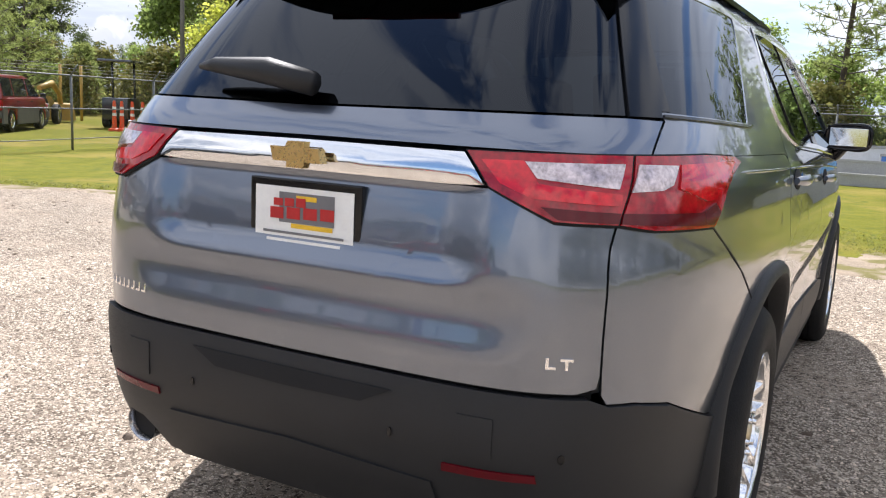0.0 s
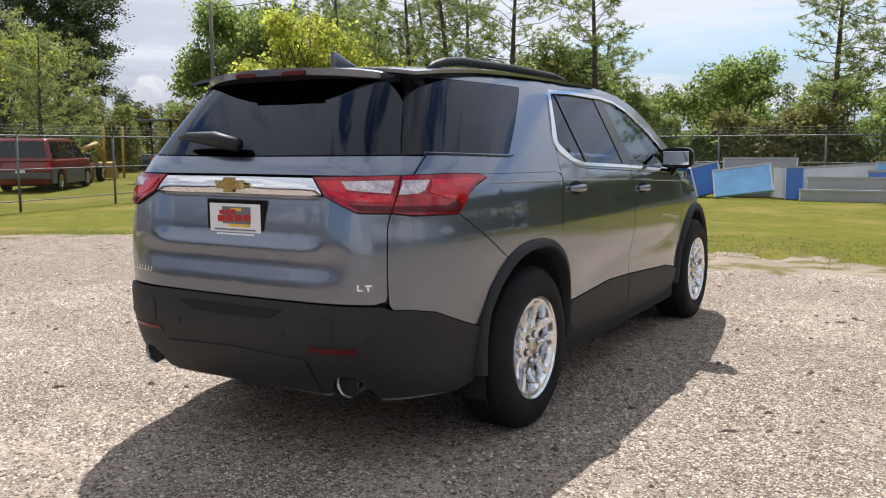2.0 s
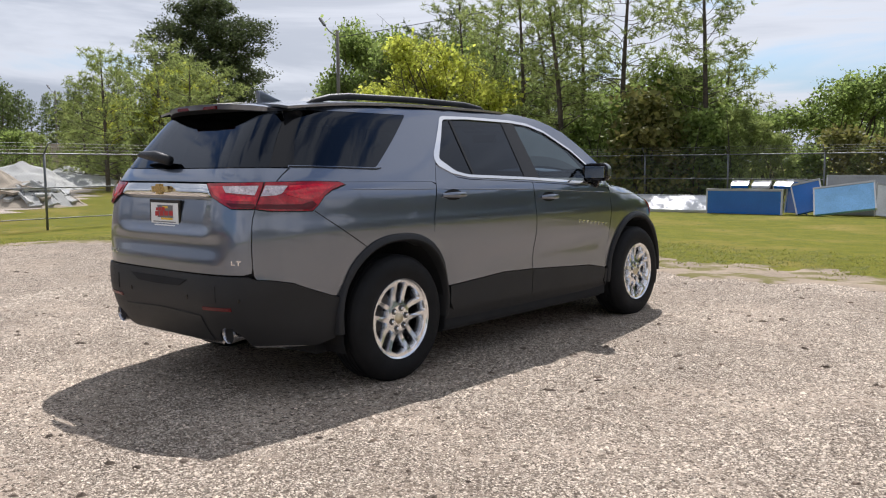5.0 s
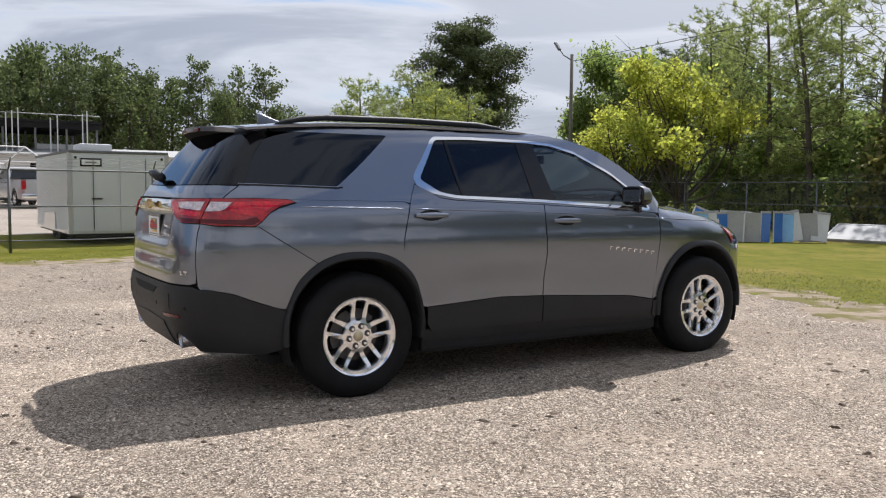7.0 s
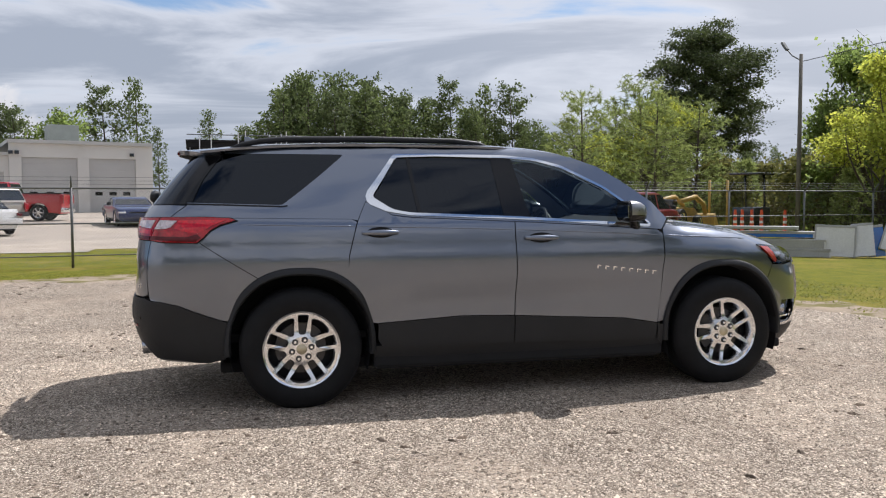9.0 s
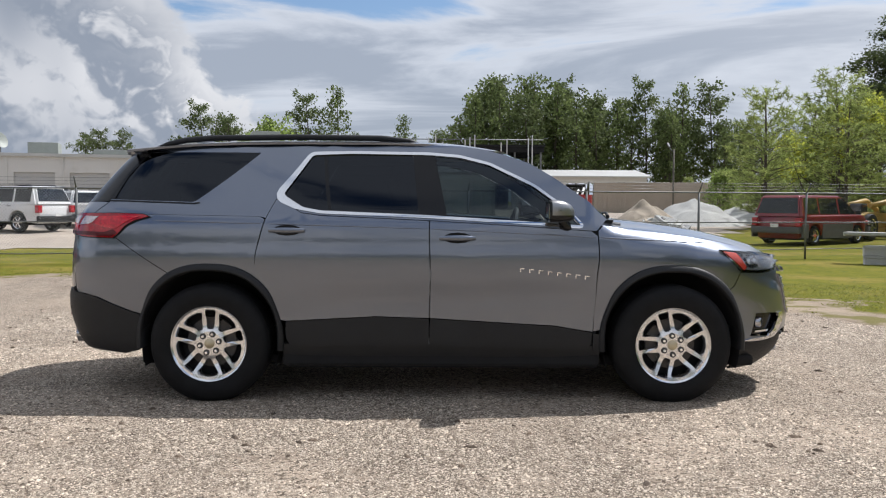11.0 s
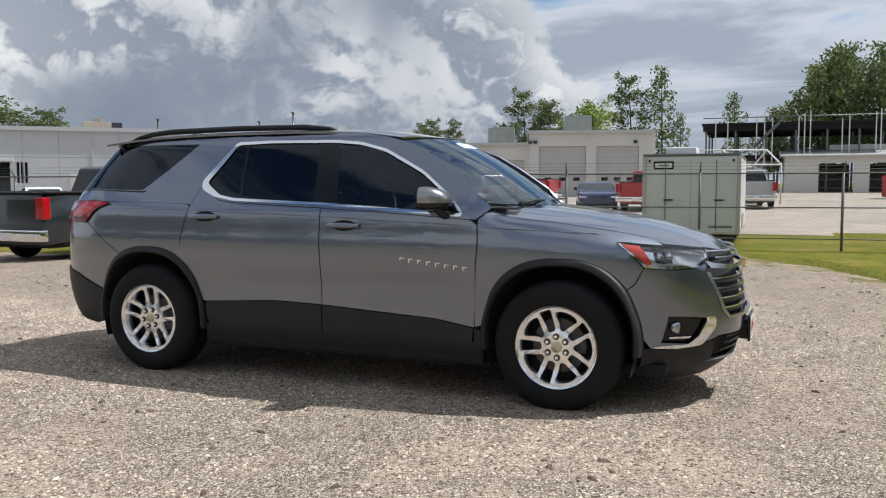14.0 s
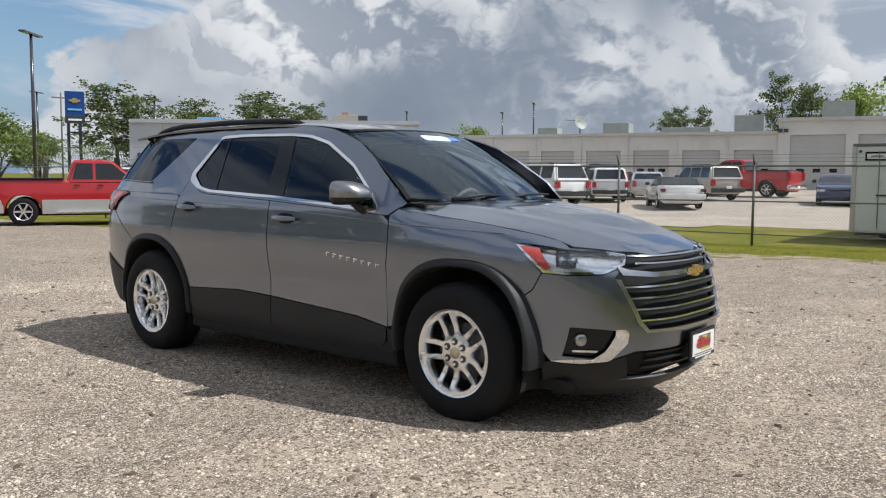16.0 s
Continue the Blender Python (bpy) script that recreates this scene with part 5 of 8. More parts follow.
    panel("window_trim", i, "chrome", car, holes=[strip(ring, 0.005, closed=True)[1]], off=0.006, thick=0.012, cell=0.08)
    # thin strip added where only a body crease shines below the quarter glass
    panel("belt_crease_strip", strip(Sy((-2.24, 1.337), (-2.06, 1.333), (-1.645, 1.320), (-1.61, 1.325)), -0.006), "gloss_black", car, off=0.006, thick=0.008, cell=0.1)
    for y0, z0 in ((-1.136, 1.140), (-0.015, 1.094)):
        for mirror in (False, True):
            part("door_handle", handle(y0, z0, mirror), "paint", car, smooth=True, angle=40)
        # flat dark oval laid on the door stands for the shaded cup
        cup = [at_y(y0 + 0.12 + 0.095 * math.cos(k * 0.5236), z0 + 0.005 + 0.036 * math.sin(k * 0.5236)) for k in range(12)]
        panel("handle_cup_shade", cup, "void", car, off=0.002, thick=0.002, cell=0.05)
    # beads added to catch the shoulder crease's highlight, one for each panel it crosses
    line_z = spline([-2.0, -1.2, -0.1, 1.0, 1.9], [1.205, 1.188, 1.158, 1.108, 1.062])
    for y0, y1 in ((-1.93, -1.178), (-1.162, -0.086), (-0.076, 1.024), (1.036, 1.80)):
        for sx in (1, -1):
            pts = []
            for k in range(13):
                y = y0 + (y1 - y0) * k / 12
                p = skin(*at_y(y, line_z(y)))
                pts.append((sx * (p.x - 0.0022), y, p.z))
            part("shoulder_highlight_bead", tube(pts, [0.0015] + [0.0048] * 11 + [0.0015], 8), "paint", car, smooth=True)
    # raised bars in place of the model name
    for k in range(8):
        y = 0.515 + 0.061 * k
        z = 0.905 - 0.049 * (y - 0.515) / 0.44
        o = Sy((y, z), (y + 0.030, z - 0.003), (y + 0.030, z - 0.009), (y + 0.007, z - 0.007), (y + 0.007, z - 0.027), (y, z - 0.026))
        panel("nameplate_bar", o, "alloy", car, off=0.003, thick=0.003)
    for x0, x1, z0, z1 in ((0.640, 0.646, 0.795, 0.820), (0.646, 0.660, 0.795, 0.801), (0.668, 0.692, 0.814, 0.820), (0.677, 0.683, 0.795, 0.814)):
        panel("trim_badge_bar", [at_x(x0, z0), at_x(x1, z0), at_x(x1, z1), at_x(x0, z1)], "alloy", car, off=0.004, thick=0.004, both=False)
    for k in range(8):
        x = -0.50 - 0.024 * k
        panel("nameplate_bar", [at_x(x, 0.800), at_x(x - 0.016, 0.800), at_x(x - 0.016, 0.806), at_x(x - 0.006, 0.806), at_x(x - 0.006, 0.824), at_x(x, 0.824)], "alloy", car, off=0.004, thick=0.004, both=False)

    # -- rails, aerial, mirrors, rear wiper
    for sx in (1, -1):
        y = [-1.97, -1.89, -1.77, -1.60, -1.0, -0.42, -0.23, -0.11]
        z = [1.700, 1.730, 1.756, 1.772, 1.782, 1.777, 1.760, 1.722]
        bm = bmesh.new()
        tube_into(bm, [(sx * (0.605 - 0.01 * k % 2), a, b) for k, (a, b) in enumerate(zip(y, z))], [0.010, 0.017, 0.020, 0.021, 0.021, 0.021, 0.018, 0.011], 10)
        part("roof_rail", bm, "black_plastic", car, smooth=True)
        part("wing_mirror", mirror_shell(sx), "gloss_black", car, smooth=True, angle=50)
        part("mirror_cap", mirror_cap(sx), "silver_cap", car, "bright silver mirror cap", smooth=True, angle=50)
        part("mirror_glass", box(sx * 1.0 - 0.090, sx * 1.0 + 0.090, 0.688, 0.692, 1.232, 1.324, 0.002), "chrome", car)
    fin = prism([(-1.86, 1.745), (-1.62, 1.752), (-1.74, 1.79), (-1.84, 1.826), (-1.865, 1.826)], -0.016, 0.016, 0.010)
    part("aerial_fin", fin, "paint", car, smooth=True, angle=40)
    bm = bmesh.new()
    tube_into(bm, [(-0.02, -2.505, 1.372), (-0.16, -2.51, 1.400), (-0.34, -2.50, 1.412), (-0.40, -2.49, 1.408)], [0.030, 0.034, 0.020, 0.008], 8)
    part("rear_wiper", bm, "black_plastic", car, smooth=True)

    # -- plates
    for y, s, z0, nm in ((-2.550, -1, 0.985, "rear_plate"), (2.585, 1, 0.372, "front_plate")):
        pl = part(nm, box(-0.165, 0.165, y - 0.012, y + 0.004, z0 - 0.004, z0 + 0.158, 0.004), "gloss_black", car, "dealer plate with red and grey shapes in a black frame")
        q = y + (-0.014 if s < 0 else 0.006)
        part("plate_face", box(-0.146, 0.146, q - 0.001, q + 0.001, z0 + 0.017, z0 + 0.139, 0.0), "plate_white", pl)
        shapes = [("plate_grey", -0.072, 0.092, 0.052, 0.126), ("plate_yellow", -0.02, 0.040, 0.108, 0.120), ("plate_yellow", -0.035, 0.088, 0.040, 0.051), ("plate_grey", -0.12, 0.12, 0.024, 0.030)]
        shapes += [("plate_red", -0.098 + 0.050 * k, -0.058 + 0.050 * k, 0.060 + 0.002 * k, 0.088 + 0.002 * k) for k in range(4)]
        shapes += [("plate_red", -0.088 + 0.034 * k, -0.060 + 0.034 * k, 0.092, 0.110 + 0.002 * k) for k in range(3)]
        for k, (mt, a, b, c, d) in enumerate(shapes):
            lift = 0.0018 * s + 0.0006 * s * (k > 0) + 0.0006 * s * (k > 3)
            part("plate_shape", box(-max(a * s, b * s), -min(a * s, b * s), q + lift - 0.0004, q + lift + 0.0004, z0 + c, z0 + d, 0.0), mt, pl)
        part("frame_lettering_bar", box(-0.11, 0.11, q - 0.001 + 0.001 * s, q + 0.001 + 0.001 * s, z0 + 0.004, z0 + 0.011), "plate_white", pl)
    part("plate_bracket", box(-0.12, 0.12, 2.50, 2.575, 0.375, 0.50, 0.01), "black_plastic", car)
    cabin(car)
    for sx in (1, -1):
        for y, turn in ((-AXLE, -3), (AXLE, 18)):
            road_wheel(car, sx, y, turn)
    return car


def inset(pts, d):
    c = Vector((sum(p[0] for p in pts) / len(pts), sum(p[1] for p in pts) / len(pts)))
    area = sum(pts[k - 1][0] * pts[k][1] - pts[k][0] * pts[k - 1][1] for k in range(len(pts)))
    return strip(pts, d if area > 0 else -d, closed=True)[1]


def badge_mesh(outline, y, s, thick):
    bm = bmesh.new()
    front = [bm.verts.new((x, y + s * thick, z)) for x, z in outline]
    back = [bm.verts.new((x * 1.06, y, z)) for x, z in outline]
    bm.faces.new(front)
    for k in range(len(front)):
        j = (k + 1) % len(front)
        bm.faces.new((front[k], back[k], back[j], front[j]))
    bmesh.ops.recalc_face_normals(bm, faces=bm.faces)
    return bm


def top_panel(name, place, outline, mat, parent, cell, holes=(), thick=0.015, down=False, shadow=True):
    """A panel on a surface given by (v, w), such as the bonnet or the roof."""
    def facing(v, w, e=0.01):
        n = (place(v + e, w) - place(v - e, w)).cross(place(v, w + e) - place(v, w - e))
        n = n.normalized() if n.length > 1e-9 else Vector((0, 0, 1))
        up = n.z > 0 or (abs(n.z) < 1e-3 and n.y > 0)
        return n if up != down else -n

    ob = mesh_on(name, [outline, *holes], place, facing, thick, cell, mat, parent)
    ob.visible_shadow = shadow
    return ob


def arch_trim(cy, a0, a1, mirror):
    """The black flare round a wheel opening."""
    bm = bmesh.new()
    rings, n = [], 40
    for k in range(n + 1):
        a = radians(a0 + (a1 - a0) * k / n)
        ring = []
        d = math.degrees(a)
        d = d if d <= 90 else 180 - d
        ro, ri = ARCH_OUT(d), ARCH_IN(d)
        for q, x in ((ro, -1), (ro - 0.003, 0.008), (ro * 0.75 + ri * 0.25, 0.020), (ri + 0.012, 0.026), (ri, 0.016), (ri - 0.002, -0.10)):
            y, z = cy + q * math.cos(a), HUB_Z + q * math.sin(a)
            base = skin(*at_y(y, min(max(z, 0.2), 1.2))).x
            xx = base - 0.012 if x == -1 else max(base + x, 0.905 + x) if x > 0 else base + x
            ring.append(bm.verts.new((-xx if mirror else xx, y, z)))
        rings.append(ring)
    for r0, r1 in zip(rings, rings[1:]):
        for j in range(5):
            bm.faces.new((r0[j], r1[j], r1[j + 1], r0[j + 1]))
    bmesh.ops.recalc_face_normals(bm, faces=bm.faces)
    return bm


def wheel_well(cy, mirror):
    bm = bmesh.new()
    rings = []
    for k in range(25):
        a = radians(-20 + 220 * k / 24)
        rings.append([bm.verts.new(((-x if mirror else x), cy + (0.455 + 0.045 * math.sin(a) ** 2) * math.cos(a), HUB_Z + (0.455 + 0.045 * math.sin(a) ** 2) * math.sin(a))) for x in (0.915, 0.60)])
    for r0, r1 in zip(rings, rings[1:]):
        bm.faces.new((r0[0], r1[0], r1[1], r0[1]))
    bm.faces.new([r[1] for r in rings])
    return bm


def handle(y0, z0, mirror):
    pts, rad = [], []
    for k in range(9):
        s = k / 8
        y = y0 + 0.235 * s
        p = skin(*at_y(y, z0 + 0.004))
        pts.append((p.x + 0.012 + 0.022 * math.sin(math.pi * s), y, z0 + 0.004))
        rad.append(0.010 + 0.006 * math.sin(math.pi * s))
    bm = tube(pts, rad, 10)
    for v in bm.verts:
        v.co.z = z0 + (v.co.z - z0) * 1.25
    if mirror:
        bmesh.ops.scale(bm, verts=bm.verts, vec=(-1, 1, 1))
        bmesh.ops.reverse_faces(bm, faces=bm.faces)
    return bm


def blob(x0, x1, y0, y1, z0, z1, bev, taper=None):
    bm = box(x0, x1, y0, y1, z0, z1, bev)
    if taper:
        for v in bm.verts:
            v.co = taper(v.co)
    return bm


def mirror_loft(upper):
    """The mirror housing as rounded sections from the glass forward; its upper or lower half."""
    bm = bmesh.new()
    rings, n = [], 32
    for y, cx, w, cz, h in ((0.692, 1.000, 0.108, 1.278, 0.064), (0.700, 1.000, 0.116, 1.278, 0.071), (0.740, 0.998, 0.117, 1.278, 0.072), (0.790, 0.990, 0.108, 1.275, 0.066), (0.830, 0.978, 0.092, 1.268, 0.054),
                            (0.856, 0.966, 0.070, 1.258, 0.036), (0.866, 0.955, 0.040, 1.250, 0.016)):
        ring = []
        for k in range(n):
            a = 2 * math.pi * k / n
            c, s = math.cos(a), math.sin(a)
            px = math.copysign(abs(c) ** 0.55, c) * w
            pz = math.copysign(abs(s) ** 0.62, s) * h * (1 + 0.10 * px / w)
            ring.append(bm.verts.new((cx + px, y, cz + pz)))
        rings.append(ring)
    for r0, r1 in zip(rings, rings[1:]):
        for k in range(n):
            bm.faces.new((r0[k], r0[(k + 1) % n], r1[(k + 1) % n], r1[k]))
    bm.faces.new(rings[0])
    bm.faces.new(rings[-1])
    bmesh.ops.bisect_plane(bm, geom=list(bm.verts) + list(bm.edges) + list(bm.faces), plane_co=(0, 0, 1.252), plane_no=(0, 0, 1), clear_inner=upper, clear_outer=not upper)
    if upper:      # the cap leaves the rim round the glass black
        bmesh.ops.bisect_plane(bm, geom=list(bm.verts) + list(bm.edges) + list(bm.faces), plane_co=(0, 0.705, 0), plane_no=(0, 1, 0), clear_inner=True)
    bmesh.ops.recalc_face_normals(bm, faces=bm.faces)
    return bm


def mirror_shell(sx):
    bm = mirror_loft(False)
    rim = [(1.000 + 0.106 * math.copysign(abs(math.cos(a)) ** 0.55, math.cos(a)), 0.698, 1.278 + 0.063 * math.copysign(abs(math.sin(a)) ** 0.62, math.sin(a))) for a in [k * math.pi / 16 for k in range(33)]]
    tube_into(bm, rim, 0.0095, 6, cap=False)
    box_into(bm, 0.897, 1.103, 0.694, 0.704, 1.250, 1.336, 0.004)
    tube_into(bm, [(0.975, 0.775, 1.225), (0.945, 0.800, 1.190), (0.915, 0.835, 1.168), (0.880, 0.850, 1.160)], [0.030, 0.034, 0.036, 0.040], 12)
    if sx < 0:
        bmesh.ops.scale(bm, verts=bm.verts, vec=(-1, 1, 1))
        bmesh.ops.reverse_faces(bm, faces=bm.faces)
    return bm


def mirror_cap(sx):
    bm = mirror_loft(True)
    if sx < 0:
        bmesh.ops.scale(bm, verts=bm.verts, vec=(-1, 1, 1))
        bmesh.ops.reverse_faces(bm, faces=bm.faces)
    return bm


def cabin(car):
    """What shows through the glass: dashboard, wheel, seats, head lining."""
    part("dashboard", prism([(1.22, 1.05), (1.22, 1.20), (1.02, 1.225), (0.72, 1.15), (0.66, 1.02), (0.75, 0.75), (1.0, 0.7)], -0.76, 0.76, 0.03), "dash", car, smooth=True, angle=40)
    bm = bmesh.new()
    tube_into(bm, [(-0.38 + 0.185 * math.cos(a), 0.56 + 0.05 * math.sin(a), 1.10 + 0.18 * math.sin(a)) for a in [k * math.pi / 12 for k in range(25)]], 0.017, 8, cap=False)
    box_into(bm, -0.44, -0.32, 0.55, 0.60, 1.06, 1.14, 0.015)
    tube_into(bm, [(-0.55, 0.56, 1.09), (-0.21, 0.56, 1.09)], 0.014, 6)
    part("steering_wheel", bm, "dash", car, smooth=True, angle=40)
    part("floor", box(-0.72, 0.72, -2.25, 1.0, 0.42, 0.47), "void", car)
    for x, y, h in ((-0.38, 0.02, 1.0), (0.38, 0.02, 1.0), (-0.38, -0.85, 0.98), (0.38, -0.85, 0.98), (-0.32, -1.65, 0.92), (0.32, -1.65, 0.92)):
        def lean(p, y=y):
            return Vector((p.x, p.y - 0.28 * max(0.0, p.z - 0.7), p.z))

        part("seat_back", blob(x - 0.25, x + 0.25, y - 0.22, y - 0.08, 0.62, h + 0.30, 0.05, lean), "cloth", car, smooth=True, angle=50)
        part("seat_cushion", box(x - 0.26, x + 0.26, y - 0.15, y + 0.38, 0.52, 0.70, 0.05), "cloth", car, smooth=True, angle=50)
        part("head_rest", blob(x - 0.13, x + 0.13, y - 0.20, y - 0.10, h + 0.33, h + 0.50, 0.04, lean), "cloth", car, smooth=True, angle=50)
    part("head_lining", box(-0.60, 0.60, -2.05, 0.32, 1.672, 1.684), "beige", car)
    part("rear_view_mirror", box(-0.12, 0.12, 0.52, 0.545, 1.53, 1.60, 0.01), "dash", car)


def road_wheel(car, sx, y, turn):
    """Tyre with tread, five twin-spoke alloy rim, six nuts, disc."""
    w = new("wheel")
    w.parent = car
    w.matrix_basis = pose(sx * 0.955, y, HUB_Z, turn * sx, 0, 0 if sx > 0 else 180)
    prof = [(0.238, -0.03), (0.250, -0.004), (0.268, 0.004), (0.300, 0.012), (0.345, 0.008), (0.372, -0.006), (0.386, -0.022), (0.3935, -0.040)]
    for k in range(5):
        x = -0.045 - k * 0.036
        prof += [(0.397, x), (0.397, x - 0.027), (0.388, x - 0.029), (0.388, x - 0.034)]
    prof += [(0.392, -0.225), (0.370, -0.248), (0.300, -0.262), (0.240, -0.25)]
    part("tyre", lathe(prof, 64), "rubber", w, smooth=True, angle=35)
    bm = lathe([(0.2375, -0.008), (0.244, -0.001), (0.2505, 0.003), (0.2525, -0.003), (0.248, -0.014), (0.236, -0.020), (0.222, -0.05), (0.214, -0.16), (0.20, -0.20)], 64)
    rim_face(bm)
    part("rim", bm, "alloy", w, "silver five twin-spoke alloy rim", smooth=True, angle=32)
    part("brake_disc", lathe([(0.0, -0.09), (0.165, -0.09), (0.165, -0.115), (0.0, -0.115)], 40), "alloy_dark", w, smooth=True, angle=40)
    part("wheel_back", lathe([(0.0, -0.135), (0.214, -0.13)], 32), "void", w)
    part("centre_cap", lathe([(0.0, -0.010), (0.030, -0.011), (0.036, -0.024)], 24), "pale_gold", w, smooth=True)
    for k in range(6):
        a = radians(60 * k + 15)
        p = Vector((0, 0.064 * math.cos(a), 0.064 * math.sin(a)))
        # dark disc proud of the rim face stands for the shaded nut recess
        part("nut_well_shade", tube([p + Vector((-0.04, 0, 0)), p + Vector((-0.0185, 0, 0))], 0.0205, 12), "lamp_dark", w)
        part("wheel_nut", tube([p + Vector((-0.03, 0, 0)), p + Vector((-0.004, 0, 0))], [0.0105, 0.0090], 6), "chrome", w)


def rim_face(bm):
    """Dished face of the rim: a slot inside each spoke pair, a rounded wedge between the pairs."""
    def dish(r):
        return -0.0225 - 0.010 * step(r, 0.07, 0.13) + 0.0265 * step(r, 0.13, 0.238)

    loops = [[(0.2385 * math.cos(2 * math.pi * k / 90), 0.2385 * math.sin(2 * math.pi * k / 90)) for k in range(90)]]
    for k in range(5):
        for a, outline in ((90 + 72 * k, [(0.104, -0.019), (0.150, -0.023), (0.217, -0.031), (0.217, 0.031), (0.150, 0.023), (0.104, 0.019)]),
                           (126 + 72 * k, [(0.112, -0.010), (0.150, -0.031), (0.192, -0.064), (0.207, -0.040), (0.214, 0.0), (0.207, 0.040), (0.192, 0.064), (0.150, 0.031), (0.112, 0.010)])):
            c, s = math.cos(radians(a)), math.sin(radians(a))
            loops.append([(u * c - v * s, u * s + v * c) for u, v in rounded(outline, 0.012, 3)])
    loops.append([(0.080 * math.cos(2 * math.pi * k / 40), 0.080 * math.sin(2 * math.pi * k / 40)) for k in range(40)])
    edges = []
    for n, loop in enumerate(loops):
        mid = sum((Vector(p) for p in loop), Vector((0, 0))) / len(loop)
        rings = []
        for grow, deep in (((1.0, 0.0), (1.0, 0.02)) if n == 0 else ((1.0, 0.0), (0.80, 0.0), (0.40, -0.001)) if n == 11 else ((1.19, 0.0), (1.0, 0.016), (0.97, 0.075))):
            pts = [mid + (Vector(p) - mid) * grow for p in loop]
            rings.append([bm.verts.new((dish(p.length) - deep, p.x, p.y)) for p in pts])
        for r0, r1 in zip(rings, rings[1:]):
            for j in range(len(r0)):
                f = bm.faces.new((r0[j], r0[j - 1], r1[j - 1], r1[j]))
                if n == 0:
                    f.normal_flip()
        edges += [bm.edges.get((rings[0][j], rings[0][j - 1])) for j in range(len(rings[0]))]
    bmesh.ops.triangle_fill(bm, use_beauty=True, use_dissolve=False, edges=edges, normal=(1, 0, 0))


suv()


# ---- parked vehicles behind ----
def car_paint(name, col, metal=0.2):
    return pbr(name, col, 0.32, metal, 0.05, 2, 200, coat=0.9, rvar=0.03)


M["red_paint"] = car_paint("red_car_paint", (0.42, 0.014, 0.018))
M["maroon_paint"] = car_paint("maroon_car_paint", (0.22, 0.018, 0.022))
M["white_paint_car"] = car_paint("white_car_paint", (0.74, 0.74, 0.73), 0.0)
M["black_paint"] = car_paint("black_car_paint", (0.018, 0.020, 0.022))
M["slate_paint"] = car_paint("slate_car_paint", (0.020, 0.025, 0.031))
M["blue_paint"] = car_paint("blue_car_paint", (0.008, 0.020, 0.085))
M["silver_paint"] = car_paint("silver_car_paint", (0.50, 0.50, 0.49), 0.5)
M["tan_paint"] = car_paint("tan_car_paint", (0.42, 0.38, 0.33), 0.4)
M["car_glass"] = pbr("dark_car_window", (0.012, 0.015, 0.018), 0.04, 0, 0.1, 4, 40, coat=0.3, rvar=0.0)

SHAPES = {  # half length, half width, bonnet, belt, roof, cabin foot and roof spans, axles, wheel radius
    "pickup": dict(l=2.92, w=0.99, nose=1.08, cowl=1.24, belt=1.28, roof=1.90, foot=(-0.62, 1.42), top=(-0.42, 0.62), tail=1.34, axles=(-1.78, 1.92), r=0.40, wins=((-0.46, 0.10), (0.18, 1.05))),
    "suv": dict(l=2.45, w=0.97, nose=1.00, cowl=1.14, belt=1.14, roof=1.80, foot=(-2.40, 1.30), top=(-2.12, 0.45), tail=1.14, axles=(-1.42, 1.46), r=0.38, wins=((-2.05, -1.25), (-1.15, -0.25), (-0.15, 0.80))),
    "van": dict(l=2.38, w=0.96, nose=0.95, cowl=1.06, belt=1.04, roof=1.74, foot=(-2.34, 1.62), top=(-2.12, 0.55), tail=1.04, axles=(-1.45, 1.48), r=0.34, wins=((-2.08, -1.20), (-1.10, 0.10), (0.22, 1.05))),
    "sedan": dict(l=2.42, w=0.92, nose=0.80, cowl=0.96, belt=0.96, roof=1.44, foot=(-1.72, 1.20), top=(-0.95, 0.30), tail=1.04, axles=(-1.38, 1.42), r=0.33, wins=((-1.22, -0.32), (-0.22, 0.66))),
    "coupe": dict(l=2.40, w=0.95, nose=0.79, cowl=0.94, belt=0.94, roof=1.34, foot=(-1.60, 0.95), top=(-0.85, 0.10), tail=0.99, axles=(-1.40, 1.44), r=0.35, wins=((-1.05, -0.45), (-0.35, 0.42))),
}


def small_wheel(parent, x, y, r, sx):
    w = new("wheel")
    w.parent = parent
    w.matrix_basis = pose(x, y, r, 0, 0, 0 if sx > 0 else 180)
    part("tyre", lathe([(r * 0.62, -0.02), (r * 0.68, 0.004), (r * 0.86, 0.008), (r * 0.97, -0.012), (r, -0.04), (r, -0.19), (r * 0.95, -0.22), (r * 0.62, -0.23)], 32), "rubber", w, smooth=True, angle=40)
    bm = lathe([(r * 0.63, -0.004), (r * 0.58, -0.02), (r * 0.56, -0.10)], 32)
    for k in range(6):
        a = k * math.pi / 3
        m = Matrix.Rotation(a, 4, "X")
        box_into(bm, -0.045, -0.012, 0.0, r * 0.60, -0.028, 0.028, 0.008, m)
    tube_into(bm, [(-0.05, 0, 0), (-0.008, 0, 0)], r * 0.17, 12)
    part("rim", bm, "alloy", w, smooth=True, angle=40)
    part("wheel_back", lathe([(0.0, -0.10), (r * 0.60, -0.10)], 20), "void", w)


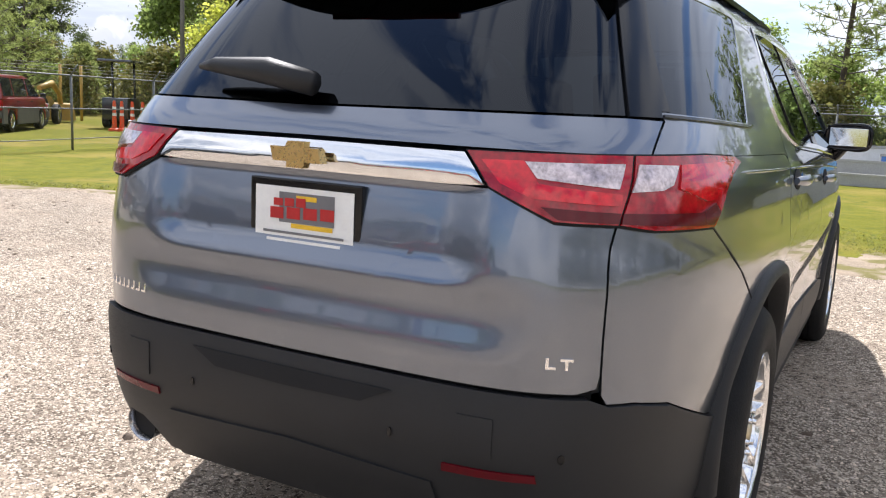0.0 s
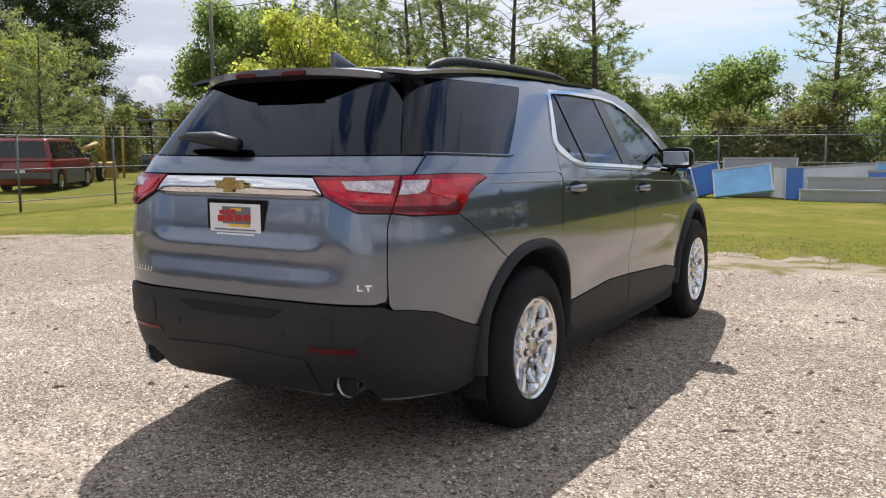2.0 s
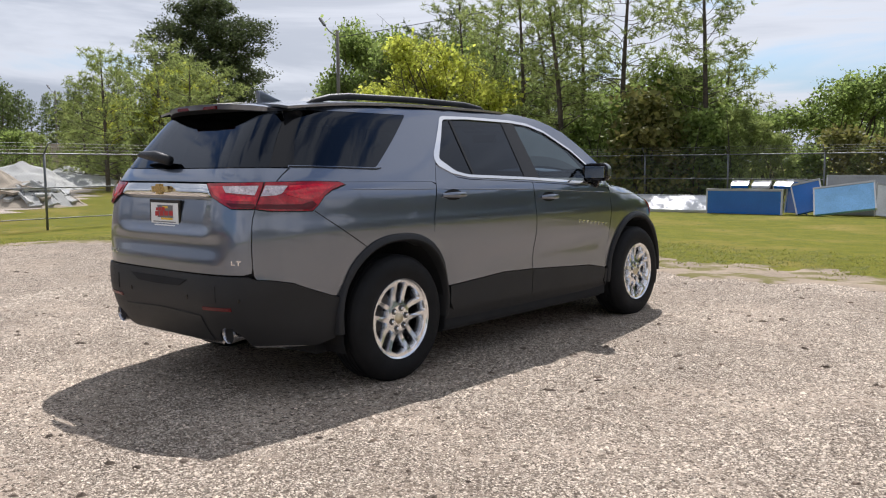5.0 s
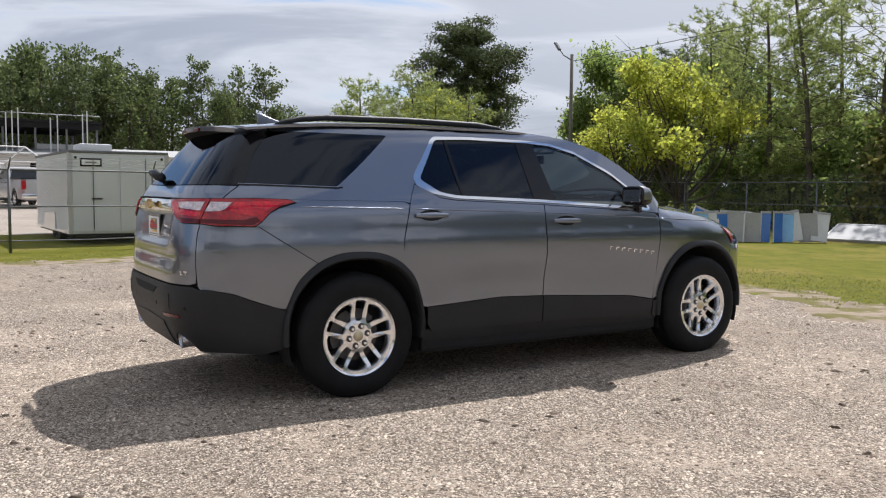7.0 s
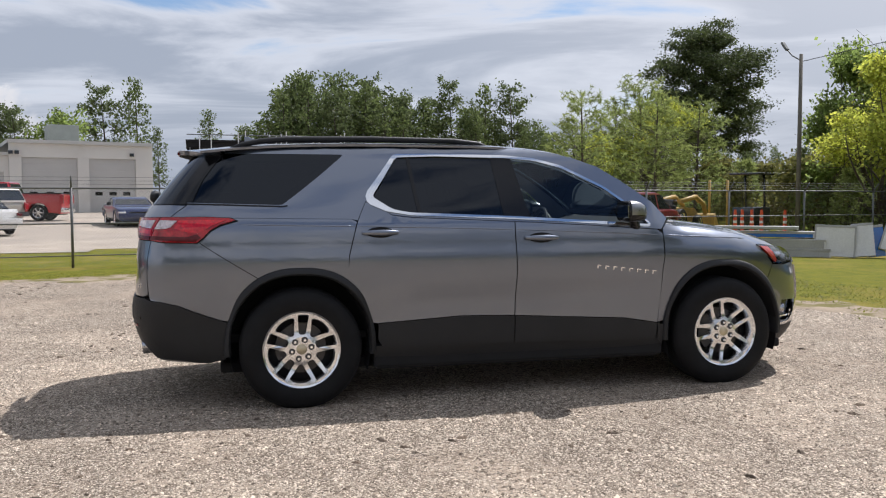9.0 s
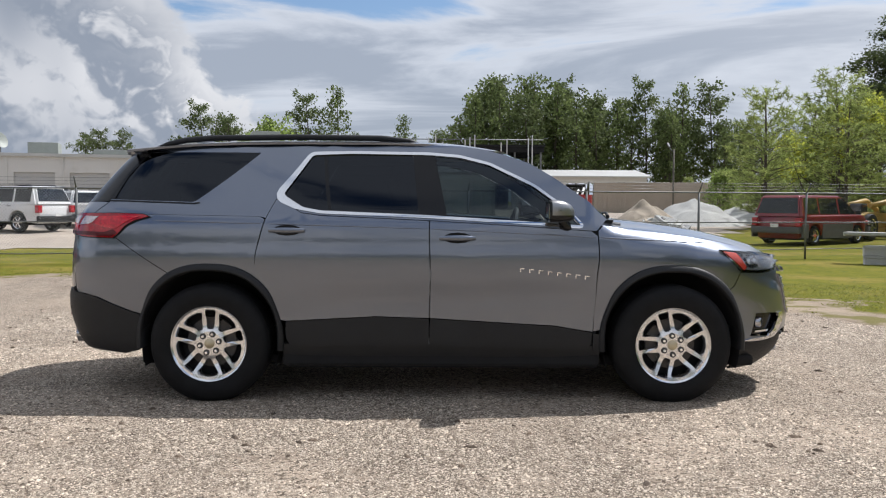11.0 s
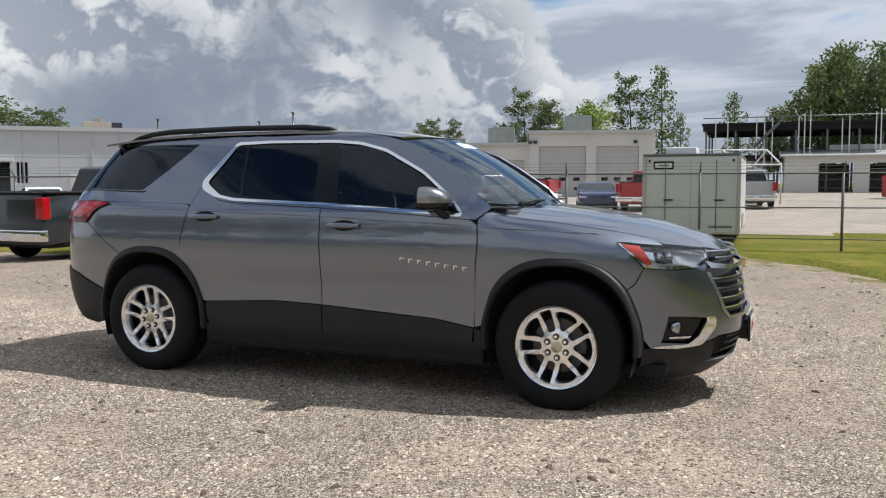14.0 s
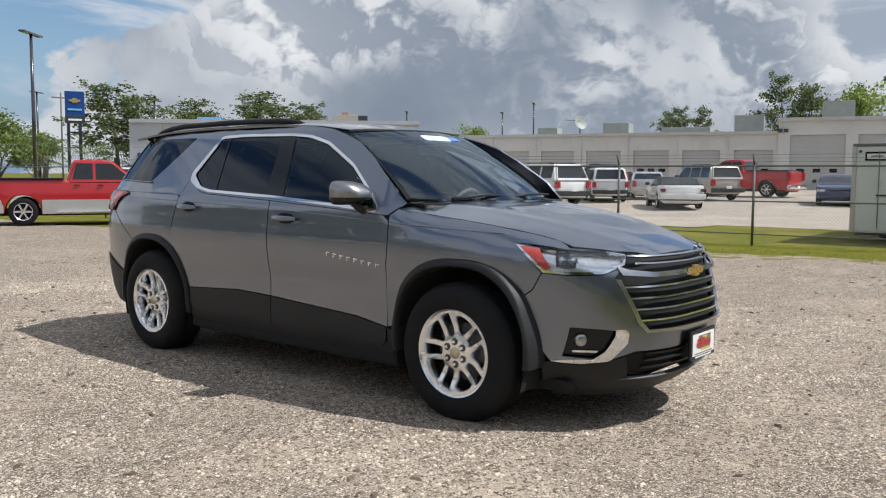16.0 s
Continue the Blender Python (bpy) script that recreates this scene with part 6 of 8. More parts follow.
def curve_body(bm, l, w, belt):
    """Rounds a slab-sided body: sides bulge at hip height, nose and tail draw in."""
    for axis, a, b, d in ((1, -l, l, 0.30), (2, 0.4, belt, 0.16)):
        no = Vector((0, 1, 0)) if axis == 1 else Vector((0, 0, 1))
        k = a + d
        while k < b - 0.05:
            bmesh.ops.bisect_plane(bm, geom=list(bm.verts) + list(bm.edges) + list(bm.faces), plane_co=no * k, plane_no=no, dist=1e-5)
            k += d
    for v in bm.verts:
        x, y, z = v.co
        fall = 1 - 0.055 * ((z - 0.72) / 0.55) ** 2 - 0.16 * step(abs(y), l - 0.75, l + 0.05) ** 2 + 0.012 * math.exp(-(((z - 0.86) / 0.05) ** 2))
        v.co.x = x * fall
        if abs(x) > 0.3 * w:
            v.co.y = y - math.copysign(0.10 * step(abs(y), l - 0.4, l) * (abs(x) / w) ** 2, y)
    return bm


def vehicle(name, label, shape, paint, at, rz, tint="car_glass", lower=None, top=None, scale=1.0, category="car"):
    """A parked car: body with cut wheel arches, tapered cabin, windows, lamps, bumpers, wheels."""
    s = SHAPES[shape]
    car = thing(name, label, category, (at[0], at[1], gz(*at) + 0.02), rz, group="parked vehicles", scale=scale)
    l, w, r = s["l"], s["w"], s["r"]
    low = 0.34 if shape in ("pickup", "suv") else 0.24

    def side(y):
        return [(y + (r + 0.075) * math.cos(radians(a)), r + (r + 0.075) * math.sin(radians(a))) for a in range(0, 181, 15)]

    outline = [(l - 0.06, low + 0.05), (l, 0.58), (l - 0.03, s["nose"] - 0.16), (l - 0.16, s["nose"] - 0.02), (l * 0.75, s["nose"] + 0.08), (s["foot"][1], s["cowl"])]
    outline += [(s["foot"][0], s["belt"])]
    if s["tail"] != s["belt"] or s["foot"][0] > -l + 0.3:
        outline += [(s["foot"][0] - 0.05, s["tail"]), (-l + 0.06, s["tail"])]
    outline += [(-l, s["tail"] - 0.10), (-l - 0.02, 0.70), (-l + 0.03, low + 0.10)]
    bottom = [(-l + 0.06, low)]
    for ax in s["axles"]:
        bottom += [(y, max(z, low)) for y, z in side(ax)[::-1] if z >= low - 0.02]
    outline += bottom + [(l - 0.12, low)]
    part("body", curve_body(prism(outline, -w, w, 0.055), l, w, s["belt"]), paint, car, smooth=True, angle=35)
    b0, z0, z1 = s["belt"] - 0.03, s["belt"], s["roof"]

    def cx(z):
        return w * (0.955 - 0.16 * (z - z0) / (z1 - z0))

    y00, y01 = s["foot"]
    y10, y11 = s["top"]
    bm = bmesh.new()
    rows = []
    for t in (0.0, 0.35, 0.7, 0.93, 1.0):
        z = b0 + (z1 - b0) * t
        ya, yb = y00 + (y10 - y00) * t, y01 + (y11 - y01) * t
        x = cx(z) - (0.05 if t == 1 else 0.0)
        ya, yb = ya + (0.06 if t == 1 else 0), yb - (0.10 if t == 1 else 0)
        rows.append([bm.verts.new(p) for p in ((-x, ya, z), (x, ya, z), (x, yb, z), (-x, yb, z))])
    for a, b in zip(rows, rows[1:]):
        for k in range(4):
            bm.faces.new((a[k], a[(k + 1) % 4], b[(k + 1) % 4], b[k]))
    bm.faces.new(rows[-1])
    bmesh.ops.recalc_face_normals(bm, faces=bm.faces)
    bmesh.ops.bevel(bm, geom=[e for e in bm.edges if abs(e.verts[0].co.z - e.verts[1].co.z) > 0.01], offset=0.08, segments=3, affect="EDGES")
    part("soft_top" if top else "cabin", bm, top or paint, car, smooth=True, angle=35)
    za, zb = z0 + 0.05, z1 - 0.10

    def slab(pts, mat, nm):
        """A pane 6 mm proud of the cabin."""
        bm = bmesh.new()
        c = sum((Vector(p) for p in pts), Vector()) / 4
        n = (Vector(pts[1]) - Vector(pts[0])).cross(Vector(pts[2]) - Vector(pts[0])).normalized()
        if n.dot(c - Vector((0, c.y * 0.6, 1.0))) < 0:
            n = -n
        f = [bm.verts.new(Vector(p) + n * 0.008) for p in pts]
        g = [bm.verts.new(Vector(p) - n * 0.02) for p in pts]
        bm.faces.new(f)
        for k in range(4):
            bm.faces.new((f[k], g[k], g[(k + 1) % 4], f[(k + 1) % 4]))
        bmesh.ops.recalc_face_normals(bm, faces=bm.faces)
        part(nm, bm, mat, car)

    fr = lambda z: y01 + (y11 - y01) * (z - b0) / (z1 - b0)
    bk = lambda z: y00 + (y10 - y00) * (z - b0) / (z1 - b0)
    for sx in (1, -1):
        for k, (a, b) in enumerate(s["wins"]):
            pts = [(a, za), (b, za), (min(b, fr(zb) - 0.10), zb), (max(a, bk(zb) + 0.10), zb)]
            if k == len(s["wins"]) - 1:
                pts[1] = (min(b + 0.25, fr(za) - 0.14), za)
            slab([(sx * cx(z), y, z) for y, z in pts], tint, "side_window")
    slab([(-cx(za) + 0.10, fr(za), za), (cx(za) - 0.10, fr(za), za), (cx(zb) - 0.10, fr(zb), zb), (-cx(zb) + 0.10, fr(zb), zb)], tint, "windscreen")
    slab([(-cx(za) + 0.12, bk(za), za + 0.02), (cx(za) - 0.12, bk(za), za + 0.02), (cx(zb) - 0.12, bk(zb), zb), (-cx(zb) + 0.12, bk(zb), zb)], tint, "rear_window")
    for sx in (1, -1):
        part("tail_lamp", box(sx * (w - 0.13) - 0.10, sx * (w - 0.13) + 0.10, -l - 0.032, -l + 0.16, s["tail"] - {"pickup": 0.50, "coupe": 0.27}.get(shape, 0.38), s["tail"] - (0.14 if shape == "coupe" else 0.08), 0.025), "dark_red" if shape == "coupe" else "red_lens", car)
        part("headlamp", box(sx * (w - 0.20) - 0.17, sx * (w - 0.20) + 0.17, l - 0.12, l + 0.012, s["nose"] - 0.27, s["nose"] - 0.11, 0.015), "white_lens", car)
        part("door_mirror", box(sx * (w + 0.09) - 0.09, sx * (w + 0.09) + 0.09, y01 - 0.42, y01 - 0.30, z0 + 0.02, z0 + 0.17, 0.03), "black_plastic", car)
        for k, (a, b) in enumerate(s["wins"][-2:]):
            part("door_handle", box(sx * w - 0.012, sx * w + 0.022, a + 0.04, a + 0.20, z0 - 0.13, z0 - 0.10, 0.006), "black_plastic", car)
    bump = "chrome" if shape == "pickup" else lower or (paint if shape in ("coupe", "sedan") else "black_plastic")
    part("rear_bumper", box(-w + 0.04, w - 0.04, -l - 0.09, -l + 0.10, 0.42, 0.64, 0.03), bump, car, smooth=True, angle=40)
    part("front_bumper", box(-w + 0.04, w - 0.04, l - 0.12, l + 0.05, 0.36, 0.60, 0.03), lower or (paint if shape in ("coupe", "sedan") else "black_plastic"), car, smooth=True, angle=40)
    part("grille", box(-0.45, 0.45, l - 0.05, l + 0.015, s["nose"] - 0.34, s["nose"] - 0.12, 0.01), "gloss_black", car)
    part("plate", box(-0.15, 0.15, -l - 0.105, -l - 0.08, 0.62 if shape != "pickup" else 0.46, 0.75 if shape != "pickup" else 0.58), "plate_white", car)
    if lower:
        for sx in (1, -1):
            part("lower_trim", box(sx * w - 0.030, sx * w + 0.014, s["axles"][0] + r + 0.10, s["axles"][1] - r - 0.10, low - 0.01, 0.74, 0.008), lower, car)
            part("bed_trim", box(sx * w - 0.060, sx * w - 0.004, -l + 0.10, s["axles"][0] - r - 0.10, low + 0.02, 0.74, 0.008), lower, car)
    if shape == "pickup":
        # near-black sheet at rail height stands for the shaded inside of the bed
        part("bed_shade", box(-w + 0.09, w - 0.09, -l + 0.10, s["foot"][0] - 0.08, s["tail"] - 0.02, s["tail"] + 0.006, 0.0), "void", car)
        for sx in (1, -1):
            part("bed_rail", box(sx * (w - 0.05) - 0.05, sx * (w - 0.05) + 0.05, -l + 0.02, s["foot"][0] - 0.06, s["tail"] - 0.01, s["tail"] + 0.03, 0.01), "black_plastic", car)
        part("running_board", box(w - 0.06, w + 0.10, -0.9, 1.35, 0.36, 0.42, 0.02), "chrome", car)
    if shape in ("suv", "van"):
        for sx in (1, -1):
            part("roof_rack", tube([(sx * 0.62, -1.9, z1 - 0.01), (sx * 0.62, -1.8, z1 + 0.05), (sx * 0.62, 0.1, z1 + 0.05), (sx * 0.62, 0.2, z1 - 0.01)], 0.018, 6), "black_plastic", car)
    part("underbody", box(-w + 0.2, w - 0.2, -l + 0.25, l - 0.25, low - 0.06, low + 0.1), "void", car)
    for sx in (1, -1):
        for y in s["axles"]:
            small_wheel(car, sx * (w - 0.02), y, r, sx)
    return car


def heading(vx, vy):
    return math.degrees(math.atan2(-vx, vy))


vehicle("minivan", "old maroon minivan with grey lower bumper parked on the grass", "van", "maroon_paint", (-24.6, 13.9), heading(-0.59, 0.81), lower="grey_plastic")
vehicle("pickup_truck", "dark slate crew-cab pickup with chrome rear bumper and running boards", "pickup", "slate_paint", (-9.04, -10.99), heading(-1.0, 0.023), category="pickup")
vehicle("pickup_truck", "older red pickup with silver lower sides on the lot's edge", "pickup", "red_paint", (-8.7, -20.4), heading(-0.89, 0.447), lower="silver_paint", category="pickup")
vehicle("pickup_truck", "black pickup seen beyond the red pickup on the lot", "pickup", "black_paint", (-4.2, -24.8), heading(-0.89, 0.447), category="pickup")
vehicle("suv", "white full-size SUV with roof rack parked in the yard", "suv", "white_paint_car", (-30.6, -18.3), heading(-0.35, -0.94), scale=1.06)
vehicle("suv", "white compact SUV parked in the row", "suv", "white_paint_car", (-34.6, -17.0), heading(-0.80, -0.60), scale=0.93)
vehicle("sedan", "silver sedan parked in the row", "sedan", "silver_paint", (-38.3, -16.5), heading(-0.85, -0.52))
vehicle("convertible", "white convertible coupe with a black soft top", "coupe", "white_paint_car", (-31.0, -11.6), heading(-0.83, -0.56), top="black_plastic")
vehicle("suv", "tan compact SUV parked beside the red pickup", "suv", "tan_paint", (-38.6, -13.4), heading(-0.60, -0.80), scale=0.97)
vehicle("pickup_truck", "bright red crew-cab pickup in front of the garage doors", "pickup", "red_paint", (-43.6, -13.2), heading(-0.10, -0.99), category="pickup", scale=1.08)
vehicle("coupe", "dark blue coupe facing the fence", "coupe", "blue_paint", (-37.0, -6.3), heading(0.963, 0.26))
vehicle("pickup_truck", "red pickup partly hidden behind the white trailer", "pickup", "red_paint", (-37.4, -3.6), heading(-0.98, 0.10), category="pickup")
vehicle("pickup_truck", "black pickup behind the white SUVs", "pickup", "black_paint", (-45.6, -23.0), heading(-0.3, -0.95), category="pickup")
vehicle("pickup_truck", "silver pickup parked behind the trailer", "pickup", "silver_paint", (-40.8, 0.75), heading(-0.985, -0.17), category="pickup")
vehicle("sedan", "silver sedan far back in the sand yard", "sedan", "silver_paint", (-48.0, 0.2), heading(-0.9, -0.2))
vehicle("coupe", "red coupe parked nose-in to the garage doors", "coupe", "red_paint", (-31.2, -18.9 - 3.2), heading(-0.78, -0.62))
vehicle("suv", "black SUV in the row by the garage", "suv", "black_paint", (-33.0, -25.4), heading(-0.78, -0.62))
vehicle("suv", "dark grey SUV in the row by the garage", "suv", "slate_paint", (-38.0, -21.9), heading(-0.78, -0.62))
vehicle("suv", "white SUV behind the fence near the showroom", "suv", "white_paint_car", (-16.6, -28.2), heading(-0.88, 0.46))
vehicle("sedan", "white sedan behind the fence near the showroom", "sedan", "white_paint_car", (-24.0, -29.5), heading(-0.6, -0.8))


# ---- white cargo trailer ----
M["trailer_skin"] = noise_mix(pbr("white_trailer_sheet", (0.66, 0.67, 0.66), 0.4, 0, 0.05, 0.8, 30), (0.50, 0.50, 0.48), None, 0.9, 0.55, 0.8)


def trailer():
    t = thing("cargo_trailer", "white box cargo trailer with barn doors and roof vent on grass", "trailer", (-16.55, 0.45, gz(-16.5, 0.4)), heading(1.0, 0.02))
    part("box_body", box(-1.17, 1.17, -5.4, 0.0, 0.26, 2.24, 0.03), "trailer_skin", t)
    part("roof_cap", box(-1.19, 1.19, -5.42, 0.02, 2.22, 2.29, 0.02), "galv", t)
    for sx in (1, -1):
        part("corner_post", box(sx * 1.15 - 0.05, sx * 1.15 + 0.05, -0.05, 0.015, 0.26, 2.24, 0.01), "silver_paint", t)
        d = part("barn_door", box(min(sx * 0.008, sx * 1.09), max(sx * 0.008, sx * 1.09), 0.0, 0.022, 0.32, 2.16, 0.006), "trailer_skin", t)
        part("lock_bar", tube([(sx * 0.62, 0.035, 0.37), (sx * 0.62, 0.035, 2.12)], 0.012, 6), "galv", d)
        part("door_handle", box(sx * 0.62 - 0.20, sx * 0.62 + 0.05, 0.03, 0.055, 1.10, 1.14, 0.006), "black_plastic", d)
        part("side_band", box(sx * 1.17 - 0.012, sx * 1.17 + 0.014, -5.4, -0.05, 0.26, 0.33), "silver_paint", t)
        for y in (-3.3, -2.5):
            small_wheel(t, sx * 1.03, y, 0.34, sx)
        part("mudguard", prism([(-3.85, 0.30), (-3.75, 0.72), (-2.05, 0.72), (-1.95, 0.30)], sx * 1.17 - 0.01, sx * 1.20, 0.0), "silver_paint", t)
        part("marker_lamp", box(sx * 1.02 - 0.03, sx * 1.02 + 0.03, 0.02, 0.04, 2.08, 2.14, 0.008), "lamp_dark", t)
        part("tail_lamp", box(sx * 1.17 - 0.02, sx * 1.17 + 0.02, -0.16, -0.10, 0.95, 1.18, 0.008), "dark_red", t)
    part("name_panel", box(0.42, 0.92, 0.022, 0.034, 1.90, 2.10, 0.01), "gloss_black", t, "small white panel in a black frame")
    part("panel_face", box(0.46, 0.88, 0.034, 0.040, 1.94, 2.06), "plate_white", t)
    part("lettering_bar", box(0.54, 0.80, 0.040, 0.044, 1.985, 2.015), "plate_grey", t)
    part("lettering_bar", box(-1.02, -0.45, 0.022, 0.028, 0.42, 0.48), "plate_grey", t)
    part("roof_vent", box(-0.05, 0.75, -1.9, -1.0, 2.29, 2.50, 0.06), "white", t, smooth=True, angle=40)
    part("floor_frame", box(-1.1, 1.1, -5.3, -0.1, 0.20, 0.26), "void", t)
    part("drawbar", tube([(-0.6, -5.3, 0.42), (0, -6.4, 0.45), (0.6, -5.3, 0.42)], 0.04, 6), "galv", t)
    part("jack", tube([(0, -6.3, 0.05), (0, -6.3, 0.7)], 0.035, 8), "galv", t)


trailer()

# ---- heap of wall panels by the fence corner ----
M["panel_blue"] = pbr("glossy_blue_panel", (0.012, 0.13, 0.46), 0.22, 0, 0.15, 1.5, 30, coat=0.7)
M["panel_sky"] = pbr("faded_blue_panel", (0.20, 0.45, 0.74), 0.22, 0, 0.2, 2, 30, coat=0.5)
M["panel_grey"] = pbr("grey_weathered_panel", (0.36, 0.36, 0.35), 0.6, 0, 0.15, 1.5, 30)
M["panel_white"] = pbr("off_white_panel", (0.62, 0.62, 0.61), 0.45, 0, 0.12, 1.5, 30)
M["concrete"] = pbr("grey_concrete", (0.40, 0.40, 0.38), 0.85, 0, 0.2, 1.5, 40, bump=0.3)


def wall_panel(mat, at, rz, width, height, lean, thick=0.09, roll=0.0, label="", z=0.0):
    p = thing("wall_panel", label, "panel", (at[0], at[1], gz(*at) + z), rz, group="discarded wall panels")
    m = Matrix.Rotation(radians(roll), 4, "Y") @ Matrix.Rotation(radians(lean), 4, "X")
    low = min((m @ Vector((x, y, zz))).z for x in (-width / 2, width / 2) for y in (0, thick) for zz in (0, height))
    m = Matrix.Translation((0, 0, -low)) @ m
    part("sheet", box(-width / 2, width / 2, 0.0, thick, 0.0, height, 0.008, m), mat, p)
    for a, b in ((-width / 2 - 0.01, -width / 2 + 0.03), (width / 2 - 0.03, width / 2 + 0.01)) if width > 0.6 else ((-width / 2 - 0.006, -width / 2 + 0.016),):
        part("edge_strip", box(a, b, -0.008, thick + 0.008, -0.01, height + 0.01, 0.004, m), "panel_white" if mat != "panel_white" else "panel_grey", p)
    part("lip", box(-width / 2, width / 2, -0.012, thick + 0.012, height - 0.05, height + 0.012, 0.004, m), "panel_grey", p)


BLUE, GREY, WHITE, SKY = ("glossy blue wall panel leaning in the heap by the fence", "weathered grey wall panel in the heap by the fence",
                          "off-white wall panel leaning in the heap by the fence", "faded sky-blue wall panel leaning in the heap")
for mat, x, y, rz, w, h, lean, roll, lab in (
        ("panel_blue", -4.85, 19.4, 6, 2.15, 0.72, 0, 0, BLUE), ("panel_blue", -3.55, 20.0, 10, 0.62, 0.95, -8, 4, BLUE), ("panel_blue", -2.98, 19.55, 16, 0.78, 0.92, -24, -14, BLUE),
        ("panel_sky", -2.05, 19.35, 10, 1.55, 0.90, -36, -8, SKY), ("panel_grey", -1.85, 20.4, 4, 2.0, 1.12, -8, 0, GREY), ("panel_white", -1.18, 19.6, 30, 0.34, 0.92, -20, 8, WHITE),
        ("panel_blue", -0.80, 19.7, 12, 0.45, 0.90, -6, 0, BLUE), ("panel_grey", 0.75, 19.3, 3, 2.7, 0.30, 0, 0, GREY), ("panel_grey", 0.95, 19.75, 2, 2.9, 0.62, -4, 0, GREY),
        ("panel_white", 0.25, 20.2, 4, 2.2, 0.86, -14, -4, WHITE), ("panel_sky", 2.0, 20.3, 5, 1.8, 0.95, -14, 3, SKY), ("panel_blue", 1.35, 20.0, 5, 0.8, 0.80, -6, 0, BLUE),
        ("panel_grey", 3.6, 19.4, 2, 2.8, 0.60, 0, 0, GREY), ("panel_blue", 4.1, 20.3, 5, 1.2, 1.02, -6, 0, BLUE), ("panel_grey", 6.2, 19.6, 0, 3.2, 0.6, 0, 0, GREY),
        ("panel_white", -9.15, 17.7, 40, 0.44, 0.84, -14, 7, WHITE), ("panel_white", -9.55, 17.2, 42, 0.46, 0.86, -10, -9, WHITE), ("panel_blue", -9.80, 16.80, 46, 0.24, 0.87, -4, 0, BLUE),
        ("panel_blue", -10.0, 16.5, 46, 0.26, 0.86, -6, 2, BLUE), ("panel_grey", -10.2, 16.2, 46, 0.46, 0.82, -6, 0, GREY), ("panel_grey", -10.5, 15.7, 48, 0.66, 0.86, -10, 3, GREY),
        ("panel_white", -10.75, 15.25, 50, 0.38, 0.86, -12, -3, WHITE), ("panel_sky", -10.95, 14.95, 50, 0.40, 0.84, -6, 0, SKY), ("panel_blue", -11.15, 14.75, 52, 0.42, 0.94, -14, 24, BLUE),
        ("panel_white", -11.35, 14.3, 52, 0.85, 0.82, -22, 16, WHITE), ("panel_blue", -11.75, 14.05, 56, 0.42, 0.80, -8, -6, BLUE),
        ("panel_grey", -9.35, 17.55, 41, 0.50, 0.80, -6, -3, GREY), ("panel_sky", -9.70, 17.05, 44, 0.34, 0.84, -9, 2, SKY), ("panel_white", -10.35, 16.05, 47, 0.30, 0.85, -15, 6, WHITE), ("panel_blue", -10.65, 15.5, 49, 0.30, 0.83, -4, -2, BLUE),
        ("panel_white", -12.15, 13.10, 52, 0.95, 0.80, -10, 2, WHITE), ("panel_white", -11.72, 13.66, 50, 0.50, 0.86, -18, -6, WHITE)):
    wall_panel(mat, (x, y), rz, w, h, lean, roll=roll, label=lab)
for k in range(3):
    wall_panel("panel_blue" if k != 1 else "panel_white", (-5.1 + 0.62 * k, 19.7), 10 - 6 * k, 0.5, 0.30, -64, label="blue offcut lying on the heap of panels" if k != 1 else "white offcut lying on the heap of panels", z=0.74)
# flat slabs on the grass and the long low planks along the yard fence
for x, y, rz, w, mat in ((-8.75, 18.9, 8, 2.0, "panel_grey"), (-6.85, 19.15, 10, 1.9, "panel_white")):
    wall_panel(mat, (x, y), rz, w, 1.0, -66, label="pale panel lying propped on the grass")
for x, y, rz, w, h, mat, z, lab in ((-13.15, 11.75, 53, 3.2, 0.21, "concrete", 0, "long grey concrete block on the grass"), (-13.2, 11.7, 53, 3.1, 0.22, "panel_grey", 0.225, "grey plank stacked on the concrete block"),
                                    (-13.25, 11.9, 53, 2.3, 0.14, "panel_blue", 0.50, "blue plank on top of the stack"), (-13.6, 11.3, 53, 2.9, 0.07, "panel_grey", 0.70, "long plank on top of the stack")):
    wall_panel(mat, (x, y), rz, w, h, 0, 0.5, label=lab, z=z)

# ---- sand heaps, rubble, cones, digger ----
M["sand_heap"] = noise_mix(pbr("grey_sand", (0.34, 0.29, 0.225), 0.95, 0, 0.2, 1.2, 30, bump=0.8, bscale=14), (0.26, 0.22, 0.17), None, 0.8, 0.5, 0.75)


def heap(name, label, at, rx, ry, h, mat, seed):
    bm = bmesh.new()
    bmesh.ops.create_grid(bm, x_segments=36, y_segments=36, size=1.0)
    for v in bm.verts:
        r = min(1.0, math.hypot(v.co.x, v.co.y))
        n = noise.fractal(Vector((v.co.x * 2.2, v.co.y * 2.2, seed)), 1.0, 2.0, 5)
        z = h * max(0.0, (1 - r) ** 0.9 * (1 + 0.30 * n)) - 0.05
        v.co = Vector((v.co.x * rx, v.co.y * ry, z))
    ob = part(name, bm, mat, smooth=True)
    ob.matrix_basis = pose(at[0], at[1], gz(*at))
    return tagged(ob, label, "heap")


heap("earth_mound", "brown-grey heap of sand on the yard", (-33.2, 9.9), 2.1, 2.1, 1.45, "sand_heap", 1)
heap("gravel_mound", "low pale grey heap of gravel", (-39.5, 14.0), 2.9, 2.9, 1.45, "concrete", 4)
heap("gravel_mound", "low pale grey heap of gravel", (-43.5, 18.6), 3.0, 3.4, 1.1, "concrete", 9)


heap("rubble_mound", "low core of sand and crushed concrete under broken slabs", (-26.6, 8.6), 1.5, 2.1, 0.95, "sand_heap", 6)


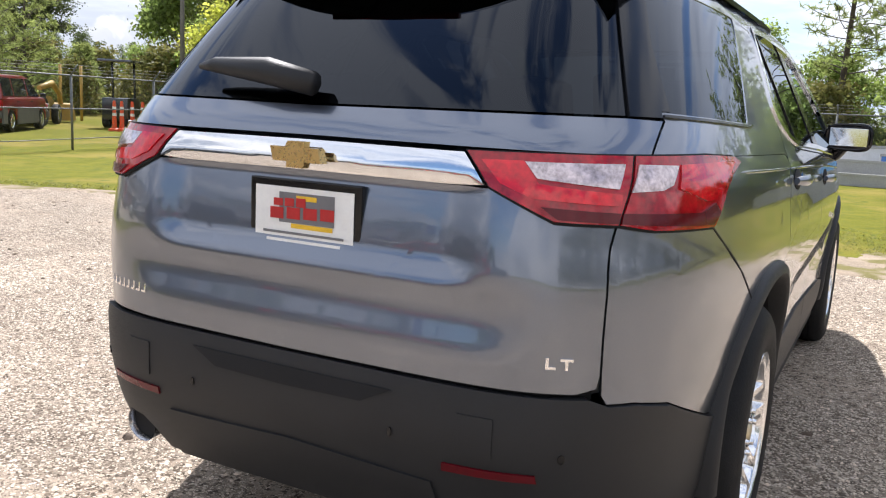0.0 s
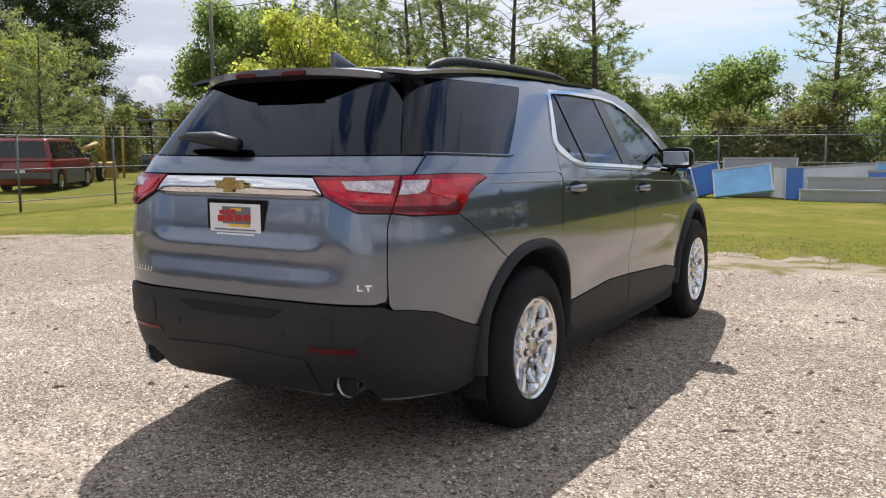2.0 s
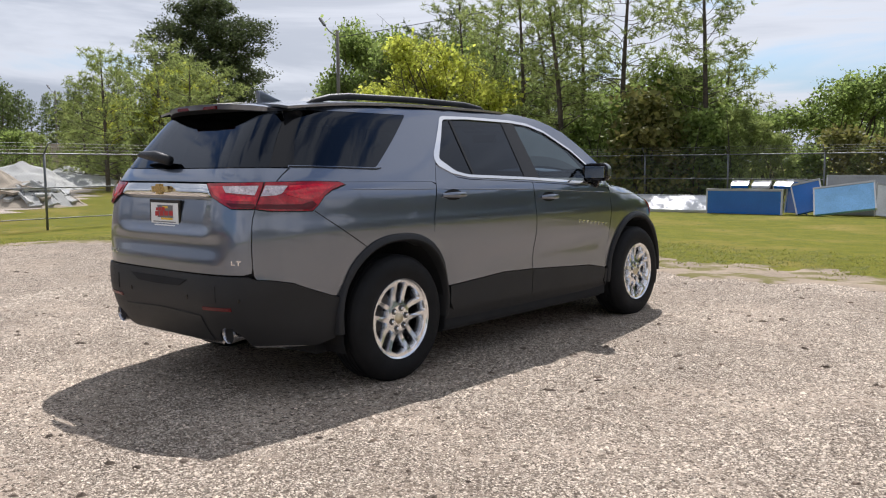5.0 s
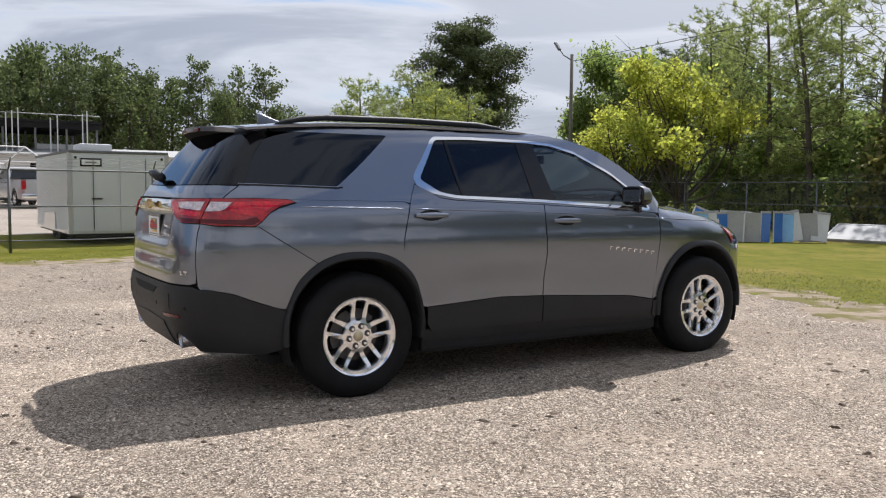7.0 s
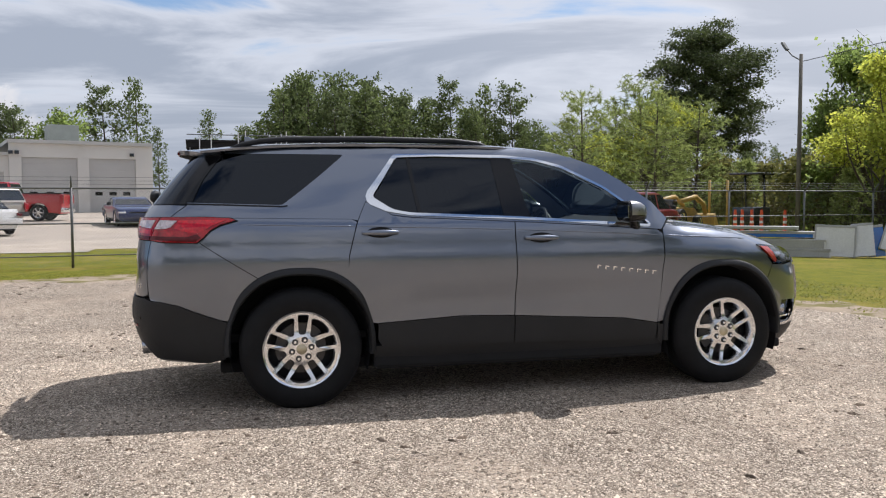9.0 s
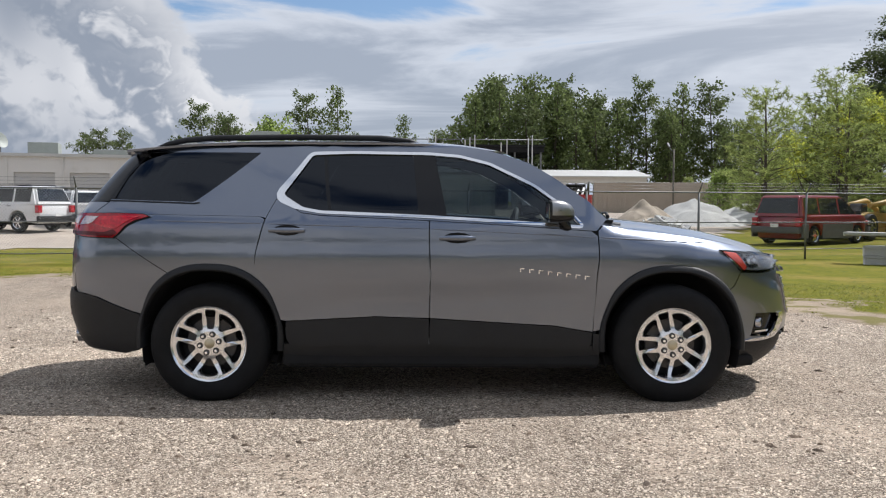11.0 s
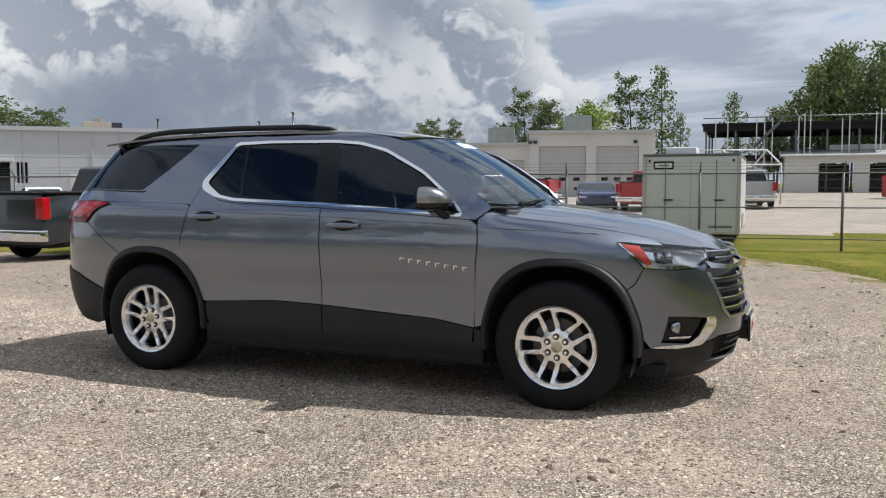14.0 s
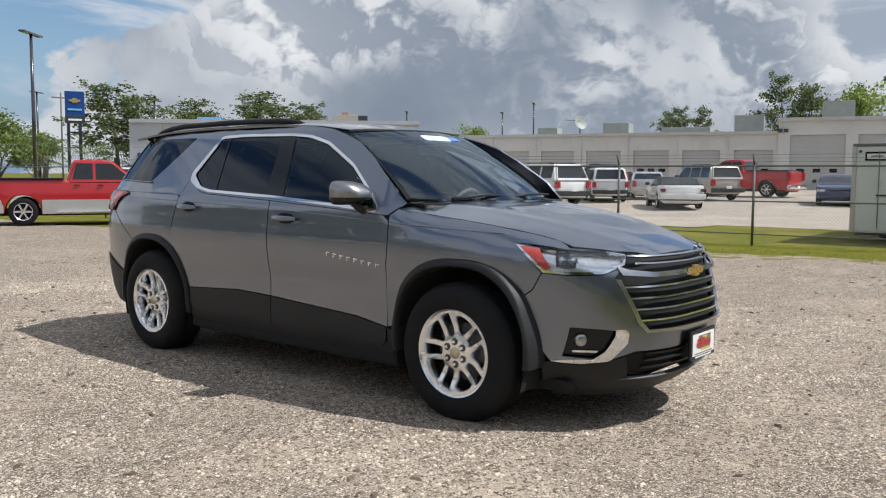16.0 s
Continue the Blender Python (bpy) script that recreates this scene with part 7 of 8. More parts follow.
def slab_heap():
    rnd = random.Random(4)
    for k in range(64):
        r, a = math.sqrt(rnd.random()), rnd.uniform(0, 6.283)
        x, y = -26.5 + 1.25 * r * math.cos(a), 8.6 + 1.75 * r * math.sin(a)
        s = rnd.uniform(0.18, 0.48) * (1.15 - 0.4 * r)
        ob = part("concrete_slab", box(-s, s, -s * 0.62, s * 0.62, -0.05, 0.05, 0.015), rnd.choice(("concrete", "concrete", "concrete", "sand_heap", "galv")))
        ob.matrix_basis = pose(x, y, gz(x, y) + 0.10 + 0.80 * (1 - r) ** 0.9, rnd.uniform(-28, 28), 38 * r + rnd.uniform(-16, 16), math.degrees(a) + rnd.uniform(-35, 35))
        tagged(ob, "broken grey slab in the heap of rubble", "slab", "rubble heap")


slab_heap()
M["cone_orange"] = pbr("orange_cone_plastic", (0.75, 0.10, 0.03), 0.5, 0, 0.1, 6, 60)
M["yellow_machine"] = pbr("worn_yellow_paint", (0.40, 0.26, 0.06), 0.5, 0, 0.25, 3, 50)


def cone(x, y):
    c = thing("traffic_cone", "slim orange traffic post with white bands in the yard", "cone", (x, y, gz(x, y)), group="traffic posts")
    part("body", lathe([(0.0, 1.08), (0.045, 1.08), (0.055, 1.0), (0.085, 0.12), (0.20, 0.08), (0.21, 0.0)], 14, "z"), "cone_orange", c, smooth=True, angle=40)
    for z, r in ((0.55, 0.073), (0.78, 0.066)):
        part("white_band", lathe([(r + 0.004, z), (r - 0.002, z + 0.10)], 14, "z"), "plate_white", c, smooth=True)


for x, y in ((-23.6, 17.75), (-23.5, 18.0), (-23.3, 18.3), (-23.1, 18.6), (-22.6, 19.3)):
    cone(x, y)


def digger():
    d = thing("backhoe", "worn yellow loader with its arm lowered in the yard", "digger", (-27.4, 17.2, gz(-27.4, 17.2)), 38)
    part("chassis", prism([(-1.5, 0.50), (-1.5, 1.0), (-0.2, 1.10), (1.2, 1.05), (1.5, 0.8), (1.5, 0.5)], -0.5, 0.5, 0.05), "yellow_machine", d)
    for sx in (1, -1):
        for y, r in ((-0.9, 0.52), (1.05, 0.38)):
            small_wheel(d, sx * 0.78, y, r, sx)
        part("loader_arm", tube([(sx * 0.5, -0.6, 1.35), (sx * 0.5, 1.2, 1.55), (sx * 0.5, 2.2, 1.20), (sx * 0.5, 2.5, 0.6)], [0.10, 0.12, 0.11, 0.09], 6), "yellow_machine", d)
    part("seat", box(-0.25, 0.25, -0.7, -0.2, 1.05, 1.45, 0.06), "lamp_dark", d)
    part("bucket", prism([(2.3, 0.10), (2.3, 0.75), (2.5, 0.80), (3.0, 0.15), (3.0, 0.10)], -0.95, 0.95, 0.02), "yellow_machine", d)
    for x, y in ((-29.6, 20.3), (-29.2, 21.0)):
        t = thing("bollard", "thin yellow steel post standing in the yard", "post", (x, y, gz(x, y)), group="yellow posts")
        part("pipe", tube([(0, 0, -0.1), (0, 0, 2.3)], 0.06, 8), "yellow_machine", t)


digger()


def lift_truck():
    d = thing("lift_truck", "dark canopied lift truck standing by the brush", "digger", (-25.5, 19.8, gz(-25.5, 19.8)), 30)
    part("body", box(-0.5, 0.5, -0.8, 0.7, 0.30, 1.15, 0.08), "slate_paint", d, smooth=True, angle=40)
    for sx in (1, -1):
        for y in (-0.5, 0.45):
            small_wheel(d, sx * 0.50, y, 0.30, sx)
        part("canopy_post", tube([(sx * 0.42, 0.3, 1.1), (sx * 0.42, 0.2, 2.5)], 0.05, 6), "lamp_dark", d)
    part("canopy", box(-0.65, 0.65, -0.8, 0.7, 2.48, 2.58, 0.03), "lamp_dark", d)


lift_truck()

# ---- buildings ----
M["siding"] = noise_mix(pbr("off_white_metal_siding", (0.62, 0.61, 0.58), 0.5, 0, 0.05, 0.5, 20), (0.50, 0.48, 0.44), None, 0.4, 0.55, 0.8)
M["door_white"] = pbr("white_rollup_door", (0.46, 0.46, 0.45), 0.45, 0, 0.05, 0.7, 20)
M["roof_metal"] = pbr("pale_metal_roof", (0.52, 0.52, 0.50), 0.45, 0.3, 0.08, 0.5, 20)
M["grey_clad"] = pbr("silver_grey_cladding", (0.50, 0.515, 0.54), 0.5, 0.1, 0.06, 0.4, 20)
M["grey_clad_joint"] = pbr("cladding_joint_grey", (0.26, 0.27, 0.29), 0.6, 0, 0.06, 0.6, 20)
M["sign_blue"] = pbr("deep_blue_sign_face", (0.008, 0.050, 0.215), 0.4, 0, 0.08, 1.5, 30)
M["beige_wall"] = pbr("beige_metal_fence", (0.40, 0.34, 0.27), 0.6, 0, 0.1, 0.6, 20)
M["hvac"] = pbr("grey_green_unit", (0.30, 0.32, 0.29), 0.6, 0.1, 0.12, 1.5, 40)


def wall_with_holes(w, h, holes, t=0.3):
    """A wall along x from 0 to w, its openings cut right through."""
    bm = bmesh.new()
    xs = sorted({0, w, *[v for a, b, c, d in holes for v in (a, b)]})
    zs = sorted({0, h, *[v for a, b, c, d in holes for v in (c, d)]})
    for x0, x1 in zip(xs, xs[1:]):
        for z0, z1 in zip(zs, zs[1:]):
            mx, mz = (x0 + x1) / 2, (z0 + z1) / 2
            if not any(a < mx < b and c < mz < d for a, b, c, d in holes):
                box_into(bm, x0, x1, 0, t, z0, z1)
    bmesh.ops.remove_doubles(bm, verts=bm.verts, dist=1e-4)
    bm.verts.index_update()
    seen = {}
    for f in bm.faces:
        seen.setdefault(frozenset(v.index for v in f.verts), []).append(f)
    bmesh.ops.delete(bm, geom=[f for fs in seen.values() if len(fs) > 1 for f in fs], context="FACES_ONLY")
    return bm


def rollup(b, x, w, h, y=0.20):
    d = part("rollup_door", box(x, x + w, y, y + 0.05, 0, h), "door_white", b)
    n = int(h / 0.42)
    for k in range(n):
        part("door_slat", box(x + 0.02, x + w - 0.02, y - 0.018, y + 0.01, k * h / n + 0.012, (k + 1) * h / n - 0.012, 0.006), "door_white", d)
    for k in range(3):
        cx = x + w * (0.2 + 0.3 * k)
        part("door_window", box(cx - 0.26, cx + 0.26, y - 0.03, y + 0.01, 1.32, 1.60, 0.02), "gloss_black", d)


def service_building():
    """Low workshop wing, then the taller bay; the front stands along local x."""
    b = thing("service_building", "long off-white metal workshop with white roll-up doors", "building", (-52.5, -42.0, gz(-57, -25)), math.degrees(math.atan2(34.8, -10.5)))
    n, pitch = 7, 3.75
    low_w, low_h, hi_h, hi_w = 26.5, 4.15, 5.05, 9.6
    doors = [(0.9 + pitch * k, 0.9 + pitch * k + 2.75, 0, 3.0) for k in range(n)]
    part("low_wall", wall_with_holes(low_w, low_h, doors), "siding", b)
    tall = [(low_w + 0.8, low_w + 4.5, 0, 4.05), (low_w + 5.3, low_w + 8.6, 0, 4.05)]
    bm = wall_with_holes(hi_w, hi_h, [(a - low_w, c - low_w, z0, z1) for a, c, z0, z1 in tall])
    bmesh.ops.translate(bm, verts=bm.verts, vec=(low_w, -0.25, 0))
    part("tall_wall", bm, "siding", b)
    for a, c, z0, z1 in doors:
        rollup(b, a, c - a, z1)
    for a, c, z0, z1 in tall:
        rollup(b, a, c - a, z1, -0.08)
    part("low_roof", box(-0.2, low_w, -0.25, 14, low_h, low_h + 0.22), "roof_metal", b)
    part("tall_roof", box(low_w - 0.1, low_w + hi_w + 0.2, -0.5, 14, hi_h, hi_h + 0.25), "roof_metal", b)
    part("end_wall", box(low_w + hi_w, low_w + hi_w + 0.25, -0.25, 14, 0, hi_h), "siding", b)
    part("far_wall", box(-0.3, 0.0, 0.0, 14, 0, low_h), "siding", b)
    part("back_wall", box(-0.3, low_w + hi_w + 0.25, 14, 14.25, 0, low_h), "siding", b)
    for k in range(9):
        x = 0.45 + pitch * k
        if x < low_w:
            part("downpipe", box(x - 0.05, x + 0.05, -0.10, 0.0, 0.0, low_h), "siding", b)
    for k in range(int(low_w / 0.6)):
        part("siding_rib", box(k * 0.6, k * 0.6 + 0.05, -0.02, 0.01, 3.1, low_h), "siding", b)
    for x, y, s, h, nm in ((24.2, 5, 1.1, 1.5, "roof_unit"), (13.5, 6, 1.1, 1.15, "roof_unit"), (7.2, 7, 0.9, 0.9, "roof_unit"), (30.6, 4.5, 1.1, 1.5, "roof_unit"), (19.0, 9, 2.0, 0.8, "roof_unit")):
        z = hi_h if x > low_w else low_h
        part(nm, box(x - s, x + s, y - s, y + s, z + 0.2, z + 0.2 + h, 0.04), "hvac", b)
    dish = part("satellite_dish", lathe([(0.0, 0.0), (0.5, 0.06), (0.95, 0.24), (1.02, 0.26)], 24, "z"), "hvac", b, smooth=True)
    dish.matrix_basis = pose(10.6, 4.0, low_h + 1.35, 60, 50, 30) @ Matrix.Scale(0.62, 4)
    part("dish_mast", tube([(10.6, 4.2, low_h), (10.6, 4.2, low_h + 1.5)], 0.06, 6), "galv", b)
    part("dish_arm", tube([(10.6, 4.0, low_h + 1.5), (9.6, 3.2, low_h + 1.55)], 0.03, 6), "galv", b)
    for x in (26.6, 27.0, 34.8):
        part("wall_lamp", box(x - 0.15, x + 0.15, -0.45, -0.2, 4.25, 4.5, 0.02), "lamp_dark", b)


service_building()


def showroom():
    b = thing("showroom", "flat-roofed pale grey showroom with blue sign bands", "building", (-27.46, -49.24, gz(-30, -45)), math.degrees(math.atan2(21.5, -19.5)))
    w, h, edge = 19.4, 4.9, 14.0
    holes = [(4.0, 6.2, 0.0, 2.9), (6.6, 9.2, 0.0, 2.9), (9.5, 10.2, 1.6, 2.9)]
    part("front_wall", wall_with_holes(w, h, holes), "grey_clad", b)
    for a, c, z0, z1 in holes:
        part("shop_window", box(a, c, 0.15, 0.18, z0, z1), "car_glass", b)
        for k in range(4):
            x = a + (c - a) * k / 3
            part("mullion", box(x - 0.04, x + 0.04, 0.08, 0.16, z0, z1), "grey_clad", b)
    part("canopy_edge", box(4.6, 9.4, -0.25, -0.01, 2.95, 3.15, 0.02), "siding", b)
    for x in (2.0, 6.0, 9.9, 12.0, 15.6, 17.2, 18.8):
        part("cladding_joint", box(x - 0.012, x + 0.012, -0.006, 0.01, 0, h), "grey_clad_joint", b)
    part("corner_joint", box(edge - 0.05, edge + 0.05, -0.05, 0.01, 0, h), "grey_clad", b)
    part("cladding_joint", box(0.0, w, -0.006, 0.01, 3.22, 3.25), "grey_clad_joint", b)
    part("service_door", box(12.6, 13.7, -0.03, 0.01, 0.1, 2.2, 0.01), "siding", b)
    part("roof_slab", box(-0.2, w + 0.2, -0.2, 16, h, h + 0.25), "grey_clad", b)
    part("side_wall", box(-0.25, 0, 0, 16, 0, h), "grey_clad", b)
    part("side_wall", box(w, w + 0.25, 0, 16, 0, h), "grey_clad", b)
    part("back_wall", box(-0.25, w + 0.25, 16, 16.25, 0, h), "grey_clad", b)
    part("sign_band", box(0.3, 2.2, -0.14, -0.02, 2.4, 2.85, 0.02), "sign_blue", b)
    part("sign_band", box(4.0, 5.6, 1.5, 1.9, h + 0.25, h + 0.50, 0.02), "panel_sky", b)
    part("rooftop_sign", box(13.2, 15.0, 5.0, 5.3, h + 0.25, h + 1.0, 0.03), "beige_wall", b)
    part("rooftop_sign_cap", box(13.9, 14.4, 5.0, 5.3, h + 1.0, h + 1.25, 0.03), "sand_heap", b)
    part("roof_unit", box(15.1, 15.8, 5.0, 5.6, h + 0.25, h + 0.95, 0.03), "lamp_dark", b)


showroom()


def shed():
    b = thing("equipment_shed", "low beige shed with open bays and a pale metal roof", "building", (-79.5, 2.2, gz(-80, 12)), 92)
    w, h = 19.6, 3.3
    holes = [(2.9 + 4.2 * k, 2.9 + 4.2 * k + 2.9, 0.0, 2.7) for k in range(4)]
    part("front_wall", wall_with_holes(w, h, holes), "siding", b)
    for a, c, z0, z1 in holes:
        # near-black sheet stands for the dark inside of the open bay
        part("bay_dark_sheet", box(a, c, 4.0, 4.1, 0, z1), "void", b)
        for k in range(3):
            part("bay_shelf", box(a + 0.1, c - 0.1, 1.4, 2.2, 0.4 + 0.8 * k, 0.48 + 0.8 * k), "grey_plastic", b)
    part("roof", prism([(-0.5, h), (-0.5, h + 0.12), (5.5, h + 0.95), (5.5, h)], -0.4, w + 0.4), "roof_metal", b)
    part("end_wall", box(w - 0.25, w, 0.3, 5.5, 0, h), "siding", b)
    part("end_wall", box(0, 0.25, 0.3, 5.5, 0, h), "siding", b)
    part("ridge_vent", box(4, 9, 3.5, 4.5, h + 0.7, h + 1.2), "roof_metal", b)


shed()


def board_fence():
    f = thing("board_fence", "beige corrugated metal boundary fence beside the sand heaps", "fence", (-67.5, 14.0, gz(-66, 20)), math.degrees(math.atan2(16.0, 4.5)))
    part("backing", box(0, 17, 0, 0.05, 0, 2.6), "beige_wall", f)
    for k in range(42):
        part("board", box(k * 0.405, k * 0.405 + 0.26, -0.05, 0.0, 0, 2.62, 0.01), "beige_wall", f)


board_fence()


def steel_frame():
    b = thing("steel_frame", "unfinished building with dark decks on thin steel columns", "building", (-93.5, -5.4, gz(-93, 2)), 92)
    for k in range(7):
        for y in (0.0, -6.0, -12.0):
            part("column", box(k * 2.7 - 0.09, k * 2.7 + 0.09, y - 0.09, y + 0.09, 0, 6.4), "galv", b)
    for z in (3.2, 6.3):
        part("deck", box(-0.4, 16.6, -12.5, 0.5, z, z + 0.20), "void", b)
    for k in range(5):
        part("joist", box(-0.3, 16.5, -12.3 + 2.9 * k, -12.1 + 2.9 * k, 5.75, 6.29), "void", b)
    for k, x in enumerate((0.9, 2.0, 4.6, 5.3, 6.0, 8.3, 8.8, 9.3, 12.0, 12.6, 14.8, 15.2)):
        part("stud", box(x - 0.05, x + 0.05, -12.75, -12.65, 2.4 + 0.3 * (k % 3), 6.7 + 0.25 * (k % 4)), "panel_white", b)
    part("guard_rail", tube([(-0.3, -12.4, 7.0), (16.4, -12.4, 7.0)], 0.05, 5), "galv", b)
    part("stair", tube([(4.4, -12.8, 4.2), (6.6, -12.8, 6.4)], 0.14, 4), "galv", b)


steel_frame()


def dumpster():
    d = thing("dumpster", "open red steel dumpster filled with scrap", "dumpster", (-58.0, 10.3, gz(-58, 10.3)), 78)
    part("tub", prism([(-1.2, 0.15), (-1.35, 1.55), (1.35, 1.55), (1.2, 0.15)], -1.75, 1.75, 0.03), "red_paint", d)
    for k in range(7):
        part("rib", box(-1.68 + 0.545 * k, -1.60 + 0.545 * k, -1.45, -1.22, 0.2, 1.5), "red_paint", d)
    for k in range(6):
        part("scrap", tube([(-1.3 + 0.45 * k, -0.6, 1.3), (-0.9 + 0.40 * k, 0.7, 1.75 + 0.16 * (k % 3))], 0.09, 5), "panel_white", d)


dumpster()


def gazebo_frame():
    g = thing("tent_frame", "bare white tent frame behind the trailer", "frame", (-46.5, -0.9, gz(-46, -0.9)), 20)
    for sx in (1, -1):
        for y in (-2.5, 0, 2.5):
            part("frame_leg", tube([(sx * 2.4, y, 0), (sx * 2.4, y, 2.2), (0, y, 3.1)], 0.05, 6), "panel_white", g)
        part("frame_purlin", tube([(sx * 2.4, -2.5, 2.2), (sx * 2.4, 2.5, 2.2)], 0.045, 6), "panel_white", g)
    part("frame_ridge", tube([(0, -2.5, 3.1), (0, 2.5, 3.1)], 0.045, 6), "panel_white", g)


gazebo_frame()


def lean_to():
    b = thing("storage_shed", "beige lean-to with a sloping roof beside the workshop", "shed", (-66.0, -4.9, gz(-66, -4)), 92)
    outline = [(0.0, 0.0), (0.0, 3.15), (5.6, 2.0), (5.6, 0.0)]
    for nm, y0, y1, mat in (("front_wall", 0.0, 0.15, "beige_wall"), ("back_wall", 6.0, 6.15, "siding")):
        bm = bmesh.new()
        a = [bm.verts.new((x, y0, z)) for x, z in outline]
        c = [bm.verts.new((x, y1, z)) for x, z in outline]
        bm.faces.new(a)
        bm.faces.new(c[::-1])
        for k in range(4):
            bm.faces.new((a[k], c[k], c[(k + 1) % 4], a[(k + 1) % 4]))
        bmesh.ops.recalc_face_normals(bm, faces=bm.faces)
        part(nm, bm, mat, b)
    part("side_wall", box(5.5, 5.65, 0.15, 6.0, 0, 1.98), "siding", b)
    part("roof", box(0.0, 5.95, -0.35, 6.4, 0.0, 0.14, 0.01, pose(-0.05, 0, 3.16, 0, math.degrees(math.atan2(1.15, 5.6)), 0)), "roof_metal", b)


lean_to()


# ---- poles, lamps, sign, cables ----
def lot_lamp(at, h, heads=2, rz=0.0):
    p = thing("lot_lamp", "tall dark lamp post with flat twin lamp heads", "lamp post", (*at, gz(*at)), rz, group="lot lamps")
    part("pole", tube([(0, 0, -0.1), (0, 0, h)], [0.11, 0.075], 8), "lamp_dark", p)
    for sx in (1, -1)[:heads]:
        part("lamp_head", box(min(0, sx * 0.95), max(0, sx * 0.95), -0.16, 0.16, h - 0.03, h + 0.05, 0.02), "lamp_dark", p)


for x, y, h, rz in ((-14.8, -36.7, 8.1, 40), (-29.9, -68.0, 8.2, 40), (-35.3, -59.0, 7.3, 30), (-67.5, -43.0, 8.0, 30), (-62.0, -55.0, 7.4, 40), (-72.0, -50.0, 7.6, 30)):
    lot_lamp((x, y), h, 2, rz)
M["pole_wood"] = pbr("weathered_pole_wood", (0.135, 0.125, 0.105), 0.85, 0, 0.25, 2, 30, bump=0.5, bscale=20)


def wood_pole(at, h, lamp):
    p = thing("utility_pole", "weathered wooden pole with a lamp head", "pole", (*at, gz(*at)), group="utility poles")
    part("shaft", tube([(0, 0, -0.2), (0, 0, h)], [0.095, 0.065], 10), "pole_wood", p)
    if lamp:
        part("bracket", tube([(0, 0, h - 0.25), (-0.35, -0.15, h + 0.0), (-0.55, -0.25, h + 0.30)], 0.025, 6), "galv", p)
        part("lamp_head", box(-0.20, 0.20, -0.09, 0.09, -0.05, 0.05, 0.03, pose(-0.60, -0.28, h + 0.38, 0, 55, 20)), "galv", p)
    else:
        part("cross_arm", box(-0.9, 0.9, -0.05, 0.05, h - 0.6, h - 0.48), "pole_wood", p)


wood_pole((-21.9, 19.35), 7.0, True)
wood_pole((-61.5, 19.2), 5.2, True)
wood_pole((-70.5, 31.0), 7.4, True)
wood_pole((-36.0, -76.0), 9.0, False)
pts = []
for k in range(25):
    s = k / 24
    a, b = Vector((-21.9, 19.35, 6.6)), Vector((-4.0, 42.0, 14.0))
    q = a.lerp(b, s)
    q.z -= 1.1 * 4 * s * (1 - s) * 0.5
    pts.append(q)
tagged(part("power_cable", tube(pts, 0.014, 5), "lamp_dark"), "thin dark cable running up from the wooden pole", "cable")


def pylon_sign():
    s = thing("pylon_sign", "tall blue roadside sign with a gold shape on twin posts", "sign", (-24.2, -50.8, gz(-24, -50)), heading(-0.45, -0.89))
    for x in (-0.42, 0.30):
        part("post", box(x - 0.10, x + 0.10, -0.11, 0.11, 0, 5.1), "lamp_dark", s)
    for z in (3.2, 4.2):
        part("strut", box(-0.42, 0.30, -0.05, 0.05, z, z + 0.1), "lamp_dark", s)
    part("sign_box", box(-0.60, 0.60, -0.16, 0.16, 5.0, 6.95, 0.03), "sign_blue", s)
    part("lower_panel", box(-0.61, 0.61, -0.17, 0.17, 4.85, 5.35, 0.02), "lamp_dark", s)
    part("gold_shape", box(-0.36, 0.36, -0.20, -0.16, 6.26, 6.40, 0.02), "gold", s)
    part("gold_shape", box(-0.15, 0.15, -0.205, -0.16, 6.18, 6.48, 0.02), "gold", s)
    for z, w, m in ((5.75, 0.44, "panel_sky"), (5.08, 0.42, "plate_white")):
        part("lettering_bar", box(-w, w, -0.20, -0.16, z - 0.06, z + 0.06), m, s)


pylon_sign()


# ---- trees ----
M["needles"] = leaf_material("pine_needles", (0.360, 0.410, 0.135), (0.190, 0.240, 0.078), 0.68)
M["needles_dark"] = leaf_material("dark_pine_needles", (0.165, 0.200, 0.080), (0.090, 0.120, 0.050), 0.45)
M["needles_far"] = leaf_material("far_pine_needles", (0.190, 0.235, 0.085), (0.095, 0.130, 0.045), 0.50)
M["needles_deep"] = leaf_material("deep_green_needles", (0.115, 0.142, 0.054), (0.055, 0.076, 0.030), 0.40)
M["leaves"] = leaf_material("oak_leaves", (0.300, 0.370, 0.105), (0.155, 0.220, 0.060), 0.70)
M["leaves_yellow"] = leaf_material("yellow_green_leaves", (0.58, 0.58, 0.10), (0.34, 0.40, 0.07), 0.68)
M["leaves_dry"] = leaf_material("dry_brush_leaves", (0.27, 0.23, 0.08), (0.13, 0.15, 0.04), 0.45)
M["palm"] = leaf_material("palm_fronds", (0.12, 0.15, 0.05), (0.07, 0.10, 0.03), 0.3)
M["bark"] = pbr("pine_bark", (0.085, 0.068, 0.053), 0.9, 0, 0.35, 5, 40, bump=0.8, bscale=24)


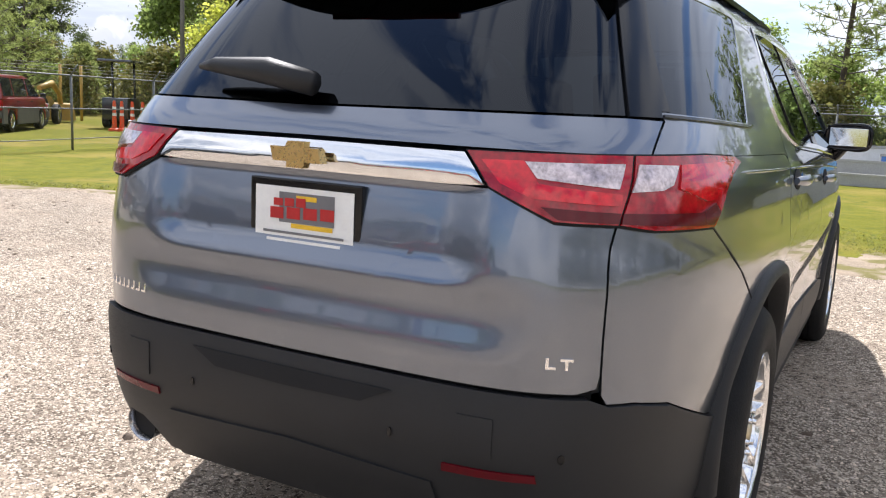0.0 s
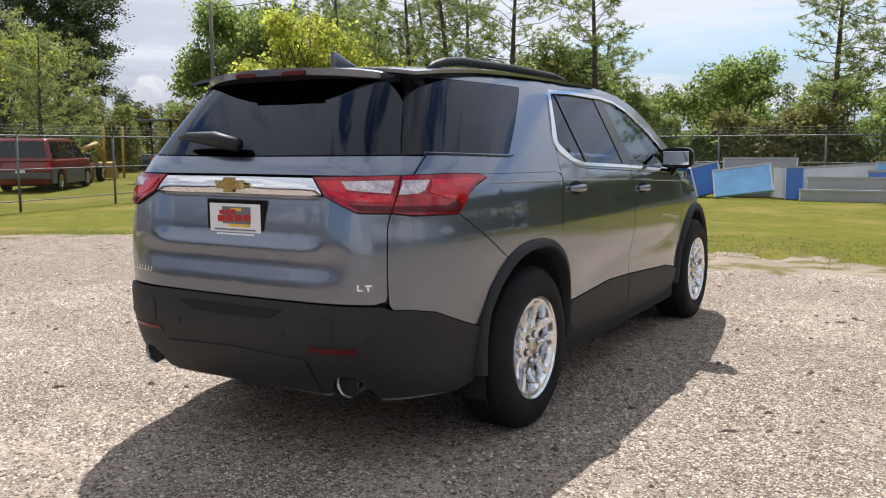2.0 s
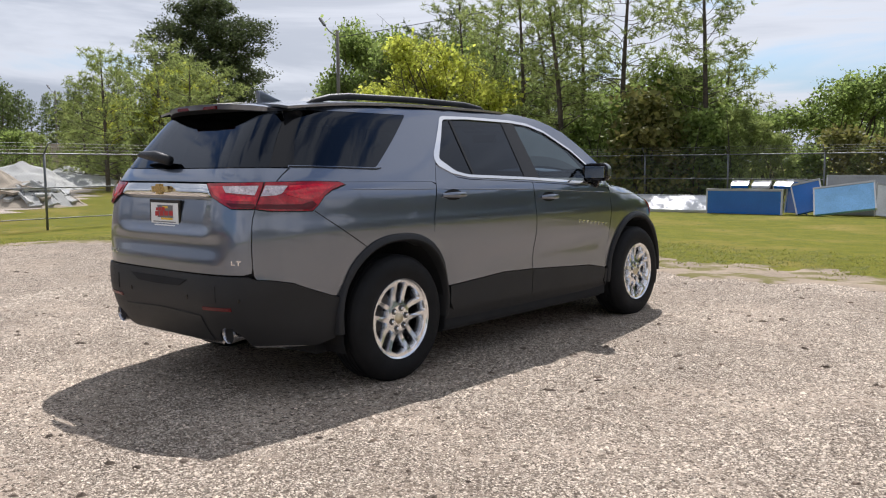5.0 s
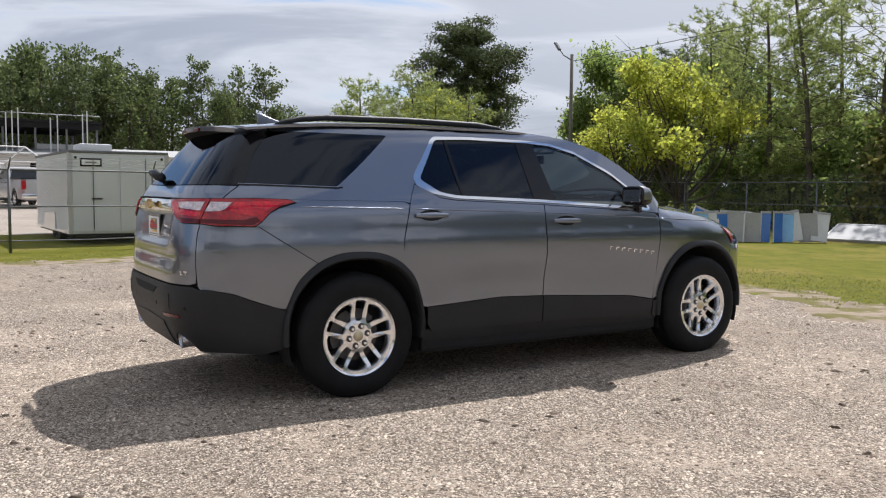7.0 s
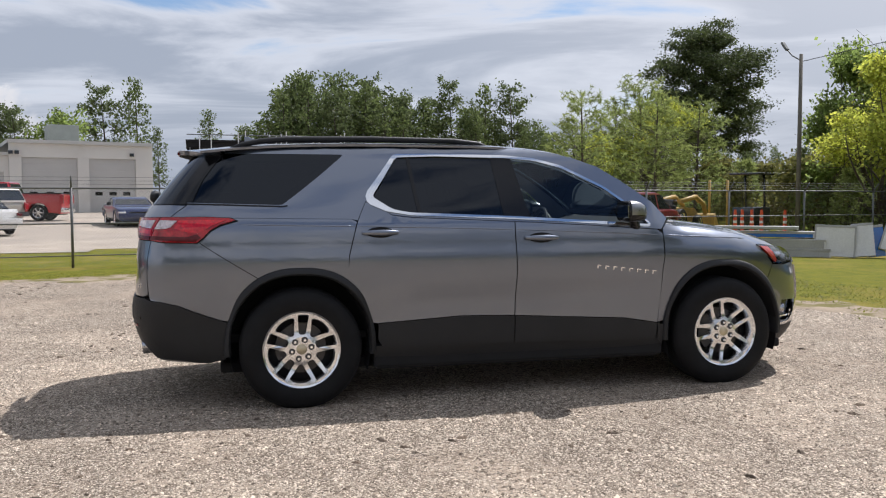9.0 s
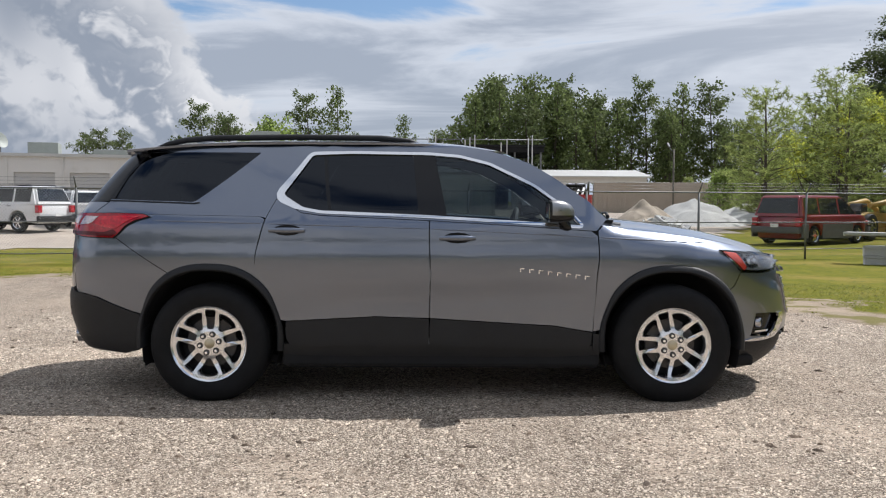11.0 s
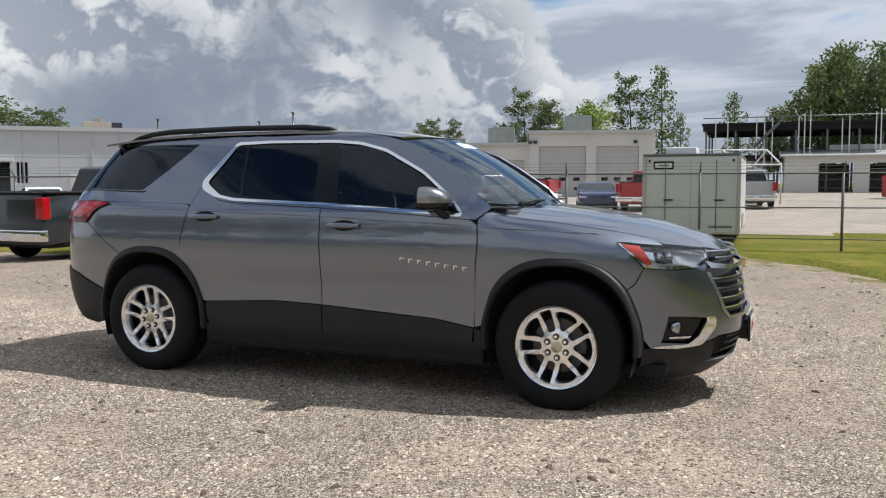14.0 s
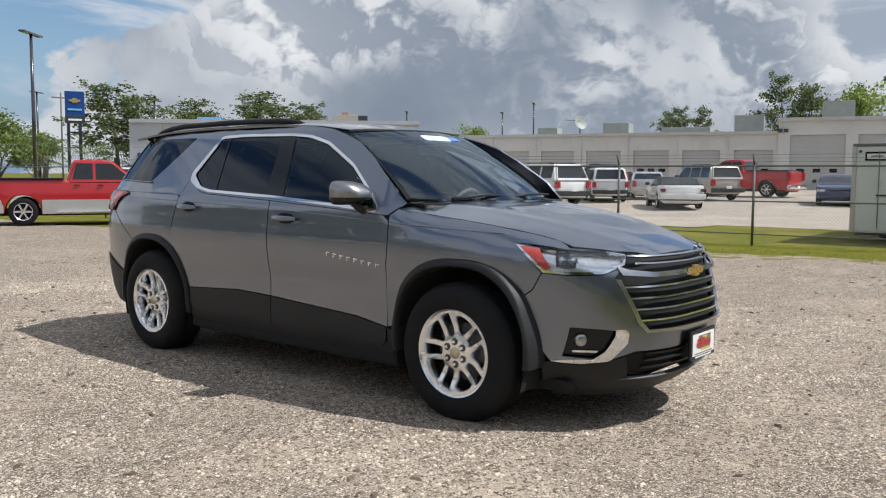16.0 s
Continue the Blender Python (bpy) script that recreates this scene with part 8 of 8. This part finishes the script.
def foliage(name, tufts, kind, rnd, parent, mat):
    """One crown mesh: needle tufts, leaf clumps or coarser far clumps at the given places and sizes."""
    verts, faces, k = [], [], 0
    for c, size in tufts:
        if kind == "needle":
            n = 14
            d = rnd.normal(size=(n, 3))
            d[:, 2] = d[:, 2] * 0.8 + 0.35
            d /= np.linalg.norm(d, axis=1)[:, None]
            side = np.cross(d, rnd.normal(size=(n, 3)))
            side /= np.linalg.norm(side, axis=1)[:, None] + 1e-6
            ln = size * (0.45 + 0.5 * rnd.random((n, 1)))
            w = size * 0.058
            root = c + d * ln * 0.08
            pts = np.stack([root - side * w, root + side * w, c + d * ln + side * w * 0.25], 1)
            verts.append(pts.reshape(-1, 3))
            faces += [(k + 3 * j, k + 3 * j + 1, k + 3 * j + 2) for j in range(n)]
            k += 3 * n
        else:
            n = 15 if kind == "leaf" else 6
            p = c + rnd.normal(size=(n, 3)) * size * (0.55, 0.55, 0.40)
            a = rnd.normal(size=(n, 3))
            a[:, 2] *= 0.6
            a /= np.linalg.norm(a, axis=1)[:, None]
            b = np.cross(a, rnd.normal(size=(n, 3)))
            b /= np.linalg.norm(b, axis=1)[:, None] + 1e-6
            s = size * ((0.13 if kind == "leaf" else 0.25) + 0.15 * rnd.random((n, 1)))
            pts = np.stack([p - a * s, p - b * s * 0.62, p + a * s, p + b * s * 0.62], 1)
            verts.append(pts.reshape(-1, 3))
            faces += [(k + 4 * j, k + 4 * j + 1, k + 4 * j + 2, k + 4 * j + 3) for j in range(n)]
            k += 4 * n
    me = bpy.data.meshes.new(name)
    me.from_pydata(np.concatenate(verts).tolist(), [], faces)
    me.materials.append(M[mat])
    ob = new(name, me)
    ob.parent = parent
    return ob


def limb(bm, a, b, r0, r1, rnd, bend=0.12, n=3):
    pts = []
    ln = (b - a).length
    j = Vector(rnd.normal(size=3)) * ln * bend
    for k in range(n + 1):
        s = k / n
        pts.append(a.lerp(b, s) + j * math.sin(math.pi * s))
    tube_into(bm, pts, [r0 + (r1 - r0) * k / n for k in range(n + 1)], 6 if r0 > 0.05 else 3, cap=False)
    return pts


def pine(seed, h, bare, spread, per, mat="needles", size=0.30, flat_top=False, trunk_r=0.125, label="", thickness=5.5, pads=False, kind="needle"):
    """A tall pine: bare tapered trunk, rising limbs, tufts of needles at their ends."""
    rnd = np.random.default_rng(seed)
    t = thing("pine_tree", label, "tree")
    bm = bmesh.new()
    sway = Vector((rnd.normal() * 0.25, rnd.normal() * 0.25, 0))
    at = lambda z: sway * (z / h) ** 2 + Vector((0, 0, z))
    tube_into(bm, [at(h * k / 10) - Vector((0, 0, 0.15 if k == 0 else 0)) for k in range(11)], [trunk_r * (1 - 0.88 * k / 10) + 0.012 for k in range(11)], 8, cap=False)
    tufts = []
    n = int(h * per)
    for k in range(n):
        s = bare + (1 - bare) * (k + rnd.random()) / n
        a = 2.4 * k + rnd.random()
        f = (s - bare) / (1 - bare)
        prof = (0.45 + 0.75 * math.sin(math.pi * min(1, 0.25 + 0.75 * f)) ** 0.8) if not flat_top else (0.55 + 0.6 * f ** 0.6) * (1 if f < 0.9 else 0.7)
        ln = spread * prof * (0.55 + 0.6 * rnd.random())
        p = at(h * s)
        rise = (0.15 + 0.55 * f) * (0.6 + 0.8 * rnd.random())
        q = p + Vector((math.cos(a) * ln, math.sin(a) * ln, ln * rise))
        pts = limb(bm, p, q, trunk_r * 0.28 * (1.1 - s), 0.010, rnd)
        m = max(3, int(ln * thickness))
        if pads:      # flat cushions of needles at the limb's end and half way along it
            for u, wide in ((1.0, 0.27), (0.62, 0.20)):
                mid = p.lerp(q, u)
                for j in range(m):
                    d = rnd.normal(size=3) * (wide * ln * 0.55, wide * ln * 0.55, wide * ln * 0.20)
                    tufts.append((np.array(mid) + d + np.array((0, 0, 0.10 * ln * wide)), size * (0.7 + 0.5 * rnd.random())))
                    if rnd.random() < 0.10:
                        limb(bm, p.lerp(q, u * 0.8), mid + Vector(d), 0.014, 0.005, rnd, 0.05, 2)
            continue
        for j in range(m):
            u = 0.45 + 0.55 * (j + rnd.random()) / m
            c = p.lerp(q, u) + Vector(rnd.normal(size=3)) * 0.14 * ln * (0.35 + 0.3 * u)
            tufts.append((np.array(c), size * (0.8 + 0.5 * rnd.random())))
            if rnd.random() < 0.15:
                limb(bm, p.lerp(q, max(0.2, u - 0.15)), c, 0.012, 0.005, rnd, 0.05, 2)
    for j in range(10):
        tufts.append((np.array(at(h * (0.94 + 0.07 * rnd.random()))) + rnd.normal(size=3) * 0.16, size))
    part("trunk", bm, "bark", t, smooth=True)
    foliage("crown", tufts, kind, rnd, t, mat)
    return t


def broadleaf(seed, h, width, mat, clumps, low=0.25, size=0.42, label="", name="leafy_tree", lobe_n=9, lobe=1.0):
    """A forked tree whose leaf clumps follow its limbs in uneven lobes."""
    rnd = np.random.default_rng(seed)
    t = thing(name, label, "tree")
    bm = bmesh.new()
    fork = h * (low + 0.08)
    limb(bm, Vector((0, 0, -0.15)), Vector((0, 0, fork)), h * 0.022, h * 0.016, rnd, 0.03)
    lobes = []
    for k in range(lobe_n):
        a = 2.4 * k + rnd.random() * 0.8
        up = low + (1 - low) * (0.35 + 0.62 * ((k * 0.37 + rnd.random() * 0.4) % 1.0))
        r = width * (0.30 + 0.45 * rnd.random()) * (1.15 - 0.6 * max(0, up - 0.5))
        q = Vector((math.cos(a) * r, math.sin(a) * r, h * up))
        limb(bm, Vector((0, 0, fork * (0.6 + 0.4 * rnd.random()))), q, h * 0.011, 0.012, rnd, 0.10, 5)
        lobes.append((q, width * lobe * (0.26 + 0.20 * rnd.random())))
        for _ in range(2):
            limb(bm, q * 0.7 + Vector((0, 0, fork * 0.3)), q + Vector(rnd.normal(size=3)) * 0.3 * width, 0.02, 0.006, rnd, 0.1, 3)
    lobes.append((Vector((0, 0, h * 0.88)), width * 0.34 * lobe))
    tufts = []
    for j in range(clumps):
        q, r = lobes[rnd.integers(len(lobes))]
        d = rnd.normal(size=3)
        d /= np.linalg.norm(d)
        c = np.array(q) + d * r * (0.45 + 0.6 * rnd.random()) * (1, 1, 0.85)
        if c[2] < h * low * 0.6:
            c[2] = h * low * (0.6 + 0.5 * rnd.random())
        tufts.append((c, size * (0.7 + 0.6 * rnd.random())))
    part("trunk", bm, "bark", t, smooth=True)
    foliage("crown", tufts, "leaf", rnd, t, mat)
    return t


def shrub(seed, h, width, mat, clumps, size=0.36, label="", needle=False, name="shrub"):
    rnd = np.random.default_rng(seed)
    t = thing(name, label, "shrub" if name == "shrub" else "tree")
    bm = bmesh.new()
    tufts = []
    for k in range(8):
        a, r = rnd.random() * 6.28, width * 0.45 * rnd.random()
        q = Vector((math.cos(a) * r, math.sin(a) * r, h * (0.6 + 0.4 * rnd.random())))
        limb(bm, Vector((q.x * 0.2, q.y * 0.2, -0.1)), q, 0.035, 0.008, rnd, 0.08, 4)
    for j in range(clumps):
        s = rnd.random() ** 0.8
        a, r = rnd.random() * 6.28, width * 0.5 * (1 - 0.75 * s ** 1.4) * (0.5 + 0.55 * rnd.random())
        lump = 1 + 0.25 * math.sin(3 * a + seed) + 0.15 * math.sin(7 * a + 4 * s)
        tufts.append((np.array((math.cos(a) * r * lump, math.sin(a) * r * lump, h * (0.04 + 0.96 * s))), size * (0.7 + 0.6 * rnd.random())))
    part("stem", bm, "bark", t, smooth=True)
    foliage("crown", tufts, "needle" if needle else "leaf", rnd, t, mat)
    return t


def palm_tree():
    t = thing("palm_tree", "short cabbage palm with drooping fan fronds", "tree")
    rnd = np.random.default_rng(3)
    bm = bmesh.new()
    tube_into(bm, [(0, 0, -0.1), (0.05, 0, 1.2), (0, 0, 2.6)], [0.20, 0.17, 0.16], 8)
    part("trunk", bm, "bark", t, smooth=True)
    verts, faces = [], []
    for k in range(34):
        a, up = k * 2.4, 1.2 - 1.9 * (k / 34)
        d = np.array((math.cos(a), math.sin(a), 0))
        s = np.array((-math.sin(a), math.cos(a), 0))
        for j in range(7):
            f = (j - 3) * 0.22
            dd = d * math.cos(f) + s * math.sin(f)
            p0 = np.array((0, 0, 2.6)) + d * 0.5 + np.array((0, 0, 0.4 * up))
            p1 = p0 + dd * 0.75 + np.array((0, 0, 0.55 * up - 0.10))
            p2 = p1 + dd * 0.30 + np.array((0, 0, -0.28))
            n = len(verts)
            verts += [p0, p1 - s * 0.035, p2, p1 + s * 0.035]
            faces.append((n, n + 1, n + 2, n + 3))
    me = bpy.data.meshes.new("fronds")
    me.from_pydata([tuple(v) for v in verts], [], faces)
    me.materials.append(M["palm"])
    new("fronds", me).parent = t
    return t


TALL = "slender bare-trunked pine with an open tufted crown"
PINES = [pine(11, 8.6, 0.36, 1.8, 5.6, size=0.27, label=TALL, thickness=8.0), pine(12, 8.2, 0.40, 1.95, 5.2, size=0.26, label=TALL, thickness=8.0), pine(13, 8.8, 0.26, 1.5, 6.4, size=0.26, label=TALL, thickness=8.0)]
DENSE = [pine(21, 7.0, 0.10, 1.9, 11.0, "needles", 0.34, label="dense green pine with branches near the ground"),
         pine(22, 9.0, 0.22, 2.1, 9.5, "needles_dark", 0.36, label="dense dark pine in the tree line")]
BIG = pine(31, 12.4, 0.36, 3.0, 5.2, "needles_deep", 0.40, False, 0.30, "large old pine with a broad dark rounded crown", 14.0, True, "leaf")
OAKS = [broadleaf(41, 7.4, 3.4, "leaves", 640, 0.16, 0.50, "dense dark green broadleaf tree behind the fence", lobe_n=16, lobe=0.66),
        broadleaf(42, 6.6, 3.0, "leaves", 560, 0.12, 0.48, "dense green broadleaf tree behind the fence", lobe_n=15, lobe=0.66)]
YELLOW = broadleaf(43, 6.2, 4.2, "leaves_yellow", 640, 0.10, 0.40, "bright yellow-green young tree behind the fence", lobe_n=24, lobe=0.40)
SHRUBS = [shrub(51, 2.8, 2.8, "leaves", 240, label="thick green brush along the fence"), shrub(52, 2.4, 2.6, "leaves_dry", 210, label="brown and yellow dry brush along the fence"),
          shrub(53, 3.4, 2.6, "needles", 300, 0.34, "bushy young pine along the fence", True, "young_pine")]
WOODS = [pine(61, 9.0, 0.24, 1.5, 5.5, "needles_far", 0.40, label="tall green pine in the far woods", thickness=4.6, kind="far"), pine(63, 9.0, 0.34, 2.0, 3.6, "needles_dark", 0.40, label="broad dark pine in the far woods", thickness=5.6, pads=True, kind="far"),
         broadleaf(62, 8.0, 3.4, "leaves", 260, 0.12, 0.80, "round green tree in the far woods")]
SHADE = [pine(71, 9.0, 0.18, 2.2, 4.5, "needles_deep", 0.75, label="tall out-of-view pine added to darken the car reflections", thickness=3.0), broadleaf(72, 8.0, 4.0, "needles_dark", 170, 0.12, 1.1, "round out-of-view tree added to darken the car reflections")]
PALM = palm_tree()
used = set()


def plant(proto, x, y, height, proto_h, turn=None, wide=1.0, sink=0.0):
    """Stands a tree of a kind at a place; the first of a kind is the model itself."""
    rnd = random.Random(int(x * 131 + y * 71))
    s = height / proto_h
    m = pose(x, y, gz(x, y) - sink, 0, 0, rnd.uniform(0, 360) if turn is None else turn) @ Matrix.Diagonal((s * wide, s * wide, s, 1))
    if proto.name not in used:
        used.add(proto.name)
        proto.matrix_basis = m
        return proto
    return copy_thing_scaled(proto, m)


def copy_thing_scaled(proto, m):
    q = proto.scale.copy()
    c = copy_thing(proto, m @ Matrix.Diagonal((1 / q.x, 1 / q.y, 1 / q.z, 1)))
    return c


# the row of pines behind the tree fence, and the yellow tree at the corner
for k, x, y, h in ((0, -8.5, 25.2, 9.2), (1, -11.9, 25.0, 9.4), (2, -13.9, 24.0, 9.2), (1, -16.3, 24.8, 8.8), (2, -19.9, 26.9, 9.0), (0, -15.0, 27.5, 8.8), 
                   (0, -0.4, 24.6, 8.0), (1, 1.4, 22.8, 8.6), (2, -18.0, 29.5, 9.2), (0, -23.5, 29.8, 9.8), (1, 5.5, 27.0, 8.5), (2, 9.0, 25.5, 9.0), (0, 13.0, 27.5, 9.0)):
    plant(PINES[k], x, y, h, (8.6, 8.2, 8.8)[k])
plant(YELLOW, -19.4, 23.0, 6.7, 6.2, wide=0.9)
plant(YELLOW, -22.4, 23.6, 5.6, 6.2)
plant(YELLOW, -40.5, 22.8, 6.8, 6.2, wide=0.9)
plant(BIG, -46.5, 30.4, 11.9, 12.4, 20, wide=1.06)
for k, x, y, h in ((0, -9.6, 26.6, 5.2), (1, -6.9, 27.6, 3.6), (0, -4.6, 29.5, 4.8), (1, -5.0, 33.0, 4.4), (0, -1.6, 34.5, 4.4), (1, -12.6, 29.5, 5.2), (0, -17.6, 32.0, 5.4), (1, -21.5, 33.5, 6.2),
                   (0, -31.6, 30.6, 9.3), (1, -28.0, 30.4, 8.6), (0, -25.0, 32.0, 8.4), (0, -25.0, 26.0, 5.0), (1, 2.6, 30.0, 5.4), (0, 6.0, 33.0, 6.0), (1, 10.5, 31.0, 6.4), (0, -36.5, 35.0, 9.6)):
    plant(OAKS[k], x, y, h, (7.4, 6.6)[k], wide=0.72 if h > 7 else 1.0)
for k, x, y, h in ((0, -35.0, 16.2, 6.4), (0, -31.0, 18.2, 5.9), (0, -38.8, 21.6, 7.6), (0, -36.0, 23.4, 6.2), (1, -33.0, 36.5, 9.6), (1, -29.0, 36.5, 10.4), (1, -24.0, 36.0, 7.6),
                   (1, -20.0, 37.5, 6.6), (1, -15.5, 36.0, 5.6), (0, -11.0, 33.0, 6.2), (0, -44.0, 26.5, 7.2), (0, -48.0, 24.0, 7.0), (0, -42.5, 19.0, 5.6), (1, 8.0, 38.0, 6.0), (1, 14.0, 36.0, 6.5)):
    plant(DENSE[k], x, y, h, (7.0, 9.0)[k])
rnd_s = random.Random(8)
for j in range(44):
    x = -18.5 + 0.78 * j
    k = rnd_s.choice((0, 0, 1, 2, 2, 1)) if x < -2 else rnd_s.choice((1, 1, 0, 2))
    y = 22.9 + 1.6 * rnd_s.random() - 0.06 * x * 0.0 + (0.8 if x < -12 else 0)
    h = rnd_s.uniform(2.2, 4.0) if x < -5.5 else rnd_s.uniform(1.6, 2.6)
    plant(SHRUBS[k], x, y + 0.4, h, (2.8, 2.4, 3.4)[k])
for j in range(26):
    x, y = -20.3 - 1.1 * j + rnd_s.uniform(-1, 1), 23.5 + rnd_s.uniform(-2, 3) + 0.12 * j
    k = rnd_s.choice((0, 0, 1, 2))
    plant(SHRUBS[k], x, y, rnd_s.uniform(1.8, 3.4), (2.8, 2.4, 3.4)[k])
for j in range(12):
    x, y = -44 - 2.6 * j, 25 + rnd_s.uniform(-3, 3)
    plant(SHRUBS[rnd_s.choice((0, 2))], x, y, rnd_s.uniform(2.5, 4.0), 3.0)
WOOD_H = spline([-2, 3, 6, 10, 20, 30, 36, 43, 60, 80], [7.0, 10.5, 14.8, 15.4, 13.6, 11.8, 10.4, 9.4, 8.2, 7.2])
# far woods behind the yard and over to the north
for j in range(96):
    s = j / 95
    y = -1 + 78 * s + rnd_s.uniform(-1.5, 1.5)
    x = -104 + 30 * s * s + rnd_s.uniform(-7, 6)
    h = WOOD_H(y) * rnd_s.uniform(0.86, 1.04) * (-x / 102)
    k = rnd_s.choice((0, 0, 0, 1, 1, 0, 0))
    plant(WOODS[k], x, y, h * (0.86 if k == 2 else 1.0), (9.0, 9.0, 8.0)[k], wide=rnd_s.uniform(0.75, 1.0))
for j in range(46):
    s = j / 45
    x, y = -72 + 110 * s, 62 + 8 * math.sin(3 * s) + rnd_s.uniform(-5, 5)
    if -16 < x < -2 and rnd_s.random() < 0.7:
        continue
    k = rnd_s.choice((0, 1, 2))
    plant(WOODS[k], x, y, rnd_s.uniform(4.2, 6.6), (9.0, 9.0, 8.0)[k])
# trees beyond the buildings
for x, y, h, k in ((-82, -34.5, 7.6, 1), (-84.2, -36.6, 7.4, 1), (-85.3, -33.0, 7.6, 1), (-85.1, -24.3, 10.4, 1), (-86, -21.9, 9.4, 1), (-89.7, -18.2, 9.6, 0), (-92.5, -14.0, 12.2, 1), (-94.9, -11.0, 13.4, 0),
                   (-93.2, -8.7, 8.2, 0), (-96.6, -3.2, 10.4, 0), (-83.7, -21.0, 9.0, 1), (-82.7, -17.1, 8.6, 2), (-49.1, -73.8, 7.4, 2), (-54.2, -70.1, 8.2, 1), (-60.9, -71.0, 7.2, 2), (-83, -62, 6.6, 2)):
    plant(WOODS[k], x, y, h, (9.0, 9.0, 8.0)[k], wide=0.85 if k else 0.7)
for x, y, h, k in ((-101.0, 27.0, 15.0, 1), (-100.0, 31.0, 14.6, 0), (-98.5, 34.5, 14.6, 1)):
    plant(WOODS[k], x, y, h, (9.0, 9.0, 8.0)[k], wide=0.75)
for x, y, h, k, wide in ((-33.4, -61.4, 8.2, 1, 1.6), (-36.5, -62.5, 7.6, 1, 1.4), (-25.6, -66.0, 6.2, 2, 1.2), (-22.5, -65.0, 5.8, 1, 1.5), (-19.5, -67.0, 6.4, 2, 1.2), (-16.0, -66.0, 6.0, 1, 1.5), (-29.5, -67.0, 4.6, 2, 1.1),
                         (-43.0, -64.0, 7.6, 1, 1.5), (-48.0, -61.0, 8.4, 1, 1.8), (-50.5, -58.5, 7.4, 1, 1.5)):
    plant(WOODS[k], x, y, h, (9.0, 9.0, 8.0)[k], wide=wide)
for x, y, h in ((-20.0, -46.5, 3.4), (-23.6, -48.0, 3.2), (-27.5, -51.5, 3.4), (-18.0, -50.0, 3.0)):
    plant(PALM, x, y, h, 3.4)
# out-of-view woods on the camera's side, added and sized to darken the car's reflections
for j in range(56):
    s = j / 55
    a = radians(-66 + 156 * s)
    r = (58 if s < 0.34 else 72 if s < 0.66 else 44) + rnd_s.uniform(-4, 8)
    k = 0 if rnd_s.random() < 0.55 else 1
    plant(SHADE[k], 6 + r * math.cos(a), -4 + r * math.sin(a), rnd_s.uniform(5.0, 8.5) * (1.55 if s < 0.34 else 1.35 if s < 0.66 else 1.2), (9.0, 8.0)[k])
